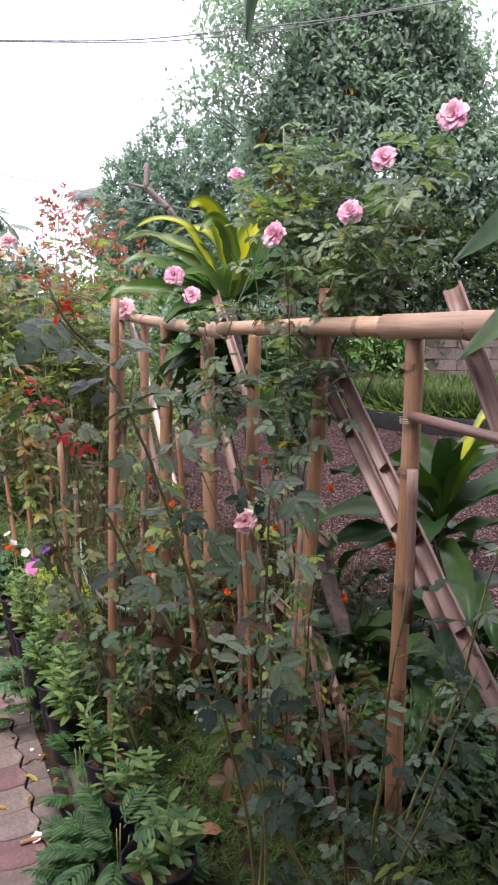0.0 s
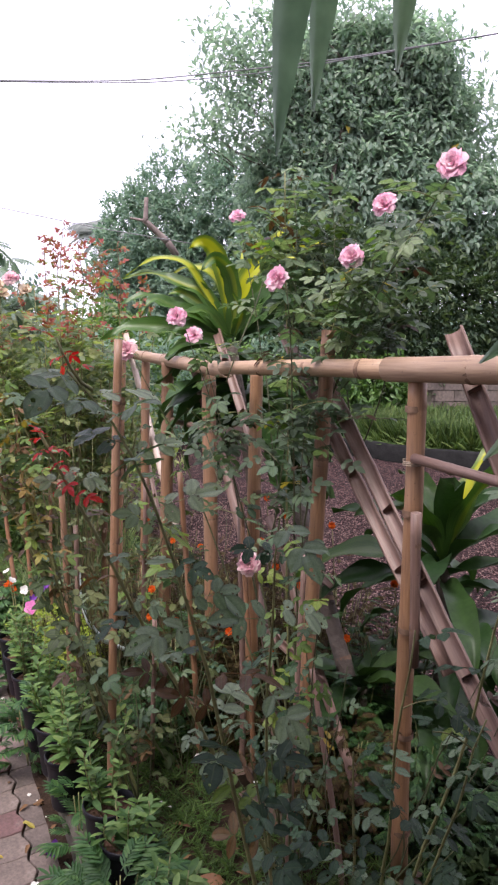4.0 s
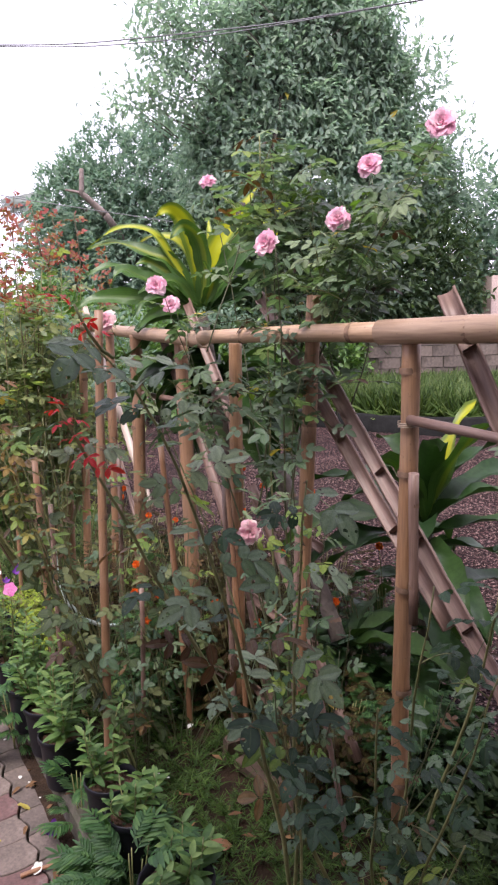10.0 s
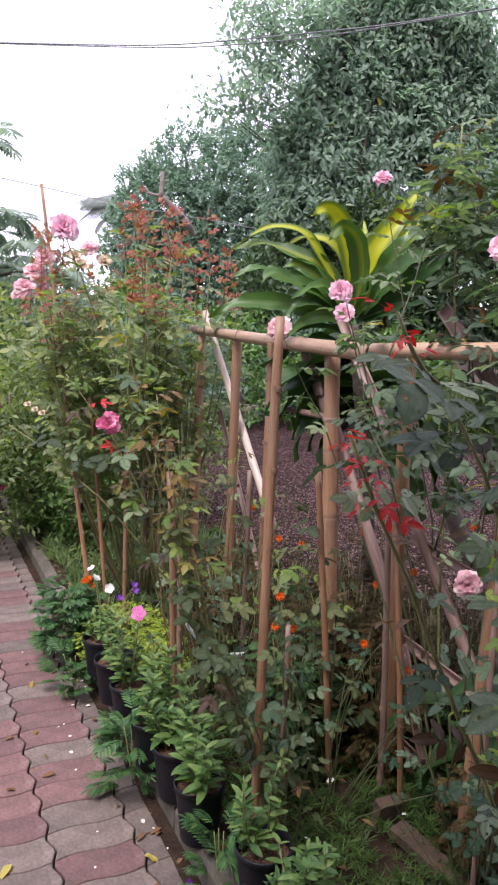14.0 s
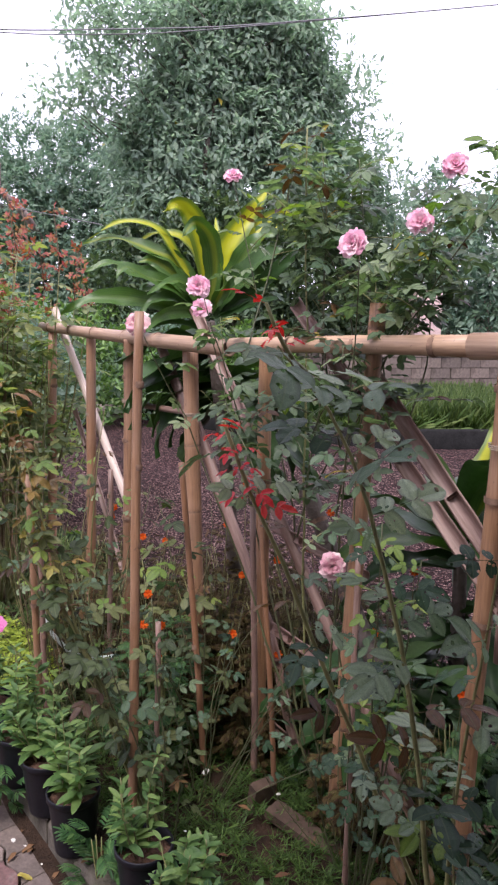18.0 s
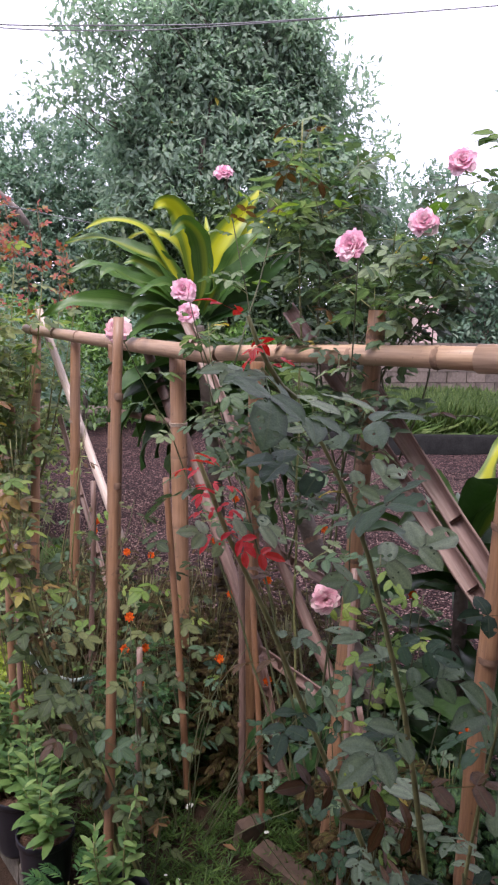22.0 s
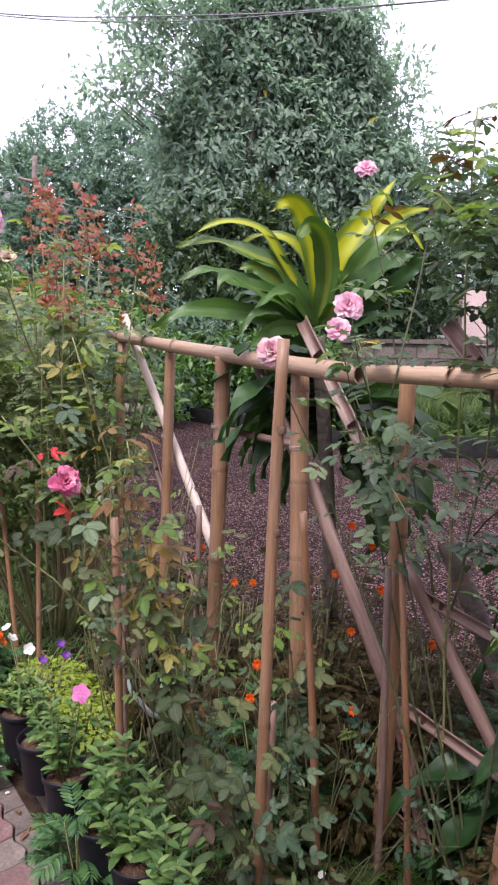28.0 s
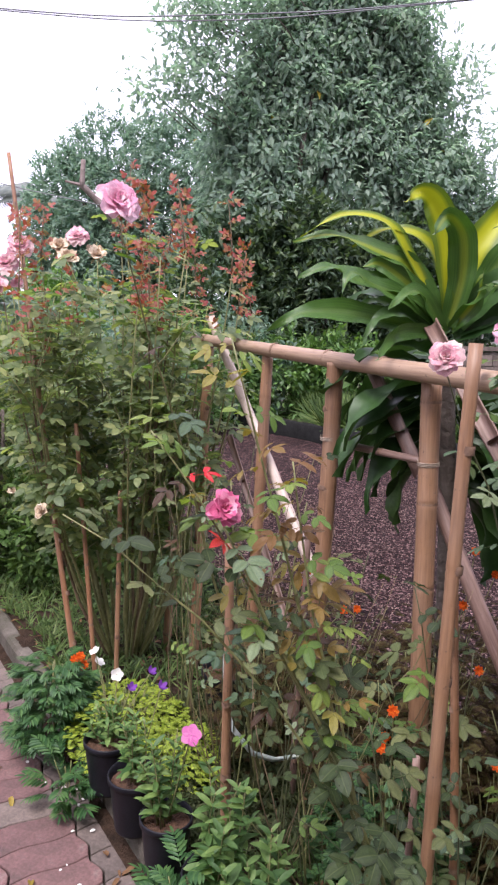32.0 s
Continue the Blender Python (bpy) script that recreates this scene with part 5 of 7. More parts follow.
def dracaena(label, base, trunk_pts, r, heads, seed, single=()):
    root = thing("dracaena", label, "dracaena", base, "dracaenas")
    v, f = tube(bezier(*trunk_pts, 16), np.linspace(r, r * 0.7, 16), 10)
    piece("trunk", raw_mesh("trunk", v, f, M_BARK, True), root)
    rs = random.Random(seed)
    for at, count, length, width, lo, hi, face in heads:
        for i in range(count):
            f = i / max(1, count - 1)
            a = i * 2.4 + rs.uniform(-0.3, 0.3)
            if face == "left":
                a = 3.0 + 0.95 * math.sin(i * 2.4)
            elif face == "right":
                a = -0.1 + 1.0 * math.sin(i * 2.4)
            elif face == "dark_left":
                a = 2.75 + 0.75 * math.sin(i * 2.4)
            elif face == "behind":
                a = 2.2 + 0.8 * math.sin(i * 2.4)
            bend = lo + (hi - lo) * f + rs.uniform(-0.1, 0.1)
            # low, right-hand and rear blades take the copy darkened for shade
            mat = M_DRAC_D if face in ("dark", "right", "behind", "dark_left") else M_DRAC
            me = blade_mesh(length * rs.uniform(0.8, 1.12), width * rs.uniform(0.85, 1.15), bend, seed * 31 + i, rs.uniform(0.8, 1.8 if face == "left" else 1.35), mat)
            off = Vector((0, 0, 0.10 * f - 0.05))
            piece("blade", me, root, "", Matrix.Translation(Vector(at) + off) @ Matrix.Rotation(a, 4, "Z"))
    for k, (at, a, bend, length, width, droop, mat) in enumerate(single):
        piece("blade", blade_mesh(length * 1.12, width * 1.05, bend, seed * 57 + k, droop, mat), root, "", Matrix.Translation(at) @ Matrix.Rotation(a, 4, "Z"))
    return root


# plain dark green of old blades, also standing for shade on rear ones
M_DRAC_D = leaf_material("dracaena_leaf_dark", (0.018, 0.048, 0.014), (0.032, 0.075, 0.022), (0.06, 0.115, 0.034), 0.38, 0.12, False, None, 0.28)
HEAD = V3(-0.06, 2.76, 1.51)
ACROSS, TOWARDS = V3(0.97, -0.24, 0), V3(-0.24, -0.97, 0)     # along the trellis, and out over the path


def spline(pts, n):
    """A smooth curve through pts."""
    p = np.vstack([2 * pts[0] - pts[1], pts, 2 * pts[-1] - pts[-2]])
    out = []
    for f in np.linspace(0, len(pts) - 1, n):
        i = min(int(f), len(pts) - 2)
        t = f - i
        a, b, c, d = p[i:i + 4]
        out.append(0.5 * (2 * b + (c - a) * t + (2 * a - 5 * b + 4 * c - d) * t * t + (3 * b - a - 3 * c + d) * t ** 3))
    return np.array(out)


def strap(root, width, mat, depth, *marks):
    """A strap leaf of the head through marks (across, up), in metres from the head; depth: how far its end comes forward."""
    n, width = 26, 1.05 * width
    own = marks[1][0] * 90 + width * 500     # each blade turns and ripples its own way
    twist = 1.1 * math.sin(own)
    pts = spline(np.array([HEAD + ACROSS * x + V3(0, 0, 0.88 * z) + TOWARDS * depth * (i / (len(marks) - 1)) ** 1.4 for i, (x, z) in enumerate(marks)]), n)
    d = unit(np.gradient(pts, axis=0))
    vs, fs, uv = [], [], []
    for i, (p, t) in enumerate(zip(pts, d)):
        g = i / (n - 1)
        w = width * (0.42 + 0.58 * math.sin(min(1, g * 1.8) * math.pi / 2)) * (1 - g ** 2.4) + 0.0012
        up = unit(TOWARDS * math.cos(twist * g) + unit(np.cross(t, TOWARDS)) * math.sin(twist * g) + V3(0, 0, 0.55))
        side = unit(np.cross(t, up))
        nor = np.cross(side, t)
        for k in range(7):
            u = (k - 3) / 3
            vs.append(p + side * (w / 2 * u) + nor * (0.30 * w * (1 - 0.6 * g) * abs(u) ** 1.3 + 0.11 * width * u * g * math.sin(g * 15 + own) + 0.05 * width * u * abs(u) * math.sin(g * 31 + 3 * own)))
            uv.append((0.5 + u / 2, g))
    for i in range(n - 1):
        for k in range(6):
            o = i * 7 + k
            fs.append((o, o + 7, o + 8, o + 1))
    return piece("blade", raw_mesh("blade", vs, fs, mat, True, uv), root)


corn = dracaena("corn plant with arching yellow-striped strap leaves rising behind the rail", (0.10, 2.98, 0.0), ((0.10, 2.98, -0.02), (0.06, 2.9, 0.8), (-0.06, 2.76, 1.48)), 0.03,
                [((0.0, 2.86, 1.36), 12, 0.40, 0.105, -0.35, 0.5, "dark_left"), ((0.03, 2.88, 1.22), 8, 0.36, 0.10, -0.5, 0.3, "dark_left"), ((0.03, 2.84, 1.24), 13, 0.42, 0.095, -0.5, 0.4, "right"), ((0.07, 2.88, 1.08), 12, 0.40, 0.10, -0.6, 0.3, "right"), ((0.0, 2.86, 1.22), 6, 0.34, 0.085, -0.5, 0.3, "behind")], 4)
# young yellow blades at the heart
strap(corn, 0.085, M_DRAC_Y, 0.10, (0.0, 0.06), (-0.02, 0.27), (-0.055, 0.375), (-0.10, 0.405), (-0.145, 0.37))
strap(corn, 0.100, M_DRAC_Y, -0.05, (0.03, 0.06), (0.05, 0.22), (0.13, 0.37), (0.215, 0.50))
strap(corn, 0.058, M_DRAC_Y, -0.16, (0.05, 0.10), (0.16, 0.32), (0.25, 0.40), (0.34, 0.43))
strap(corn, 0.045, M_DRAC_Y, -0.02, (0.04, 0.10), (0.20, 0.31), (0.26, 0.325), (0.305, 0.27))
strap(corn, 0.045, M_DRAC_Y, -0.10, (0.01, 0.12), (0.025, 0.26), (0.015, 0.385))
strap(corn, 0.036, M_DRAC_Y, 0.05, (-0.01, 0.03), (-0.11, 0.22), (-0.18, 0.325), (-0.30, 0.345), (-0.41, 0.275))
strap(corn, 0.044, M_DRAC_Y, 0.0, (0.0, 0.04), (-0.04, 0.22), (-0.10, 0.295), (-0.19, 0.305), (-0.27, 0.255))
strap(corn, 0.060, M_DRAC_M, 0.0, (-0.01, 0.03), (-0.08, 0.16), (-0.14, 0.225), (-0.215, 0.17))
# green ones round it
strap(corn, 0.088, M_DRAC_M, 0.16, (0.0, 0.02), (0.025, 0.16), (0.015, 0.28), (-0.035, 0.33), (-0.075, 0.27))
strap(corn, 0.068, M_DRAC_M, 0.04, (-0.01, 0.02), (-0.11, 0.19), (-0.19, 0.235), (-0.32, 0.285), (-0.43, 0.262))
strap(corn, 0.052, M_DRAC_M, 0.18, (0.01, 0.01), (0.055, 0.10), (0.050, 0.18))
strap(corn, 0.070, M_DRAC, 0.10, (-0.02, 0.01), (-0.12, 0.12), (-0.25, 0.150), (-0.33, 0.185), (-0.41, 0.150))
strap(corn, 0.060, M_DRAC, 0.18, (-0.02, 0.01), (-0.11, 0.09), (-0.21, 0.135), (-0.27, 0.165), (-0.295, 0.09))
strap(corn, 0.075, M_DRAC, 0.14, (-0.02, 0.0), (-0.16, 0.03), (-0.30, 0.055), (-0.40, 0.045), (-0.485, -0.01))
strap(corn, 0.040, M_DRAC, 0.02, (-0.02, 0.0), (-0.14, 0.075), (-0.22, 0.085), (-0.275, 0.03))
strap(corn, 0.050, M_DRAC, 0.20, (-0.02, -0.01), (-0.10, 0.0), (-0.16, -0.02), (-0.20, -0.085))
strap(corn, 0.050, M_DRAC, 0.22, (-0.01, 0.0), (-0.08, 0.11), (-0.13, 0.105), (-0.18, 0.06))
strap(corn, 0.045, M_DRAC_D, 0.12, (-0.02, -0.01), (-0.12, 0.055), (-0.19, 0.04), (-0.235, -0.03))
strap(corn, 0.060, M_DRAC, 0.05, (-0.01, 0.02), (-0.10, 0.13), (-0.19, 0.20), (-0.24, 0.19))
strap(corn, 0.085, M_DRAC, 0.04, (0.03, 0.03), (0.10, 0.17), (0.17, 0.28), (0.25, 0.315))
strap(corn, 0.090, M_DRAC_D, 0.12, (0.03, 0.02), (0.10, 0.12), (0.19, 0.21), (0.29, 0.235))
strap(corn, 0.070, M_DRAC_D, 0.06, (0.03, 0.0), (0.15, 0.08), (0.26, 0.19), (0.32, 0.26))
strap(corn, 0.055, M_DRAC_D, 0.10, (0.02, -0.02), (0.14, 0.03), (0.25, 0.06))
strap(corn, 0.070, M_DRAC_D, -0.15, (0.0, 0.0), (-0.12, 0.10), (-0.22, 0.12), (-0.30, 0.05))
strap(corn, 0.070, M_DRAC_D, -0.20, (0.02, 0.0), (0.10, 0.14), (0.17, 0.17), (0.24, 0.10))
LOW = (0.61, 2.14, 0.78)
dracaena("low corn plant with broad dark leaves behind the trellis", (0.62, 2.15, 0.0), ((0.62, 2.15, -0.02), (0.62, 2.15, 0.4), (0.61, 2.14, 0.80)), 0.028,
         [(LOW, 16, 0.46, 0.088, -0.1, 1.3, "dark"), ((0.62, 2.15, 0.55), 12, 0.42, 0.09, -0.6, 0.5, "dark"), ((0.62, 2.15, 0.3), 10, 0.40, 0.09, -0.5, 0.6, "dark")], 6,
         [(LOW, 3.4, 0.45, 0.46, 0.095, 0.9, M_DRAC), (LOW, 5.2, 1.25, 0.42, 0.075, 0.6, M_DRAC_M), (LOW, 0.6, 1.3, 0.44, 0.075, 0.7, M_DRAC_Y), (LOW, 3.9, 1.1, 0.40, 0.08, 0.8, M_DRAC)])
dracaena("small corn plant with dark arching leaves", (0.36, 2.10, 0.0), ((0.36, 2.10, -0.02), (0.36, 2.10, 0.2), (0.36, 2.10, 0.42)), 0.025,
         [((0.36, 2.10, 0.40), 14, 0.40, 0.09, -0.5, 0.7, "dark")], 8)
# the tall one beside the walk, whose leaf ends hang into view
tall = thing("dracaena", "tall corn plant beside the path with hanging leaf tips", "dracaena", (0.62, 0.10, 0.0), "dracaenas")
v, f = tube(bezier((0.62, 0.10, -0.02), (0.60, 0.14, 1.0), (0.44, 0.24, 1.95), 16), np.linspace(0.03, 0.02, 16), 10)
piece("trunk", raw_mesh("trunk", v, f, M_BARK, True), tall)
# extra blades out of view, added to shade the near bed
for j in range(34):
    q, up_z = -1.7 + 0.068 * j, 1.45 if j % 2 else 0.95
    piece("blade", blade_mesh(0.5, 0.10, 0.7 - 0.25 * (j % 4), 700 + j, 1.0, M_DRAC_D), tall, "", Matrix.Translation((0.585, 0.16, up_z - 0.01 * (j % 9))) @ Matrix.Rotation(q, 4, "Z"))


def hanging_blade(a, b, c, width, seed):
    """A strap leaf along a curve that ends in a hanging tip."""
    g = 1 - (1 - np.linspace(0, 1, 13)[:, None]) ** 2.2
    a, b, c = V3(*a), V3(*b), V3(*c)
    pts = (1 - g) ** 2 * a + 2 * g * (1 - g) * b + g * g * c
    d = unit(np.gradient(pts, axis=0))
    vs, fs, uv = [], [], []
    for i, (p, t) in enumerate(zip(pts, d)):
        s = float(g[i][0])
        w = width * (0.4 + 0.6 * min(1, s * 2)) * (1 - s ** 13) + 0.0006
        side = unit(np.cross(t, V3(0.25, 1, 0.1)))
        nor = np.cross(side, t)
        for k in range(5):
            u = (k - 2) / 2
            vs.append(p + side * (w / 2 * u) + nor * (0.12 * width * u * u))
            uv.append((0.5 + u / 2, s))
    for i in range(12):
        for k in range(4):
            o = i * 5 + k
            fs.append((o, o + 5, o + 6, o + 1))
    return raw_mesh("blade", vs, fs, M_TIP, True, uv)


M_TIP = leaf_material("hanging_blade", (0.16, 0.25, 0.20), (0.22, 0.32, 0.24), (0.28, 0.38, 0.28), 0.35, 0.5, False, None, 0.5, 0.0, (1.1, 1.25, 0.9))
for i, (a, b, c, w) in enumerate([
    ((0.44, 0.24, 1.95), (0.04, 0.27, 2.02), (0.004, 0.280, 1.528), 0.026),
    ((0.44, 0.24, 1.95), (0.05, 0.28, 2.02), (0.018, 0.283, 1.545), 0.024),
    ((0.44, 0.24, 1.95), (0.08, 0.29, 2.00), (0.050, 0.285, 1.560), 0.026),
    ((0.44, 0.24, 1.90), (0.30, 0.28, 1.62), (0.088, 0.290, 1.450), 0.022),
    ((0.44, 0.24, 1.90), (0.30, 0.28, 1.60), (0.092, 0.292, 1.410), 0.022),
    ((0.44, 0.24, 1.95), (0.70, 0.10, 2.15), (0.95, 0.00, 1.80), 0.045),
    ((0.44, 0.24, 1.95), (0.55, -0.15, 2.2), (0.60, -0.40, 1.85), 0.045),
    ((0.44, 0.24, 1.95), (0.45, 0.10, 2.35), (0.40, -0.10, 2.45), 0.045),
    ((0.44, 0.24, 1.95), (0.60, 0.30, 2.30), (0.80, 0.30, 2.30), 0.045),
# fuller crown out of view, likewise added to block light
] + [((0.44, 0.24, 1.95), (0.44 + 0.28 * math.cos(q), 0.24 + 0.28 * math.sin(q), 2.25 - 0.05 * (j % 3)), (0.44 + 0.55 * math.cos(q), 0.24 + 0.55 * math.sin(q), 1.75 + 0.12 * (j % 4)), 0.055)
     for j, q in enumerate([-2.3 + 0.165 * j for j in range(16)])]):
    piece("blade", hanging_blade(a, b, c, w, i), tall)

# ---- potted plants ----
def pot_mesh(r, h):
    """A nursery pot: tapered, rolled rim, wall thickness, soil ledge."""
    prof = [(0.0, 0.0), (r * 0.74, 0.0), (r * 0.76, 0.006), (r * 0.93, h - 0.022), (r * 0.94, h - 0.02), (r, h - 0.018), (r * 1.01, h - 0.004), (r * 0.985, h), (r * 0.94, h - 0.002), (r * 0.90, h - 0.03), (r * 0.88, h - 0.05)]
    n = 24
    vs, fs = [], []
    for p, z in prof:
        for i in range(n):
            a = 2 * math.pi * i / n
            vs.append((p * math.cos(a), p * math.sin(a), z))
    for j in range(len(prof) - 1):
        for i in range(n):
            k = (i + 1) % n
            fs.append((j * n + i, j * n + k, (j + 1) * n + k, (j + 1) * n + i))
    return raw_mesh("pot", vs, fs, M_POT, True)


def soil_mesh(r, seed):
    vs, fs = [(0, 0, 0.004)], []
    for j in range(1, 5):
        for i in range(16):
            a = 2 * math.pi * i / 16
            q = r * j / 4
            vs.append((q * math.cos(a), q * math.sin(a), 0.010 * noise.noise(Vector((q * 40 * math.cos(a), q * 40 * math.sin(a), seed)))))
    for i in range(16):
        fs.append((0, 1 + i, 1 + (i + 1) % 16))
        for j in range(3):
            o = 1 + j * 16
            k = (i + 1) % 16
            fs.append((o + i, o + 16 + i, o + 16 + k, o + k))
    return raw_mesh("soil", vs, fs, M_POTSOIL, True)


OV, OF = oval_leaf(1, 0.34, 0.25, 0.12)


def herb(parent, at, height, stems, mat, leaf, seed, spread=0.05):
    """Soft upright stems with pairs of oval leaves."""
    rs = np.random.default_rng(seed)
    mats = []
    for i in range(stems):
        a = rs.uniform(0, 6.28)
        lean = rs.uniform(0.2, 1.0) * spread
        tip = V3(*at) + V3(lean * math.cos(a), lean * math.sin(a), height * rs.uniform(0.45, 1.08))
        foot = V3(*at) + V3(0.35 * lean * math.cos(a), 0.35 * lean * math.sin(a), 0)
        pts = bezier(foot, (foot + tip) / 2 + rs.normal(0, 0.014, 3), tip, 9)
        v, f = tube(pts, np.linspace(0.0024, 0.0014, 9), 5)
        piece("stem", raw_mesh("stem", v, f, M_STEM, True), parent)
        whorls = max(3, int(height / 0.024))
        for j in range(whorls):
            s = 0.15 + 0.85 * (j + rs.uniform(0.2, 0.8)) / whorls
            k = min(int(s * 8), 7)
            p = pts[k] + (pts[k + 1] - pts[k]) * (s * 8 - k)
            b = j * 1.9 + rs.uniform(-0.7, 0.7)
            for side in range(3 if j == whorls - 1 else 2):
                g = b + side * (2.1 if j == whorls - 1 else 3.14) + rs.uniform(-0.4, 0.4)
                out = [math.cos(g), math.sin(g), rs.uniform(-0.1, 0.5) + 0.5 * s]
                mats.append(frames([p + rs.normal(0, 0.002, 3)], [out], [(rs.uniform(-0.4, 0.4), rs.uniform(-0.5, 0.2), 1)], leaf * (1.35 - 0.5 * s) * rs.uniform(0.65, 1.25))[0])
    return piece("foliage", scatter_mesh("foliage", OV, OF, mats, mat), parent)


def pinnate(pairs=7, seed=0):
    """A feathery marigold leaf, 1 long, of narrow toothed leaflets."""
    rs = random.Random(seed)
    vs, fs = [], []
    for i in range(pairs):
        x = 0.12 + 0.78 * i / pairs
        size = 0.42 * math.sin(math.pi * (0.25 + 0.6 * i / pairs))
        for side in (1, -1):
            v, f = oval_leaf(size * rs.uniform(0.9, 1.1), 0.24, 0.25, 0.12, 0, 0, 0, side * rs.uniform(0.75, 0.95), 0.15)
            o = len(vs)
            vs += [(a + x, b, c) for a, b, c in v]
            fs += [tuple(k + o for k in t) for t in f]
    v, f = oval_leaf(0.30, 0.26, 0.2, 0.1, 0, 0.82)
    o = len(vs)
    vs += v
    fs += [tuple(k + o for k in t) for t in f]
    o = len(vs)
    vs += [(0, 0.01, 0), (0, -0.01, 0), (0.9, 0, 0.004)]
    fs.append((o, o + 1, o + 2))
    return [(x, y, z - 0.28 * x * x + 0.08 * x) for x, y, z in vs], fs


PIN_V, PIN_F = pinnate()


def feathery(parent, at, height, radius, count, size, mat, seed, name="foliage", lift=0.0):
    rs = np.random.default_rng(seed)
    mats = []
    for i in range(count):
        a, q = rs.uniform(0, 6.28), math.sqrt(rs.uniform(0, 1))
        z = height * rs.uniform(0.1, 1.0) * (1 - 0.45 * q * q)
        p = V3(*at) + V3(radius * q * math.cos(a), radius * q * math.sin(a), z)
        out = [math.cos(a), math.sin(a), rs.uniform(-0.2, 0.7) + lift]
        mats.append(frames([p], [out], [(rs.uniform(-0.3, 0.3), rs.uniform(-0.3, 0.3), 1)], size * rs.uniform(0.6, 1.2))[0])
    for i in range(max(3, count // 34)):
        a, q = rs.uniform(0, 6.28), rs.uniform(0, 0.7)
        tip = V3(*at) + V3(radius * q * math.cos(a), radius * q * math.sin(a), height * 0.8)
        v, f = tube(bezier(at, (V3(*at) + tip) / 2, tip, 6), np.linspace(0.003, 0.0015, 6), 5)
        piece("stem", raw_mesh("stem", v, f, M_STEM, True), parent)
    return piece(name, scatter_mesh(name, PIN_V, PIN_F, mats, mat), parent)


def round_flower_mesh(name, mat, petals, rows, wide=0.5, cup=0.25, seed=0):
    rs = random.Random(seed)
    vs, fs = [], []
    for r in range(rows):
        for i in range(petals):
            a = 2 * math.pi * (i + 0.5 * r) / petals + rs.uniform(-0.1, 0.1)
            v, f = oval_leaf(0.5 * (1 - 0.22 * r), wide, -cup * (1 + r), 0.08, 0.02)
            o = len(vs)
            vs += [(x * math.cos(a) - y * math.sin(a), x * math.sin(a) + y * math.cos(a), z + 0.05 * r) for x, y, z in v]
            fs += [tuple(k + o for k in t) for t in f]
    return raw_mesh(name, vs, fs, mat, True)


F_ORANGE = round_flower_mesh("flower", M_ORANGE, 8, 4, 0.55, 0.25, 1)
F_PETUNIA = round_flower_mesh("flower", M_MAGENTA, 5, 1, 0.95, 0.05, 2)
F_WHITE = round_flower_mesh("flower", M_WHITE, 5, 1, 0.95, 0.3, 3)
F_PURPLE = round_flower_mesh("flower", M_PURPLE, 5, 1, 0.8, 0.9, 4)
F_MAROON = round_flower_mesh("flower", M_MAROON, 6, 2, 0.6, 0.4, 5)


def flower(parent, me, pos, size, facing=(-0.1, -0.6, 0.8), foot=None, label=""):
    q = Vector(facing).to_track_quat("Z", "Y").to_matrix().to_4x4()
    ob = piece("flower", me, parent, label, Matrix.Translation(pos) @ q @ Matrix.Scale(size, 4))
    if foot is not None:
        a, c = V3(*foot), V3(*pos)
        v, f = tube(bezier(a, (a + c) / 2 + V3(0.01, 0.01, 0.03), c, 7), np.linspace(0.0022, 0.0014, 7), 5)
        piece("stem", raw_mesh("stem", v, f, M_STEM, True), parent)
    return ob


POT_H, POT_Z = 0.165, 0.092
POT_ME = {r: pot_mesh(r, POT_H) for r in (0.078, 0.085, 0.07)}


def potted(x, y, r, label, seed, tilt=(0, 0)):
    root = thing("potted_plant", label, "potted plant", (x, y, POT_Z), "pots along the kerb")
    piece("pot", POT_ME[r], root, "black plastic nursery pot", pose(x, y, POT_Z, tilt[0], tilt[1], seed * 40))
    piece("soil", soil_mesh(r * 0.9, seed), root, "crumbly reddish-brown potting soil", Matrix.Translation((x, y, POT_Z + POT_H - 0.028)))
    return root, (x, y, POT_Z + POT_H - 0.028)


p1, s1 = potted(-0.985, 2.925, 0.078, "black pot with white and purple petunias", 1)
herb(p1, s1, 0.14, 10, M_HERB, 0.035, 1, 0.055)
flower(p1, F_WHITE, (-0.965, 2.985, 0.43), 0.042, (0.1, -0.9, 0.4), s1)
flower(p1, F_WHITE, (-1.02, 2.99, 0.47), 0.038, (0.5, -0.2, 0.8), s1)
flower(p1, F_WHITE, (-1.03, 2.96, 0.52), 0.036, (-0.4, -0.2, 0.8), s1)
flower(p1, F_PURPLE, (-0.92, 2.95, 0.40), 0.034, (0.3, -0.5, 0.8), s1)
flower(p1, F_PURPLE, (-0.86, 2.93, 0.46), 0.034, (0.4, -0.3, 0.8), s1)
p2, s2 = potted(-0.90, 2.74, 0.078, "black pot with leafy bright green petunia", 2)
herb(p2, s2, 0.20, 10, M_HERB, 0.030, 2, 0.06)
flower(p2, F_PURPLE, (-0.83, 2.76, 0.50), 0.034, (0.4, -0.3, 0.8), s2)
p3, s3 = potted(-0.815, 2.555, 0.07, "black pot with a magenta petunia in bloom", 3)
herb(p3, s3, 0.24, 7, M_HERB, 0.036, 3, 0.07)
flower(p3, F_PETUNIA, (-0.762, 2.414, 0.562), 0.052, (-0.1, -0.9, 0.45), s3, "magenta petunia flower")
p4, s4 = potted(-0.700, 2.345, 0.085, "black pot with upright pale green seedlings", 4)
herb(p4, s4, 0.24, 9, M_HERB, 0.042, 4, 0.10)
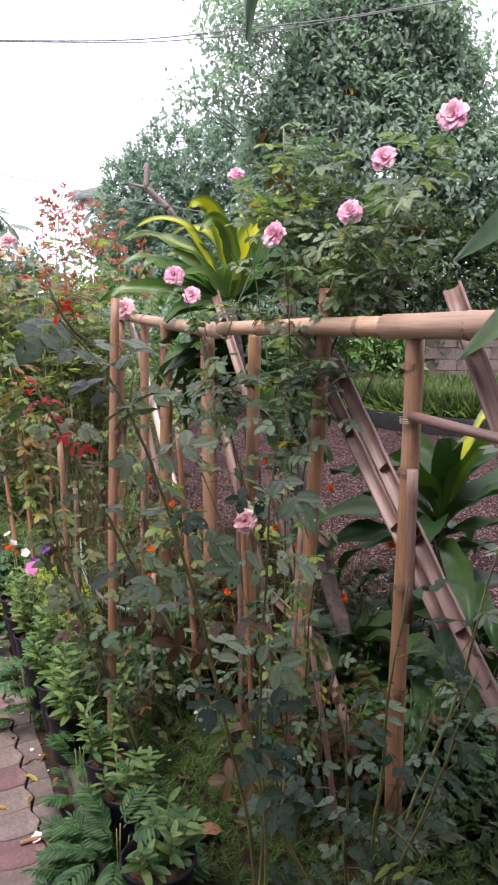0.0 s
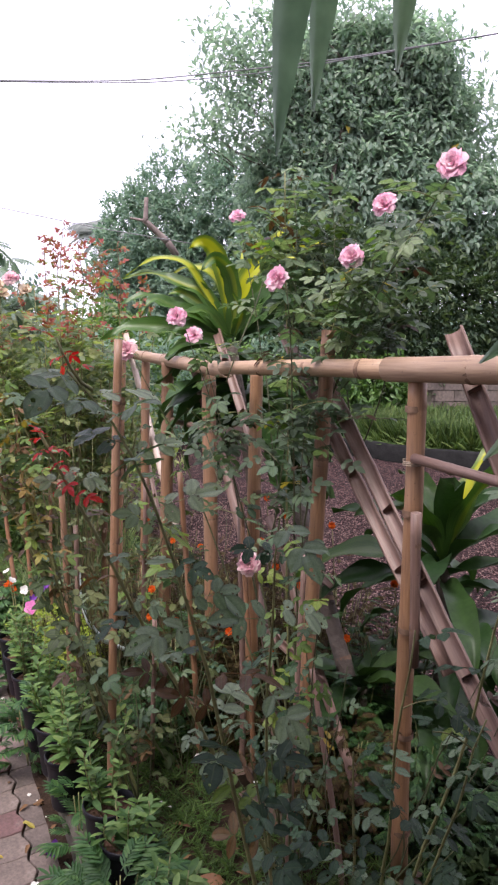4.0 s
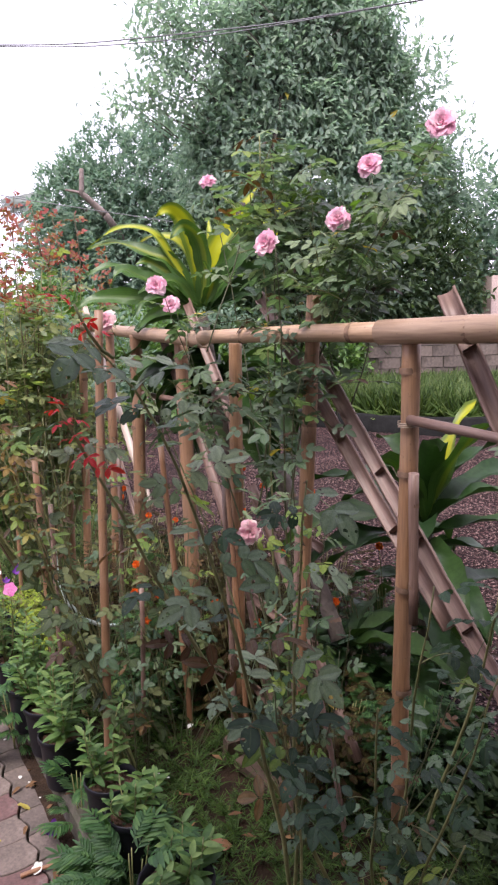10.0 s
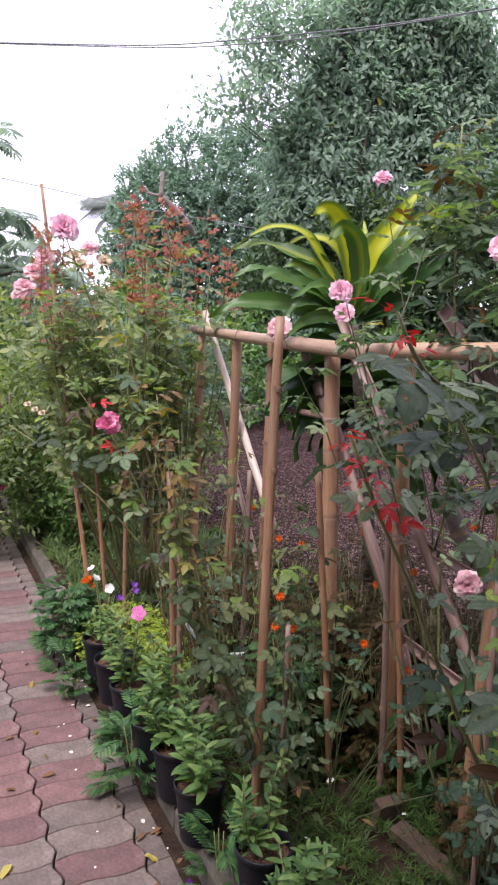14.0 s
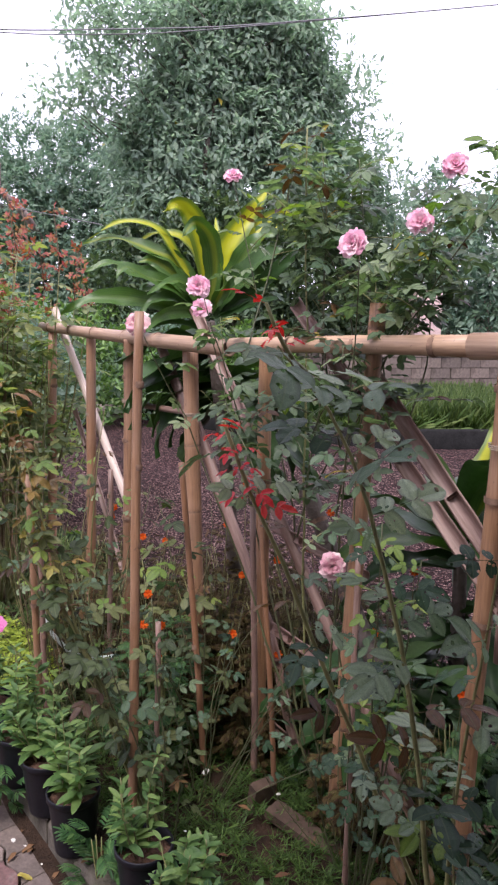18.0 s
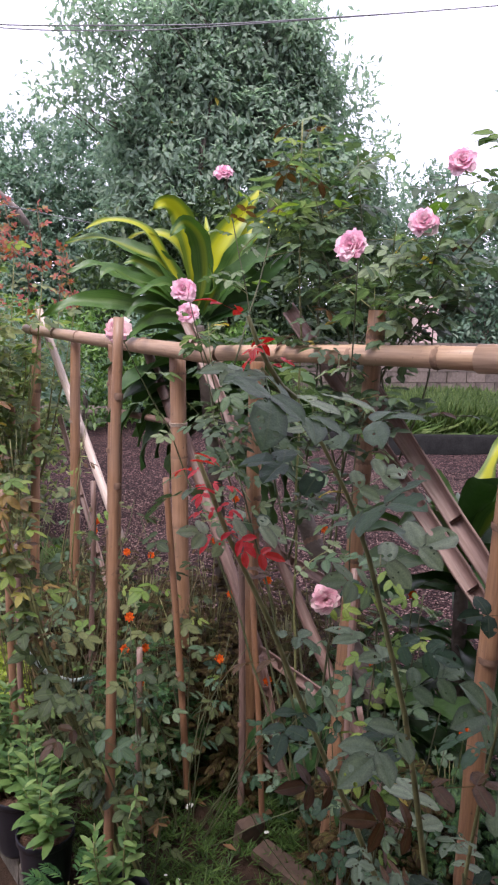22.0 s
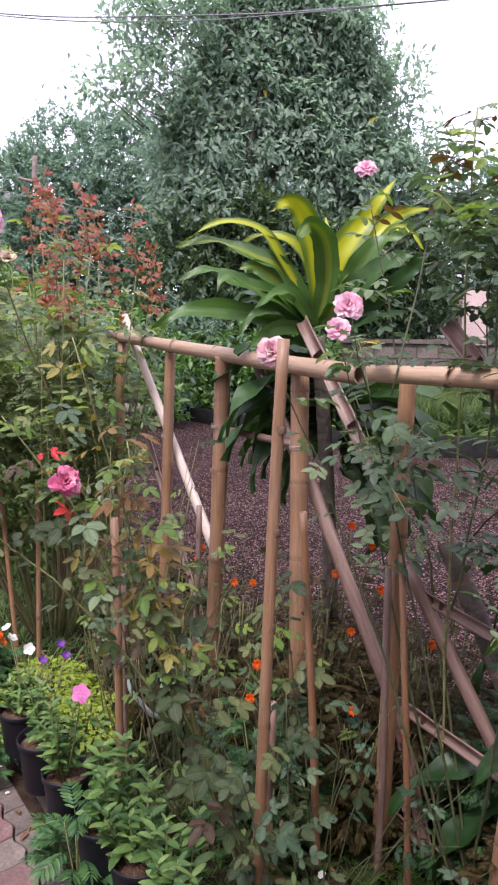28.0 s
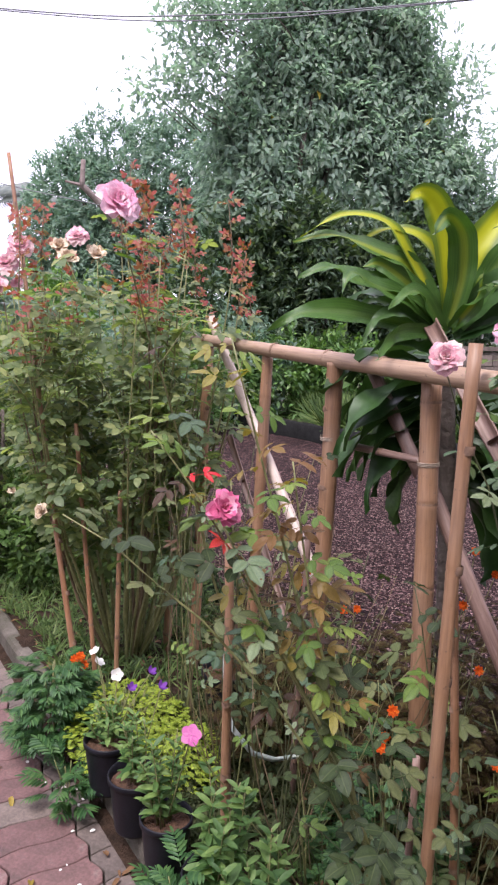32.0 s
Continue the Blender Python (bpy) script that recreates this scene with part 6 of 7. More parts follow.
p5, s5 = potted(-0.615, 2.195, 0.078, "black pot with broad bright green leaves", 5)
herb(p5, s5, 0.20, 9, M_HERB, 0.044, 5, 0.11)
p6, s6 = potted(-0.540, 2.015, 0.07, "black pot with soft green leaves and bare soil", 6)
herb(p6, s6, 0.22, 7, M_HERB, 0.044, 6, 0.10)
p7, s7 = potted(-0.372, 1.778, 0.07, "black pot with slender green seedlings and dry soil", 7)
herb(p7, s7, 0.21, 6, M_HERB, 0.036, 7, 0.08)
p8, s8 = potted(-0.300, 1.640, 0.07, "black pot with bright green leafy seedlings", 8)
herb(p8, s8, 0.13, 8, M_HERB, 0.04, 8, 0.09)
p9, s9 = potted(-0.19, 1.40, 0.085, "black pot with broad-leaved bright green seedlings", 9)
herb(p9, s9, 0.13, 7, M_HERB, 0.046, 9, 0.12)
dl, df = oval_leaf(1, 0.45, 0.5, 0.3, 0.06)
big_dry = new("dry_leaf", raw_mesh("dry_leaf", dl, df, M_CANE, True))
big_dry.matrix_basis = pose(-0.13, 1.62, 0.13, 15, -10, 25) @ Matrix.Scale(0.085, 4)
tagged(big_dry, "large curled dry brown leaf in the bed", "leaf")
bp = thing("grow_pot", "black plastic pot standing among the canes", "pot", (-0.58, 3.33, 0.08))
piece("pot", POT_ME[0.085], bp, "", pose(-0.58, 3.33, 0.075) @ Matrix.Scale(1.15, 4))
piece("soil", soil_mesh(0.085, 9), bp, "", Matrix.Translation((-0.58, 3.33, 0.075 + 0.17)))

# marigolds
mg = thing("marigold_plant", "bushy marigold with feathery leaves and orange blooms", "marigold", (-1.235, 3.27, 0.05), "marigolds")
feathery(mg, (-1.20, 3.26, 0.05), 0.36, 0.105, 300, 0.075, M_MARI, 1)
for p in [(-1.10, 3.20, 0.39), (-1.09, 3.21, 0.355), (-1.12, 3.22, 0.37)]:
    flower(mg, F_ORANGE, p, 0.036, (0.2, -0.6, 0.7), (-1.2, 3.26, 0.2))
for i, (x, y, h, r, n, z) in enumerate([(-0.475, 1.885, 0.25, 0.05, 30, 0.0), (-0.30, 1.505, 0.30, 0.13, 190, 0.0), (-0.775, 2.36, 0.27, 0.07, 50, 0.0), (-1.12, 3.0, 0.18, 0.08, 34, 0.0)] ):
    fr = thing("marigold_plant", "young marigold with feathery green leaves at the kerb", "marigold", (x, y, z), "marigolds")
    feathery(fr, (x, y, z), h, r, n, 0.095, M_MARI, 10 + i, lift=0.35)
lime = thing("golden_groundcover", "mound of lime-yellow fine foliage", "ground cover", (-0.94, 3.18, 0.08))
feathery(lime, (-0.94, 3.18, 0.06), 0.22, 0.20, 1900, 0.022, M_LIME, 30)
lime2 = thing("golden_groundcover", "mound of lime-yellow fine foliage", "ground cover", (-0.78, 2.98, 0.08))
feathery(lime2, (-0.78, 2.98, 0.06), 0.19, 0.16, 1200, 0.022, M_LIME, 31)

# bronze-leaved flowers behind the trellis and stakes
M_BRZ = leaf_material("bronze_foliage", (0.028, 0.017, 0.010), (0.058, 0.038, 0.016), (0.085, 0.080, 0.028), 0.6, 0.14, True, None, 0.1)
for i, (x, y, h, r, n, fl) in enumerate([
        (-0.27, 2.42, 0.45, 0.13, 150, [(-0.318, 2.300, 0.668), (-0.33, 2.33, 0.56), (-0.29, 2.32, 0.46)]),
        (-0.02, 2.80, 0.55, 0.20, 260, [(-0.02, 2.62, 0.78), (0.03, 2.60, 0.60), (-0.12, 2.66, 0.62)]),
        (-0.46, 3.05, 0.5, 0.16, 170, [(-0.40, 2.86, 0.80), (-0.41, 2.86, 0.765), (-0.30, 2.80, 0.70)]),
        (0.20, 2.50, 0.55, 0.20, 260, [(0.10, 2.38, 0.72), (0.18, 2.36, 0.66), (0.05, 2.42, 0.80)]),
        (0.36, 2.20, 0.45, 0.18, 200, [(0.30, 2.05, 0.60)]),
        (-0.22, 3.15, 0.5, 0.2, 220, [(-0.20, 3.0, 0.62)]),
        (0.02, 2.42, 0.42, 0.16, 200, [(-0.06, 2.30, 0.52), (0.08, 2.28, 0.45)]),
        (-0.20, 2.62, 0.40, 0.15, 180, [(-0.26, 2.50, 0.48)]),
        (0.50, 1.92, 0.36, 0.16, 160, [(0.42, 1.76, 0.55)]),
        (0.28, 1.92, 0.36, 0.13, 160, []),
        (0.10, 2.95, 0.60, 0.20, 240, [(0.08, 2.78, 0.88), (0.16, 2.80, 0.80)]),
        (0.34, 2.62, 0.60, 0.22, 260, [(0.30, 2.45, 0.85), (0.24, 2.48, 0.72)]),
        (0.52, 2.30, 0.55, 0.20, 240, [(0.46, 2.14, 0.74)]),
        (-0.40, 3.45, 0.50, 0.18, 180, [])]):
    cz = thing("cosmos_plant", "straggling bronze-green plant with small orange flowers", "flower", (x, y, 0.03), "orange flowers")
    feathery(cz, (x, y, 0.03), h * 1.15, r * 1.3, int(n * 3.2), 0.044, M_BRZ if i % 4 else M_MARI, 50 + i)
    for p in fl:
        flower(cz, F_ORANGE, p, 0.029, (-0.2, -0.8, 0.5), (x, y, 0.3))


# ---- ground covers ----
def in_bed(n, s0, s1, w0, w1):
    s, w = rng.uniform(s0, s1, n), -rng.uniform(w0, w1, n)
    p = KERB_AT[None] + PATH_DIR[None] * s[:, None] + PATH_SIDE[None] * w[:, None]
    return p


def carpet(name, label, cat, pts, z, blades, length, mat, verts=BLADE_V, faces=BLADE_F, lift=0.8):
    """Many small blades in tufts."""
    pts = np.repeat(pts, blades, axis=0)
    n = len(pts)
    pts = pts + np.column_stack([rng.normal(0, 0.006, n), rng.normal(0, 0.006, n), np.full(n, z) + np.repeat(rng.uniform(0, 0.04, n // blades), blades)])
    a = rng.uniform(0, 6.28, n)
    out = np.column_stack([np.cos(a), np.sin(a), rng.uniform(0.0, lift * 2, n)])
    m = frames(pts, out, np.tile([0.05, 0.03, 1.0], (n, 1)), length * rng.uniform(0.5, 1.2, n))
    return tagged(new(name, scatter_mesh(name, verts, faces, m, mat)), label, cat, kind="stuff")


carpet("ground_cover", "fresh green needle-leaved ground cover in the bed", "ground cover", in_bed(2300, -1.2, 0.85, 0.14, 0.85), 0.085, 12, 0.040, M_SEDUM)
carpet("dark_ground_cover", "dark olive creeping ground cover in the bed", "ground cover", in_bed(2600, 0.75, 1.7, 0.12, 0.75), 0.085, 7, 0.028, M_MOSS, LEAF2_V, LEAF2_F, 0.9)
# these two dark carpets stand in for deep shade between the plants
carpet("bed_greenery", "mixed low greenery at the back of the bed", "ground cover", in_bed(1500, -1.2, 3.2, 0.7, 1.3), 0.06, 6, 0.06, M_SHADE_GREEN, LEAF2_V, LEAF2_F, 0.9)
carpet("shade_greenery", "dark low greenery under the roses", "ground cover", in_bed(900, -1.6, 0.6, 0.8, 1.25), 0.09, 6, 0.06, M_SHADE_GREEN, LEAF2_V, LEAF2_F, 0.9)
carpet("bed_grass", "thin grass under the old rose bush", "grass", in_bed(1500, 1.7, 4.6, 0.1, 1.1), 0.08, 6, 0.09, M_GRASS, BLADE_V, BLADE_F, 1.2)
carpet("leaf_litter", "brown fallen leaves on the bed", "leaf litter", in_bed(500, -1.2, 3.0, 0.05, 1.2), 0.09, 1, 0.05, M_LITTER, LEAF2_V, LEAF2_F, 0.1)
gx = rng.uniform(1.5, 6.5, 4600)
gy = np.interp(gx, [e[0] for e in EDGE], [e[1] for e in EDGE]) + 0.45
gp = np.column_stack([gx, gy + (12.5 - gy) * rng.uniform(0, 1, 4600) ** 1.3, np.full(4600, 0.12)])
carpet("tall_grass", "tall pale green grass in front of the block wall", "grass", gp, 0.02, 8, 0.42, M_GRASS, BLADE_V, BLADE_F, 2.5)

# loose bits
for i, (x, y, z, me, sz, lab) in enumerate([(-0.562, 1.897, 0.012, F_PURPLE, 0.05, "fallen purple petunia flower")]):
    fb = thing("fallen_flower", lab, "flower", (x, y, 0.0))
    flower(fb, me, (x, y, z + 0.008), sz, (0.2, -0.5, 0.8))
lv, lf = oval_leaf(1, 0.4, 0.3, 0.2, 0.05)
FALLEN = raw_mesh("fallen_leaf", lv, lf, M_YELLOW, True)
for i in range(16):
    p = on_path(rng.uniform(-0.6, 2.8), rng.uniform(0.02, 0.75), 0.008)
    ob = new("fallen_leaf", FALLEN)
    ob.matrix_basis = pose(*p, rng.uniform(-6, 6), rng.uniform(-3, 5), rng.uniform(0, 360)) @ Matrix.Scale(rng.uniform(0.03, 0.06), 4)
    tagged(ob, "fallen yellowed leaf on the paving", "leaf", "fallen leaves")
wf = thing("fallen_flower", "wilted white petunia flower lying on the paving", "flower", (-0.577, 1.764, 0.0))
flower(wf, F_WHITE, (-0.577, 1.764, 0.010), 0.036, (-0.3, -0.4, 0.8))
v, f = tube(bezier((-0.618, 1.744, 0.008), (-0.565, 1.768, 0.011), (-0.518, 1.777, 0.008), 8), np.linspace(0.0065, 0.0055, 8), 7)
tagged(new("fallen_stick", raw_mesh("fallen_stick", v, f, M_CANE, True)), "short dry brown stick on the paving", "stick")
BROWN = raw_mesh("dry_leaf", lv, lf, M_LITTER, True)
for i in range(42):
    p = on_path(rng.uniform(-0.4, 2.6), rng.uniform(-0.03, 0.05) if i % 3 else rng.uniform(0.05, 0.7), 0.007)
    ob = new("dry_leaf", BROWN)
    ob.matrix_basis = pose(*p, rng.uniform(-10, 10), rng.uniform(-5, 8), rng.uniform(0, 360)) @ Matrix.Scale(rng.uniform(0.02, 0.045), 4)
    tagged(ob, "dry brown leaf lying along the kerb", "leaf", "dry leaves")
CHIP = raw_mesh("petal_chip", [(0, 0, 0), (0.2, 0.28, 0.08), (0.62, 0.36, 0.12), (0.95, 0.12, 0.03), (0.86, -0.2, 0.02), (0.45, -0.33, 0.10), (0.12, -0.2, 0.06), (0.5, 0.02, 0.15)], [(k, 7, (k + 1) % 7) for k in range(7)], M_SHELL, True)
for i in range(26):
    p = on_path(rng.uniform(0.4, 2.0), rng.uniform(0.0, 0.25) * rng.uniform(0.2, 1), 0.002)
    ob = new("fallen_petal", CHIP)
    ob.matrix_basis = pose(*p, 0, 0, rng.uniform(0, 360)) @ Matrix.Scale(rng.uniform(0.008, 0.02), 4)
    tagged(ob, "small white fallen petal on the paving", "petal", "fallen petals")
for x, y, s in [(-0.20, 2.31, 0.026), (-0.15, 2.21, 0.030), (-0.25, 1.95, 0.012), (-0.22, 1.93, 0.012), (0.02, 2.05, 0.016)]:
    ob = new("white_chip", CHIP)
    ob.matrix_basis = pose(x, y, 0.135, 4, 6, x * 900) @ Matrix.Scale(s, 4)
    tagged(ob, "white shell-like chip lying on the ground cover", "chip", "white chips")
bm = bmesh.new()
bmesh.ops.create_cube(bm, size=1, matrix=Matrix.Translation((0.10, 1.88, 0.100)) @ Matrix.Rotation(radians(-52), 4, "Z") @ Matrix.Rotation(radians(8), 4, "Y") @ Matrix.Diagonal((0.34, 0.06, 0.025, 1)))
bmesh.ops.bevel(bm, geom=bm.edges[:], offset=0.004, segments=1)
pl = bpy.data.meshes.new("plank")
bm.to_mesh(pl)
bm.free()
pl.materials.append(M_OLDWOOD)
tagged(new("plank", pl), "short weathered plank lying in the bed", "plank")
bm = bmesh.new()
bmesh.ops.create_cube(bm, size=1, matrix=Matrix.Translation((-0.02, 2.07, 0.115)) @ Matrix.Rotation(radians(20), 4, "Z") @ Matrix.Rotation(radians(12), 4, "X") @ Matrix.Diagonal((0.07, 0.035, 0.11, 1)))
bmesh.ops.bevel(bm, geom=bm.edges[:], offset=0.005, segments=2)
br = bpy.data.meshes.new("brick_piece")
bm.to_mesh(br)
bm.free()
br.materials.append(M_OLDWOOD)
tagged(new("brick_piece", br), "brown broken brick set upright at a post foot", "brick")
strip_pts = [(-0.66, 2.72, 0.62), (-0.655, 2.71, 0.48), (-0.63, 2.70, 0.40), (-0.57, 2.72, 0.31), (-0.50, 2.76, 0.26), (-0.42, 2.78, 0.255)]
vs, fs = [], []
for i, p in enumerate(strip_pts):
    for k in (-1, 1):
        vs.append((p[0] + 0.004 * k, p[1], p[2] + 0.007 * k))
        vs.append((p[0] + 0.004 * k, p[1] + 0.003, p[2] + 0.007 * k))
for i in range(len(strip_pts) - 1):
    o = i * 4
    fs += [(o, o + 2, o + 6, o + 4), (o + 1, o + 5, o + 7, o + 3), (o, o + 4, o + 5, o + 1), (o + 2, o + 3, o + 7, o + 6)]
tagged(new("plastic_strip", raw_mesh("plastic_strip", vs, fs, M_STRIP, True)), "twisted pale green plastic strip tied round the rose canes", "strip")

# ---- trees and background ----
def limb(parent, a, b, r0, r1, mat, name="limb", n=8, bow=0.15):
    a, b = V3(*a), V3(*b)
    mid = (a + b) / 2 + rng.normal(0, 1, 3) * np.linalg.norm(b - a) * bow
    v, f = tube(bezier(a, mid, b, n), np.linspace(r0, r1, n), 7)
    return piece(name, raw_mesh(name, v, f, mat, True), parent)


def lump_points(lumps, n, shell=0.35):
    """Points in a crown made of ellipsoids, most of them near the outside, with gaps."""
    vol = np.array([l[3] * l[4] * l[5] for l in lumps]) ** 0.7
    pick = rng.choice(len(lumps), n, p=vol / vol.sum())
    L = np.array(lumps)[pick]
    d = unit(rng.normal(0, 1, (n, 3)))
    r = rng.uniform(shell, 1.0, n) ** 0.6
    r *= 1 + 0.30 * np.array([noise.noise(Vector(v * 3.1) + Vector((float(k), 0, 0))) for v, k in zip(d, pick)])
    return L[:, :3] + d * r[:, None] * L[:, 3:6], d


def crown(name, lumps, sprigs, per, length, reach, mat, verts, faces, parent, droop=0.35, shell=0.35, face=0.3):
    p, d = lump_points(lumps, sprigs, shell)
    n = sprigs * per
    t = np.tile(np.linspace(0.0, 1.0, per), sprigs)
    P, D = np.repeat(p, per, axis=0), np.repeat(d, per, axis=0)
    D = unit(D + np.array([0, 0, 0.3]) + rng.normal(0, 0.25, (n, 3)))
    pos = P + D * (t * reach)[:, None] + rng.normal(0, reach * 0.18, (n, 3))
    out = unit(D * 0.5 + rng.normal(0, 0.75, (n, 3)) - np.array([0, 0, droop]))
    up = unit(np.array([0, 0, 1.0]) + rng.normal(0, 0.45, (n, 3)) + D * face)
    m = frames(pos, out, up, length * rng.uniform(0.65, 1.25, n))
    piece(name, scatter_mesh(name, verts, faces, m, mat), parent)
    return p


tree = thing("tree", "large bushy evergreen tree with airy shoots against the sky", "tree", (2.0, 14.0, 0.0), "trees")
TL = [(2.3, 14.2, 4.2, 2.2, 0.9, 1.9), (2.4, 14.4, 6.0, 1.5, 0.7, 1.5), (1.5, 14.0, 5.6, 0.9, 0.6, 1.2), (3.5, 14.2, 5.4, 0.95, 0.6, 1.3), (0.85, 13.8, 4.6, 0.75, 0.6, 0.9),
      (0.9, 13.7, 3.6, 0.9, 0.6, 0.9), (4.1, 13.9, 4.0, 0.95, 0.6, 1.0), (2.9, 14.2, 6.8, 1.0, 0.6, 0.8), (1.7, 14.2, 6.7, 0.8, 0.6, 0.8)]
crown("crown", TL, 6800, 11, 0.165, 0.24, M_TREE, LANCE_V, LEAF2_F, tree, 0.75, 0.5, 1.6)
SPR = [(-0.1, 13.3, 5.5, 0.7, 0.5, 0.5), (-0.9, 13.2, 5.35, 0.5, 0.4, 0.16), (-0.2, 13.3, 6.25, 0.5, 0.5, 0.3), (-0.4, 13.3, 6.8, 0.45, 0.4, 0.25), (0.5, 13.4, 6.6, 0.55, 0.5, 0.5), (0.8, 13.6, 7.3, 0.6, 0.5, 0.35),
       (2.2, 13.8, 7.5, 0.7, 0.5, 0.35), (3.4, 13.8, 7.0, 0.6, 0.5, 0.35), (4.4, 13.8, 6.0, 0.3, 0.4, 0.6), (4.9, 13.8, 4.7, 0.3, 0.4, 0.5), (5.2, 13.6, 3.9, 0.3, 0.4, 0.4)]
sp = crown("shoot", SPR, 700, 9, 0.15, 0.40, M_TREE, LANCE_V, LEAF2_F, tree, 0.2, 0.1, 0.8)
limb(tree, (2.0, 14.0, -0.05), (2.0, 14.1, 2.6), 0.16, 0.12, M_BARK, "trunk")
for e in [(1.1, 13.9, 5.2), (1.2, 14.0, 6.6), (2.4, 14.2, 7.2), (3.3, 14.0, 6.4), (4.2, 13.9, 4.6), (0.4, 13.6, 3.4)]:
    limb(tree, (2.0, 14.1, 1.6 + rng.uniform(0, 1)), e, 0.08, 0.015, M_BARK)
for i in range(0, len(sp), 11):
    limb(tree, (sp[i][0] + 0.75 * np.sign(2.0 - sp[i][0]), sp[i][1] + 0.4, sp[i][2] - 0.45), sp[i], 0.013, 0.004, M_BARK, "twig", 5)
crown("yellowing_foliage", TL[:5], 90, 1, 0.2, 0.5, M_YELLOW, LANCE_V, LEAF2_F, tree, 0.5, 0.9)

mango = thing("tree", "broad dark mango tree with a dense rounded crown", "tree", (-1.0, 23.0, 0.0), "trees")
ML = [(-1.6, 23, 4.8, 2.4, 1.8, 2.5), (-3.2, 22.5, 4.2, 1.5, 1.4, 2.1), (0.6, 23, 5.2, 2.6, 1.8, 2.4), (-0.4, 22.2, 3.0, 3.4, 1.5, 2.4), (-2.6, 21.8, 2.6, 1.8, 1.2, 2.0), (3.5, 23, 4.6, 2.5, 1.8, 2.4)]
crown("crown", ML, 10500, 10, 0.17, 0.16, M_TREE2, LANCE_V, LEAF2_F, mango, 0.15, 0.8, 1.6)
limb(mango, (-1.0, 23, -0.05), (-1.0, 23, 3.4), 0.2, 0.14, M_BARK, "trunk")
for e in [(-3.0, 22.6, 5.0), (-1.4, 23, 6.3), (1.4, 23, 6.2)]:
    limb(mango, (-1.0, 23, 2.4), e, 0.1, 0.03, M_BARK)

limb(mango, (-1.6, 22.0, 3.4), (-2.25, 20.7, 4.6), 0.12, 0.10, M_DEAD, "dead_limb", 8, 0.04)
limb(mango, (-2.25, 20.7, 4.6), (-2.85, 20.5, 5.15), 0.10, 0.08, M_DEAD, "dead_limb", 8, 0.03)
limb(mango, (-2.82, 20.5, 5.08), (-2.78, 20.5, 5.75), 0.075, 0.06, M_DEAD, "stub", 6, 0.02)
limb(mango, (-2.82, 20.5, 5.12), (-3.25, 20.5, 5.2), 0.045, 0.03, M_DEAD, "stub", 6, 0.02)

palm = thing("palm_tree", "coconut palm with long drooping fronds", "palm tree", (-4.7, 25.0, 0.0), "trees")
limb(palm, (-4.7, 25, -0.05), (-4.35, 25, 5.15), 0.17, 0.12, M_BARK, "trunk", 10, 0.02)
PALM_TOP = V3(-4.35, 25, 5.15)
for i in range(20):
    a = i * 2.4
    d = V3(math.cos(a), 0.6 * math.sin(a), 0)
    lift = rng.uniform(-0.9, 1.5)
    tip = PALM_TOP + d * rng.uniform(1.5, 2.1) + V3(0, 0, lift)
    pts = bezier(PALM_TOP, PALM_TOP + d * 0.9 + V3(0, 0, 0.8 + 0.4 * lift), tip, 26)
    m = []
    for k in range(2, 26):
        g = pts[k] - pts[k - 1]
        for side in (1, -1):
            s = unit(np.cross(g, V3(0, 0, 1))) * side
            m.append(frames([pts[k]], [s + unit(g) * 0.7 + V3(0, 0, -0.5)], [(0, 0, 1)], 0.90 * math.sin(math.pi * (0.15 + 0.8 * k / 26)))[0])
    fr = piece("frond", scatter_mesh("frond", [(0, 0.022, 0), (0, -0.022, 0), (0.5, 0, 0.03), (1, 0, -0.06)], BLADE_F, m, M_PALM), palm)
    v, f = tube(pts, np.linspace(0.03, 0.008, 26), 5)
    rb = piece("midrib", raw_mesh("midrib", v, f, M_PALM, True), palm)

# leaf green lightened so that the tree looks veiled by haze
M_HAZETREE = leaf_material("haze_tree_leaf", (0.20, 0.27, 0.235), (0.26, 0.335, 0.29), (0.33, 0.41, 0.34), 0.4, 0.45, True, None, 0.5, 0.0, (1.1, 1.2, 0.95))
lt = thing("tree", "open-crowned tree with drooping whorls of leaves", "tree", (-4.35, 9.4, 0.0), "trees")
limb(lt, (-4.35, 9.4, -0.05), (-4.25, 9.3, 3.6), 0.10, 0.05, M_BARK, "trunk", 8, 0.02)
wh = []
for i in range(26):
    z = rng.uniform(1.4, 3.75)
    a = rng.uniform(0, 6.28)
    reach = 0.35 + (3.9 - z) * 0.62 * rng.uniform(0.5, 1.0)
    c = V3(-4.25 + reach * math.cos(a), 9.3 + reach * math.sin(a), z + 0.1)
    limb(lt, (-4.25, 9.3, z - 0.2), c, 0.03, 0.012, M_BARK, "limb", 6, 0.06)
    for j in range(4):
        cc = c + rng.normal(0, 0.22, 3) * V3(1, 1, 0.35)
        for k in range(4):
            b = k * 2.4 + j
            wh.append(frames([cc], [[math.cos(b), math.sin(b), rng.uniform(-0.6, 0.3)]], [(0.05, 0, 1)], rng.uniform(0.28, 0.48))[0])
piece("crown", scatter_mesh("crown", PIN_V, PIN_F, wh, M_HAZETREE), lt)


def shrub(label, base, lumps, sprigs, per, size, reach, mat, verts=LEAF2_V, group="shrubs", shell=0.4):
    root = thing("shrub", label, "shrub", base, group)
    crown("foliage", lumps, sprigs, per, size, reach, mat, verts, LEAF2_F, root, 0.2, shell)
    for i in range(4):
        l = lumps[i % len(lumps)]
        limb(root, (base[0] + rng.uniform(-0.1, 0.1), base[1], -0.03), (l[0], l[1], l[2]), 0.02, 0.008, M_BARK, "stem", 6, 0.08)
    return root


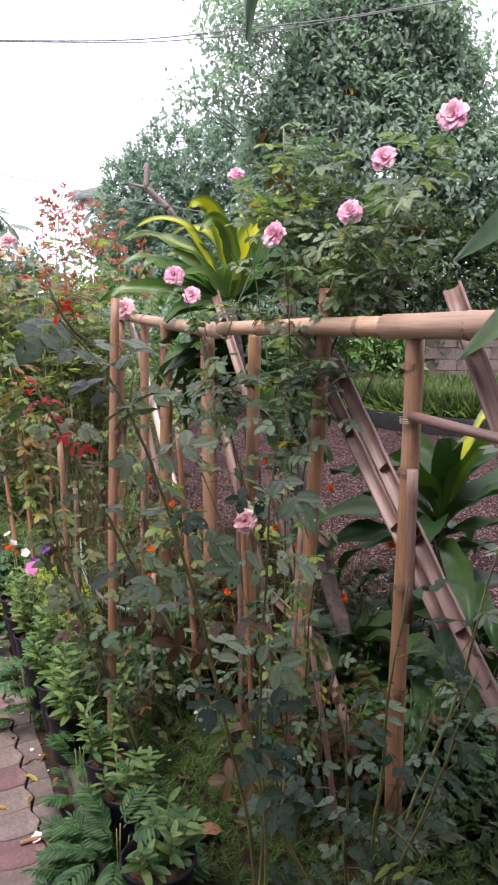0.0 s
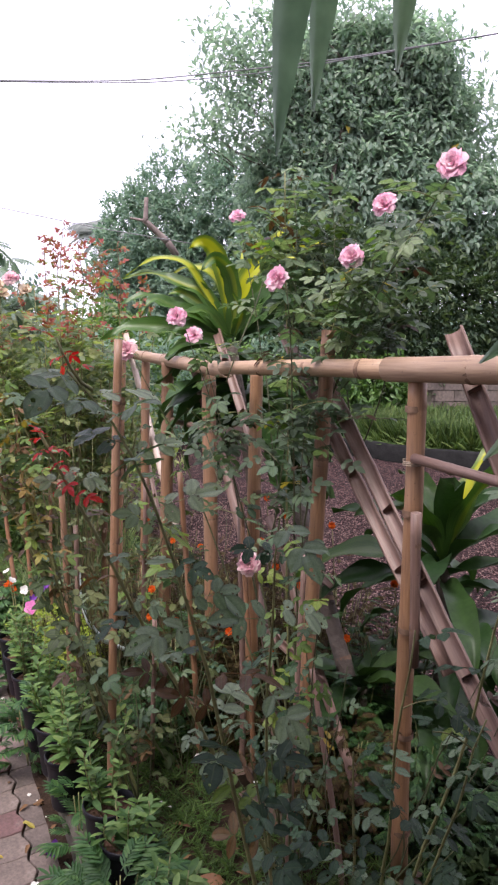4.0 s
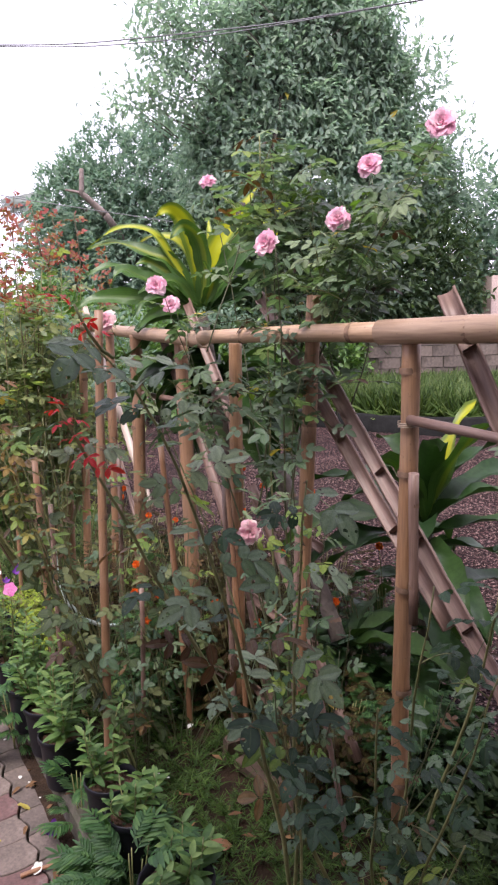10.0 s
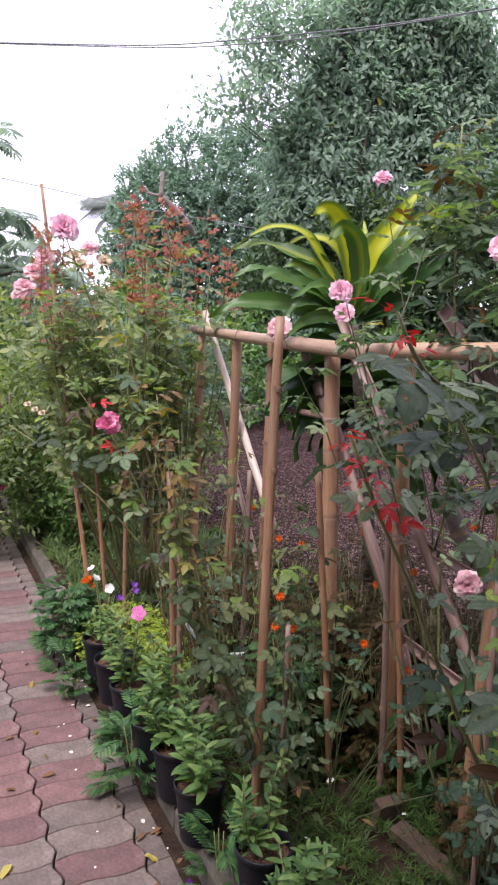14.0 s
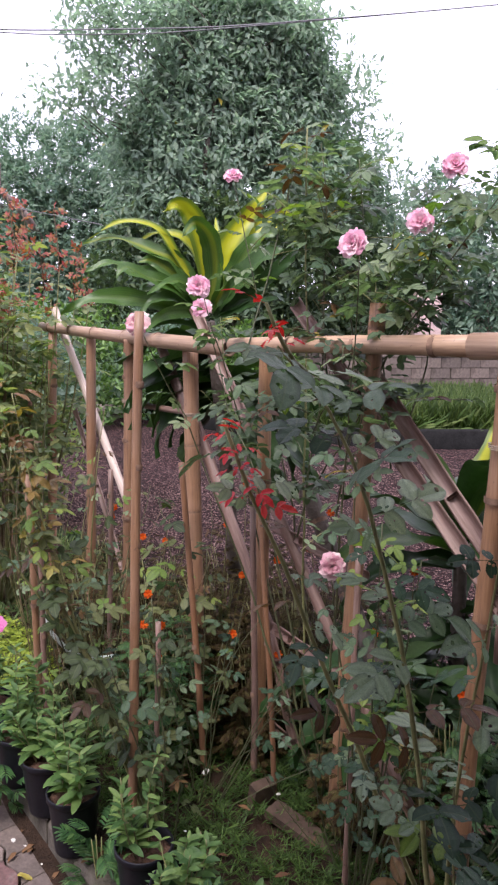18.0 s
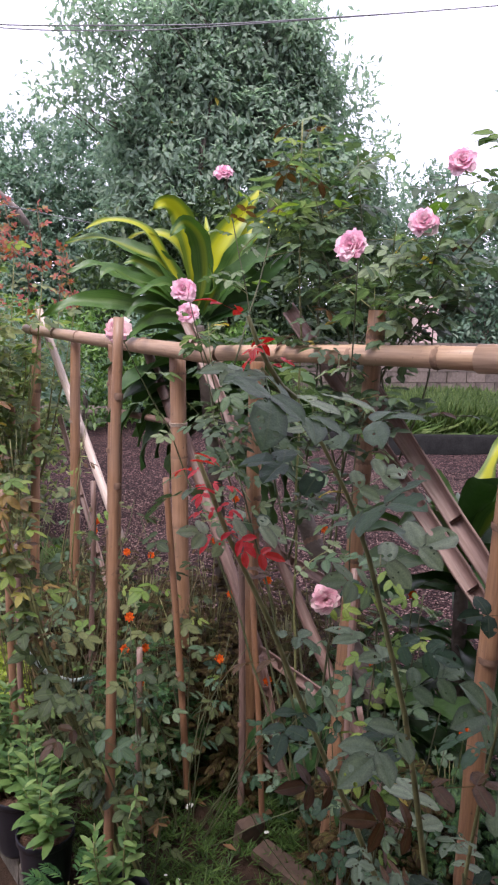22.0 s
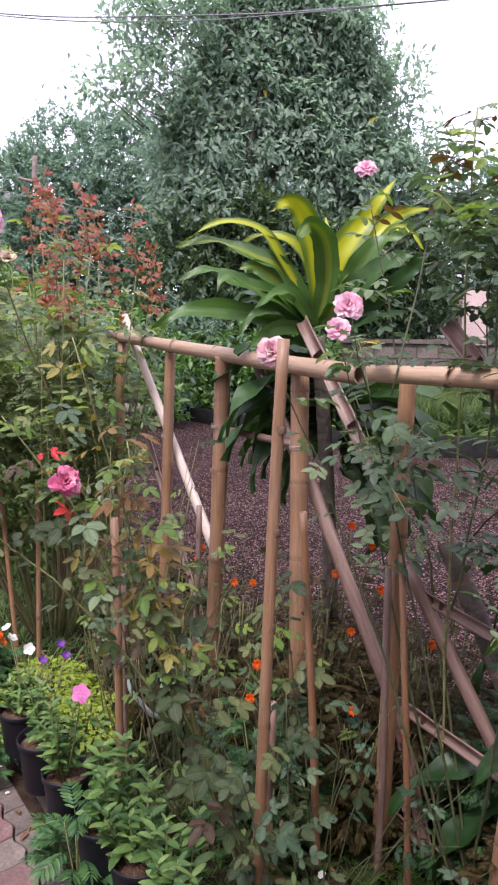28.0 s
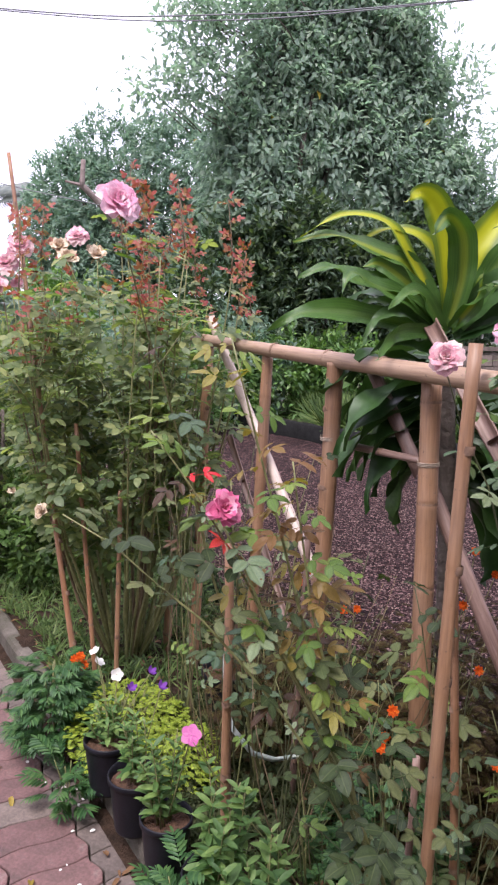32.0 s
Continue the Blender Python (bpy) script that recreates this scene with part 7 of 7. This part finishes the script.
# darker leaves for the tree's lower part; its shade is in the colour
M_TREE_SHADED = leaf_material("shaded_lower_leaf", (0.035, 0.062, 0.040), (0.065, 0.105, 0.062), (0.12, 0.165, 0.085), 0.5, 0.3, True, None, 0.35)
shrub("dark dense bushes under the large tree", (2.2, 13.2, 0), [(0.6, 13.3, 1.9, 1.2, 0.6, 1.5), (2.0, 13.2, 2.1, 1.3, 0.6, 1.5), (3.4, 13.2, 2.0, 1.2, 0.6, 1.5), (4.5, 13.4, 2.2, 0.9, 0.6, 1.3), (1.3, 13.3, 3.0, 0.9, 0.5, 0.8)], 2600, 10, 0.15, 0.24, M_TREE_SHADED, LANCE_V)
shrub("leafy green hedge at the back of the yard", (-1.2, 15.0, 0), [(-2.6, 15.2, 0.9, 1.8, 0.8, 1.3), (-0.6, 15.0, 0.8, 1.5, 0.8, 1.1), (1.2, 14.6, 0.7, 1.4, 0.8, 1.0)], 1500, 9, 0.15, 0.22, M_HEDGE)
shrub("bright green bushes at the yard edge", (1.8, 12.6, 0), [(1.2, 12.4, 0.6, 0.9, 0.5, 0.8), (2.2, 12.3, 0.65, 0.8, 0.5, 0.8)], 800, 9, 0.14, 0.18, M_HEDGE)
shrub("dense dark green shrubs behind the block wall", (6.6, 14.6, 0), [(5.6, 14.6, 2.2, 1.0, 0.8, 1.9), (6.8, 14.8, 2.6, 1.2, 0.8, 2.2), (8.2, 14.8, 2.4, 1.3, 0.9, 2.0), (9.6, 14.8, 2.8, 1.3, 0.9, 2.2), (8.7, 14.6, 4.3, 0.6, 0.5, 0.7)], 2200, 10, 0.19, 0.3, M_TREE2)
shrub("tall leafy sapling at the side of the yard", (5.0, 8.2, 0), [(4.9, 8.1, 4.1, 0.35, 0.3, 0.5), (5.1, 8.2, 3.2, 0.3, 0.3, 0.6)], 40, 9, 0.17, 0.25, M_TREE2)
maroon = shrub("dark shrub dotted with maroon flowers", (-2.15, 4.75, 0), [(-2.2, 4.75, 0.55, 0.42, 0.35, 0.55), (-2.6, 4.9, 0.5, 0.4, 0.35, 0.5)], 700, 8, 0.055, 0.09, M_ROSE_I)
for i in range(60):
    p = (-2.2 + rng.uniform(-0.4, 0.3), 4.40 + rng.uniform(-0.03, 0.25), rng.uniform(0.45, 1.15))
    flower(maroon, F_MAROON, p, 0.04, (rng.uniform(-0.4, 0.4), -0.8, 0.4))
shrub("loose mixed greenery behind the rose bush", (-1.9, 5.8, 0), [(-1.9, 5.9, 0.65, 0.7, 0.5, 0.65), (-1.2, 5.6, 0.55, 0.6, 0.4, 0.55), (-2.9, 6.4, 0.8, 0.8, 0.5, 0.8), (-1.6, 6.2, 1.0, 0.5, 0.4, 0.5)], 1400, 9, 0.07, 0.13, M_ROSE_I)
wr = shrub("low greenery with small white roses", (-1.55, 5.0, 0), [(-1.6, 5.0, 0.4, 0.5, 0.3, 0.4), (-1.3, 4.7, 0.35, 0.35, 0.3, 0.35)], 600, 8, 0.055, 0.09, M_SEDUM)
for p in [(-1.45, 4.62, 0.66), (-1.42, 4.60, 0.62), (-1.60, 4.66, 0.63), (-1.75, 4.70, 0.95), (-1.80, 4.72, 0.98), (-1.70, 4.68, 0.93)]:
    put_bloom(wr, BLOOM_SPENT, p, (0, -0.7, 0.6), 0.05, 2)
shrub("tall red-tipped roses beyond the path", (-1.9, 5.2, 0), [(-1.75, 5.2, 1.0, 0.45, 0.35, 0.55), (-2.2, 5.6, 1.1, 0.5, 0.35, 0.6)], 500, 8, 0.07, 0.11, M_ROSE_I)
for i in range(9):
    x = -7.5 + 1.0 * i
    shrub("leafy garden shrub on the far side", (x, 10.5 + (i % 3), 0), [(x, 10.5 + (i % 3), 1.15 if i < 6 else 0.8, 0.85, 0.6, 1.3 if i < 6 else 0.9)], 420 if i < 6 else 240, 8, 0.13, 0.2, M_HEDGE if i % 2 else M_TREE2, group="far shrubs")

# far woods all round close the view
wv = []
for i in range(2600):
    a = rng.uniform(0, 6.28)
    r = rng.uniform(48, 62)
    wv.append(frames([[r * math.cos(a), r * math.sin(a) + 5, rng.uniform(0, 3.4)]], [[rng.normal(), rng.normal(), rng.normal() * 0.4]], [(0, 0.2, 1)], rng.uniform(1.6, 3.0))[0])
tagged(new("far_woods", scatter_mesh("far_woods", [(0, 0, 0), (0.3, 0.3, 0.3), (0.6, -0.1, 0.5), (1, 0.1, 0.1), (0.5, -0.4, -0.2), (0.4, 0.4, -0.3)], [(0, 1, 2), (2, 1, 3), (0, 2, 4), (4, 2, 3), (0, 5, 1), (1, 5, 3), (0, 4, 5), (5, 4, 3)], wv, M_TREE2)), "low distant woods", "woods", kind="stuff")

# yard edge: black sheet border on the right, log on the left
border = thing("yard_border", "low border of black plastic sheet round the gravel", "border", (2.6, 8.9, 0.0))
pts = np.array(EDGE)
vs, fs = [], []
for i, (x, y) in enumerate(np.vstack([np.column_stack([np.linspace(pts[k][0], pts[k + 1][0], 6)[:-1], np.linspace(pts[k][1], pts[k + 1][1], 6)[:-1]]) for k in range(5)])):
    h = 0.24 + 0.03 * noise.noise(Vector((x * 3, y * 3, 0)))
    vs += [(x, y, -0.02), (x, y + 0.01, h - 0.03), (x + 0.01, y + 0.04, h), (x + 0.02, y + 0.08, h - 0.02), (x + 0.02, y + 0.10, -0.02)]
for i in range(0, len(vs) // 5 - 1, 4):
    run = vs[i * 5:(i + 5) * 5]
    fs = [(m * 5 + k, m * 5 + k + 5, m * 5 + k + 6, m * 5 + k + 1) for m in range(len(run) // 5 - 1) for k in range(4)]
    piece("sheet", raw_mesh("sheet", run, fs, M_BLACK, True), border)
lg = thing("log_edging", "weathered log laid along the gravel", "log", (-0.8, 12.6, 0.0))
v, f = tube(bezier((-2.6, 13.2, 0.09), (-0.9, 13.2, 0.10), (0.12, 12.50, 0.09), 14), np.linspace(0.10, 0.11, 14), 9)
piece("log", raw_mesh("log", v, f, M_DEAD, True), lg)

# concrete block wall
wall = thing("wall_back", "weathered grey concrete block wall without render", "wall", (6.0, 12.6, 0.0), kind="structure")
bm = bmesh.new()
bmesh.ops.create_cube(bm, size=1, matrix=Matrix.Translation((6.6, 12.66, 0.63)) @ Matrix.Diagonal((7.0, 0.10, 1.26, 1)))
part("mortar_core", bm, M_KERB, wall)
bm = bmesh.new()
bmesh.ops.create_cube(bm, size=1, matrix=Matrix.Translation((6.6, 12.66, 1.31)) @ Matrix.Diagonal((7.1, 0.18, 0.07, 1)))
bmesh.ops.bevel(bm, geom=bm.edges[:], offset=0.01, segments=1)
part("coping", bm, M_WALL, wall)
bm = bmesh.new()
bmesh.ops.create_cube(bm, size=1, matrix=Matrix.Diagonal((0.385, 0.16, 0.187, 1)))
bmesh.ops.bevel(bm, geom=bm.edges[:], offset=0.006, segments=1)
BLOCK = bpy.data.meshes.new("block")
bm.to_mesh(BLOCK)
bm.free()
BLOCK.materials.append(M_WALL)
for row in range(6):
    for i in range(17):
        piece("block", BLOCK, wall, "", Matrix.Translation((3.3 + 0.4 * i + 0.2 * (row % 2) + 0.005 * rng.normal(), 12.66 + 0.004 * rng.normal(), 0.11 + 0.2 * row)))
house = thing("house", "pale pink plastered house behind the garden wall", "house", (6.9, 15.8, 0.0))
bm = bmesh.new()
bmesh.ops.create_cube(bm, size=1, matrix=Matrix.Translation((5.95, 13.5, 1.12)) @ Matrix.Diagonal((0.55, 0.4, 2.3, 1)))
bmesh.ops.bevel(bm, geom=bm.edges[:], offset=0.02, segments=1)
part("pillar", bm, M_PLASTER, house)
bm = bmesh.new()
bmesh.ops.create_cube(bm, size=1, matrix=Matrix.Translation((8.7, 16.6, 1.3)) @ Matrix.Diagonal((4.0, 0.2, 2.6, 1)))
part("wall", bm, M_PLASTER, house)
bm = bmesh.new()
bmesh.ops.create_cube(bm, size=1, matrix=Matrix.Translation((8.4, 15.9, 2.86)) @ Matrix.Rotation(radians(8), 4, "X") @ Matrix.Diagonal((4.8, 2.6, 0.06, 1)))
part("roof", bm, M_DEAD, house)
chair = thing("garden_chair", "white plastic garden chair standing beyond the wall", "chair", (5.25, 13.2, 0.0))
for nm, c, s in [("seat", (5.25, 13.2, 1.05), (0.42, 0.42, 0.03)), ("back_top", (5.25, 13.40, 1.62), (0.42, 0.03, 0.05)), ("back_mid", (5.25, 13.39, 1.40), (0.38, 0.03, 0.05)),
                 ("leg", (5.06, 13.02, 0.52), (0.035, 0.035, 1.06)), ("leg", (5.44, 13.02, 0.52), (0.035, 0.035, 1.06)), ("leg", (5.06, 13.39, 0.80), (0.035, 0.035, 1.66)), ("leg", (5.44, 13.39, 0.80), (0.035, 0.035, 1.66))]:
    bm = bmesh.new()
    bmesh.ops.create_cube(bm, size=1, matrix=Matrix.Translation(c) @ Matrix.Diagonal((*s, 1)))
    bmesh.ops.bevel(bm, geom=bm.edges[:], offset=min(s) * 0.25, segments=2)
    part(nm, bm, M_SHELL, chair)

# thin leaning pipe beyond the yard
pp = thing("metal_pole", "thin leaning grey metal pole beyond the yard", "pole", (4.88, 9.0, 0.0))
v, f = tube([(4.90, 9.0, -0.05), (5.252, 9.0, 1.829), (5.731, 9.0, 3.70), (5.95, 9.0, 4.4)], 0.028, 8)
piece("pipe", raw_mesh("pipe", v, f, M_WALL, True), pp)

# overhead cables
def cable(pts, r, label):
    cv_ = np.array(pts, float)
    t = np.linspace(0, len(cv_) - 1, 60)
    xyz = np.column_stack([np.interp(t, range(len(cv_)), cv_[:, k]) for k in range(3)])
    for _ in range(8):
        xyz[1:-1] = (xyz[:-2] + xyz[2:] + 2 * xyz[1:-1]) / 4
    v, f = tube(xyz, r, 5)
    root = thing("overhead_cable", label, "cable", tuple(pts[0]), "cables")
    piece("cable", raw_mesh("cable", v, f, M_WIRE, True), root)


cable([(-14, 9, 5.0), (-4, 9, 4.695), (-1.4, 9, 4.685), (0.2, 9, 4.85), (1.1, 9, 4.95), (4.1, 9, 5.43), (14, 9, 7.2)], 0.008, "thin grey overhead cable across the sky")
cable([(-14, 9.1, 5.02), (-4, 9.1, 4.725), (-1.2, 9.1, 4.70), (0.2, 9.1, 4.83), (1.1, 9.1, 4.97), (4.1, 9.1, 5.47), (14, 9.1, 7.25)], 0.007, "thin grey overhead cable across the sky")
cable([(-14, 20, 6.7), (-6.5, 20, 5.33), (-4.3, 20, 4.88), (0, 20, 4.2)], 0.012, "far overhead cable beside the trees")

# ---- pavers of the path ----
def paver_mesh(mat, seed):
    """A wavy interlocking paver, 0.229 across by 0.116, with worn rounded edges."""
    a, b, g, gt = 0.1145, 0.058, 0.0030, 0.0013
    rs = random.Random(seed)

    def zig(v):
        return 0.0105 * (1 - 4 * abs(((v + 0.12) % 1) - 0.5))

    def wav(u):
        return 0.0085 * math.sin(2 * math.pi * u)

    out = []
    for i in range(8):
        u = i / 8
        out.append((-a + g + (2 * a - 2 * g) * u + zig(0) * abs(1 - 2 * u), -b + gt + wav(u)))
    for i in range(6):
        v = i / 6
        out.append((a - g + zig(v), -b + gt + (2 * b - 2 * gt) * v))
    for i in range(8):
        u = 1 - i / 8
        out.append((-a + g + (2 * a - 2 * g) * u + zig(1) * abs(1 - 2 * u), b - gt + wav(u)))
    for i in range(6):
        v = 1 - i / 6
        out.append((-a + g + zig(v), -b + gt + (2 * b - 2 * gt) * v))
    out = [(x + rs.uniform(-0.0007, 0.0007), y + rs.uniform(-0.0005, 0.0005)) for x, y in out]
    n = len(out)
    vs = [(x * 0.972, y * 0.955, 0.0) for x, y in out] + [(x * 0.99, y * 0.985, -0.0012) for x, y in out] + [(x, y, -0.004) for x, y in out] + [(x, y, -0.022) for x, y in out]
    fs = [tuple(range(n))]
    for r in range(3):
        for i in range(n):
            k = (i + 1) % n
            fs.append((r * n + i, r * n + n + i, r * n + n + k, r * n + k))
    return raw_mesh("paver", vs, fs, mat)


PAVERS = {"r": [paver_mesh(M_PAVE_R, i) for i in range(2)], "g": [paver_mesh(M_PAVE_G, 5 + i) for i in range(2)]}
paved = thing("paved_path", "path of wavy red and grey interlocking concrete pavers", "path", tuple(on_path(0, 0.6)), kind="structure")
turn = math.degrees(math.atan2(-PATH_SIDE[1], -PATH_SIDE[0]))
rest = {"r": ([], []), "g": ([], [])}
for c in range(16):
    for k in range(-36, 37):
        s = 0.116 * k
        w = -0.04 + 0.229 * c
        p = on_path(s, w, rng.uniform(-0.0012, 0.0012) - (0.003 if c == 0 else 0))
        if not (-1.5 < p[1] < 5.6):
            continue
        tone = noise.noise(Vector((p[0] * 1.3, p[1] * 2.2, 3.0))) + 0.30 * math.sin(k * 1.7 + c) + rng.uniform(-0.35, 0.35) - (0.45 if c == 0 else 0)
        key = "r" if tone > 0.18 else "g"
        me = PAVERS[key][(k + c) % 2]
        m = pose(*p, rng.uniform(-0.25, 0.25), rng.uniform(-0.25, 0.25), turn + rng.uniform(-0.4, 0.4))
        if c < 8 and -2 <= k < 33:
            piece("paver", me, paved, "", m)
        else:
            vs, fs = rest[key]
            o = len(vs)
            vs.extend(tuple(m @ q.co) for q in me.vertices)
            fs.extend(tuple(j + o for j in f.vertices) for f in me.polygons)
for key, mat in (("r", M_PAVE_R), ("g", M_PAVE_G)):
    far = piece("paving", raw_mesh("paving", *rest[key], mat), paved)
    far["kind"] = "stuff"
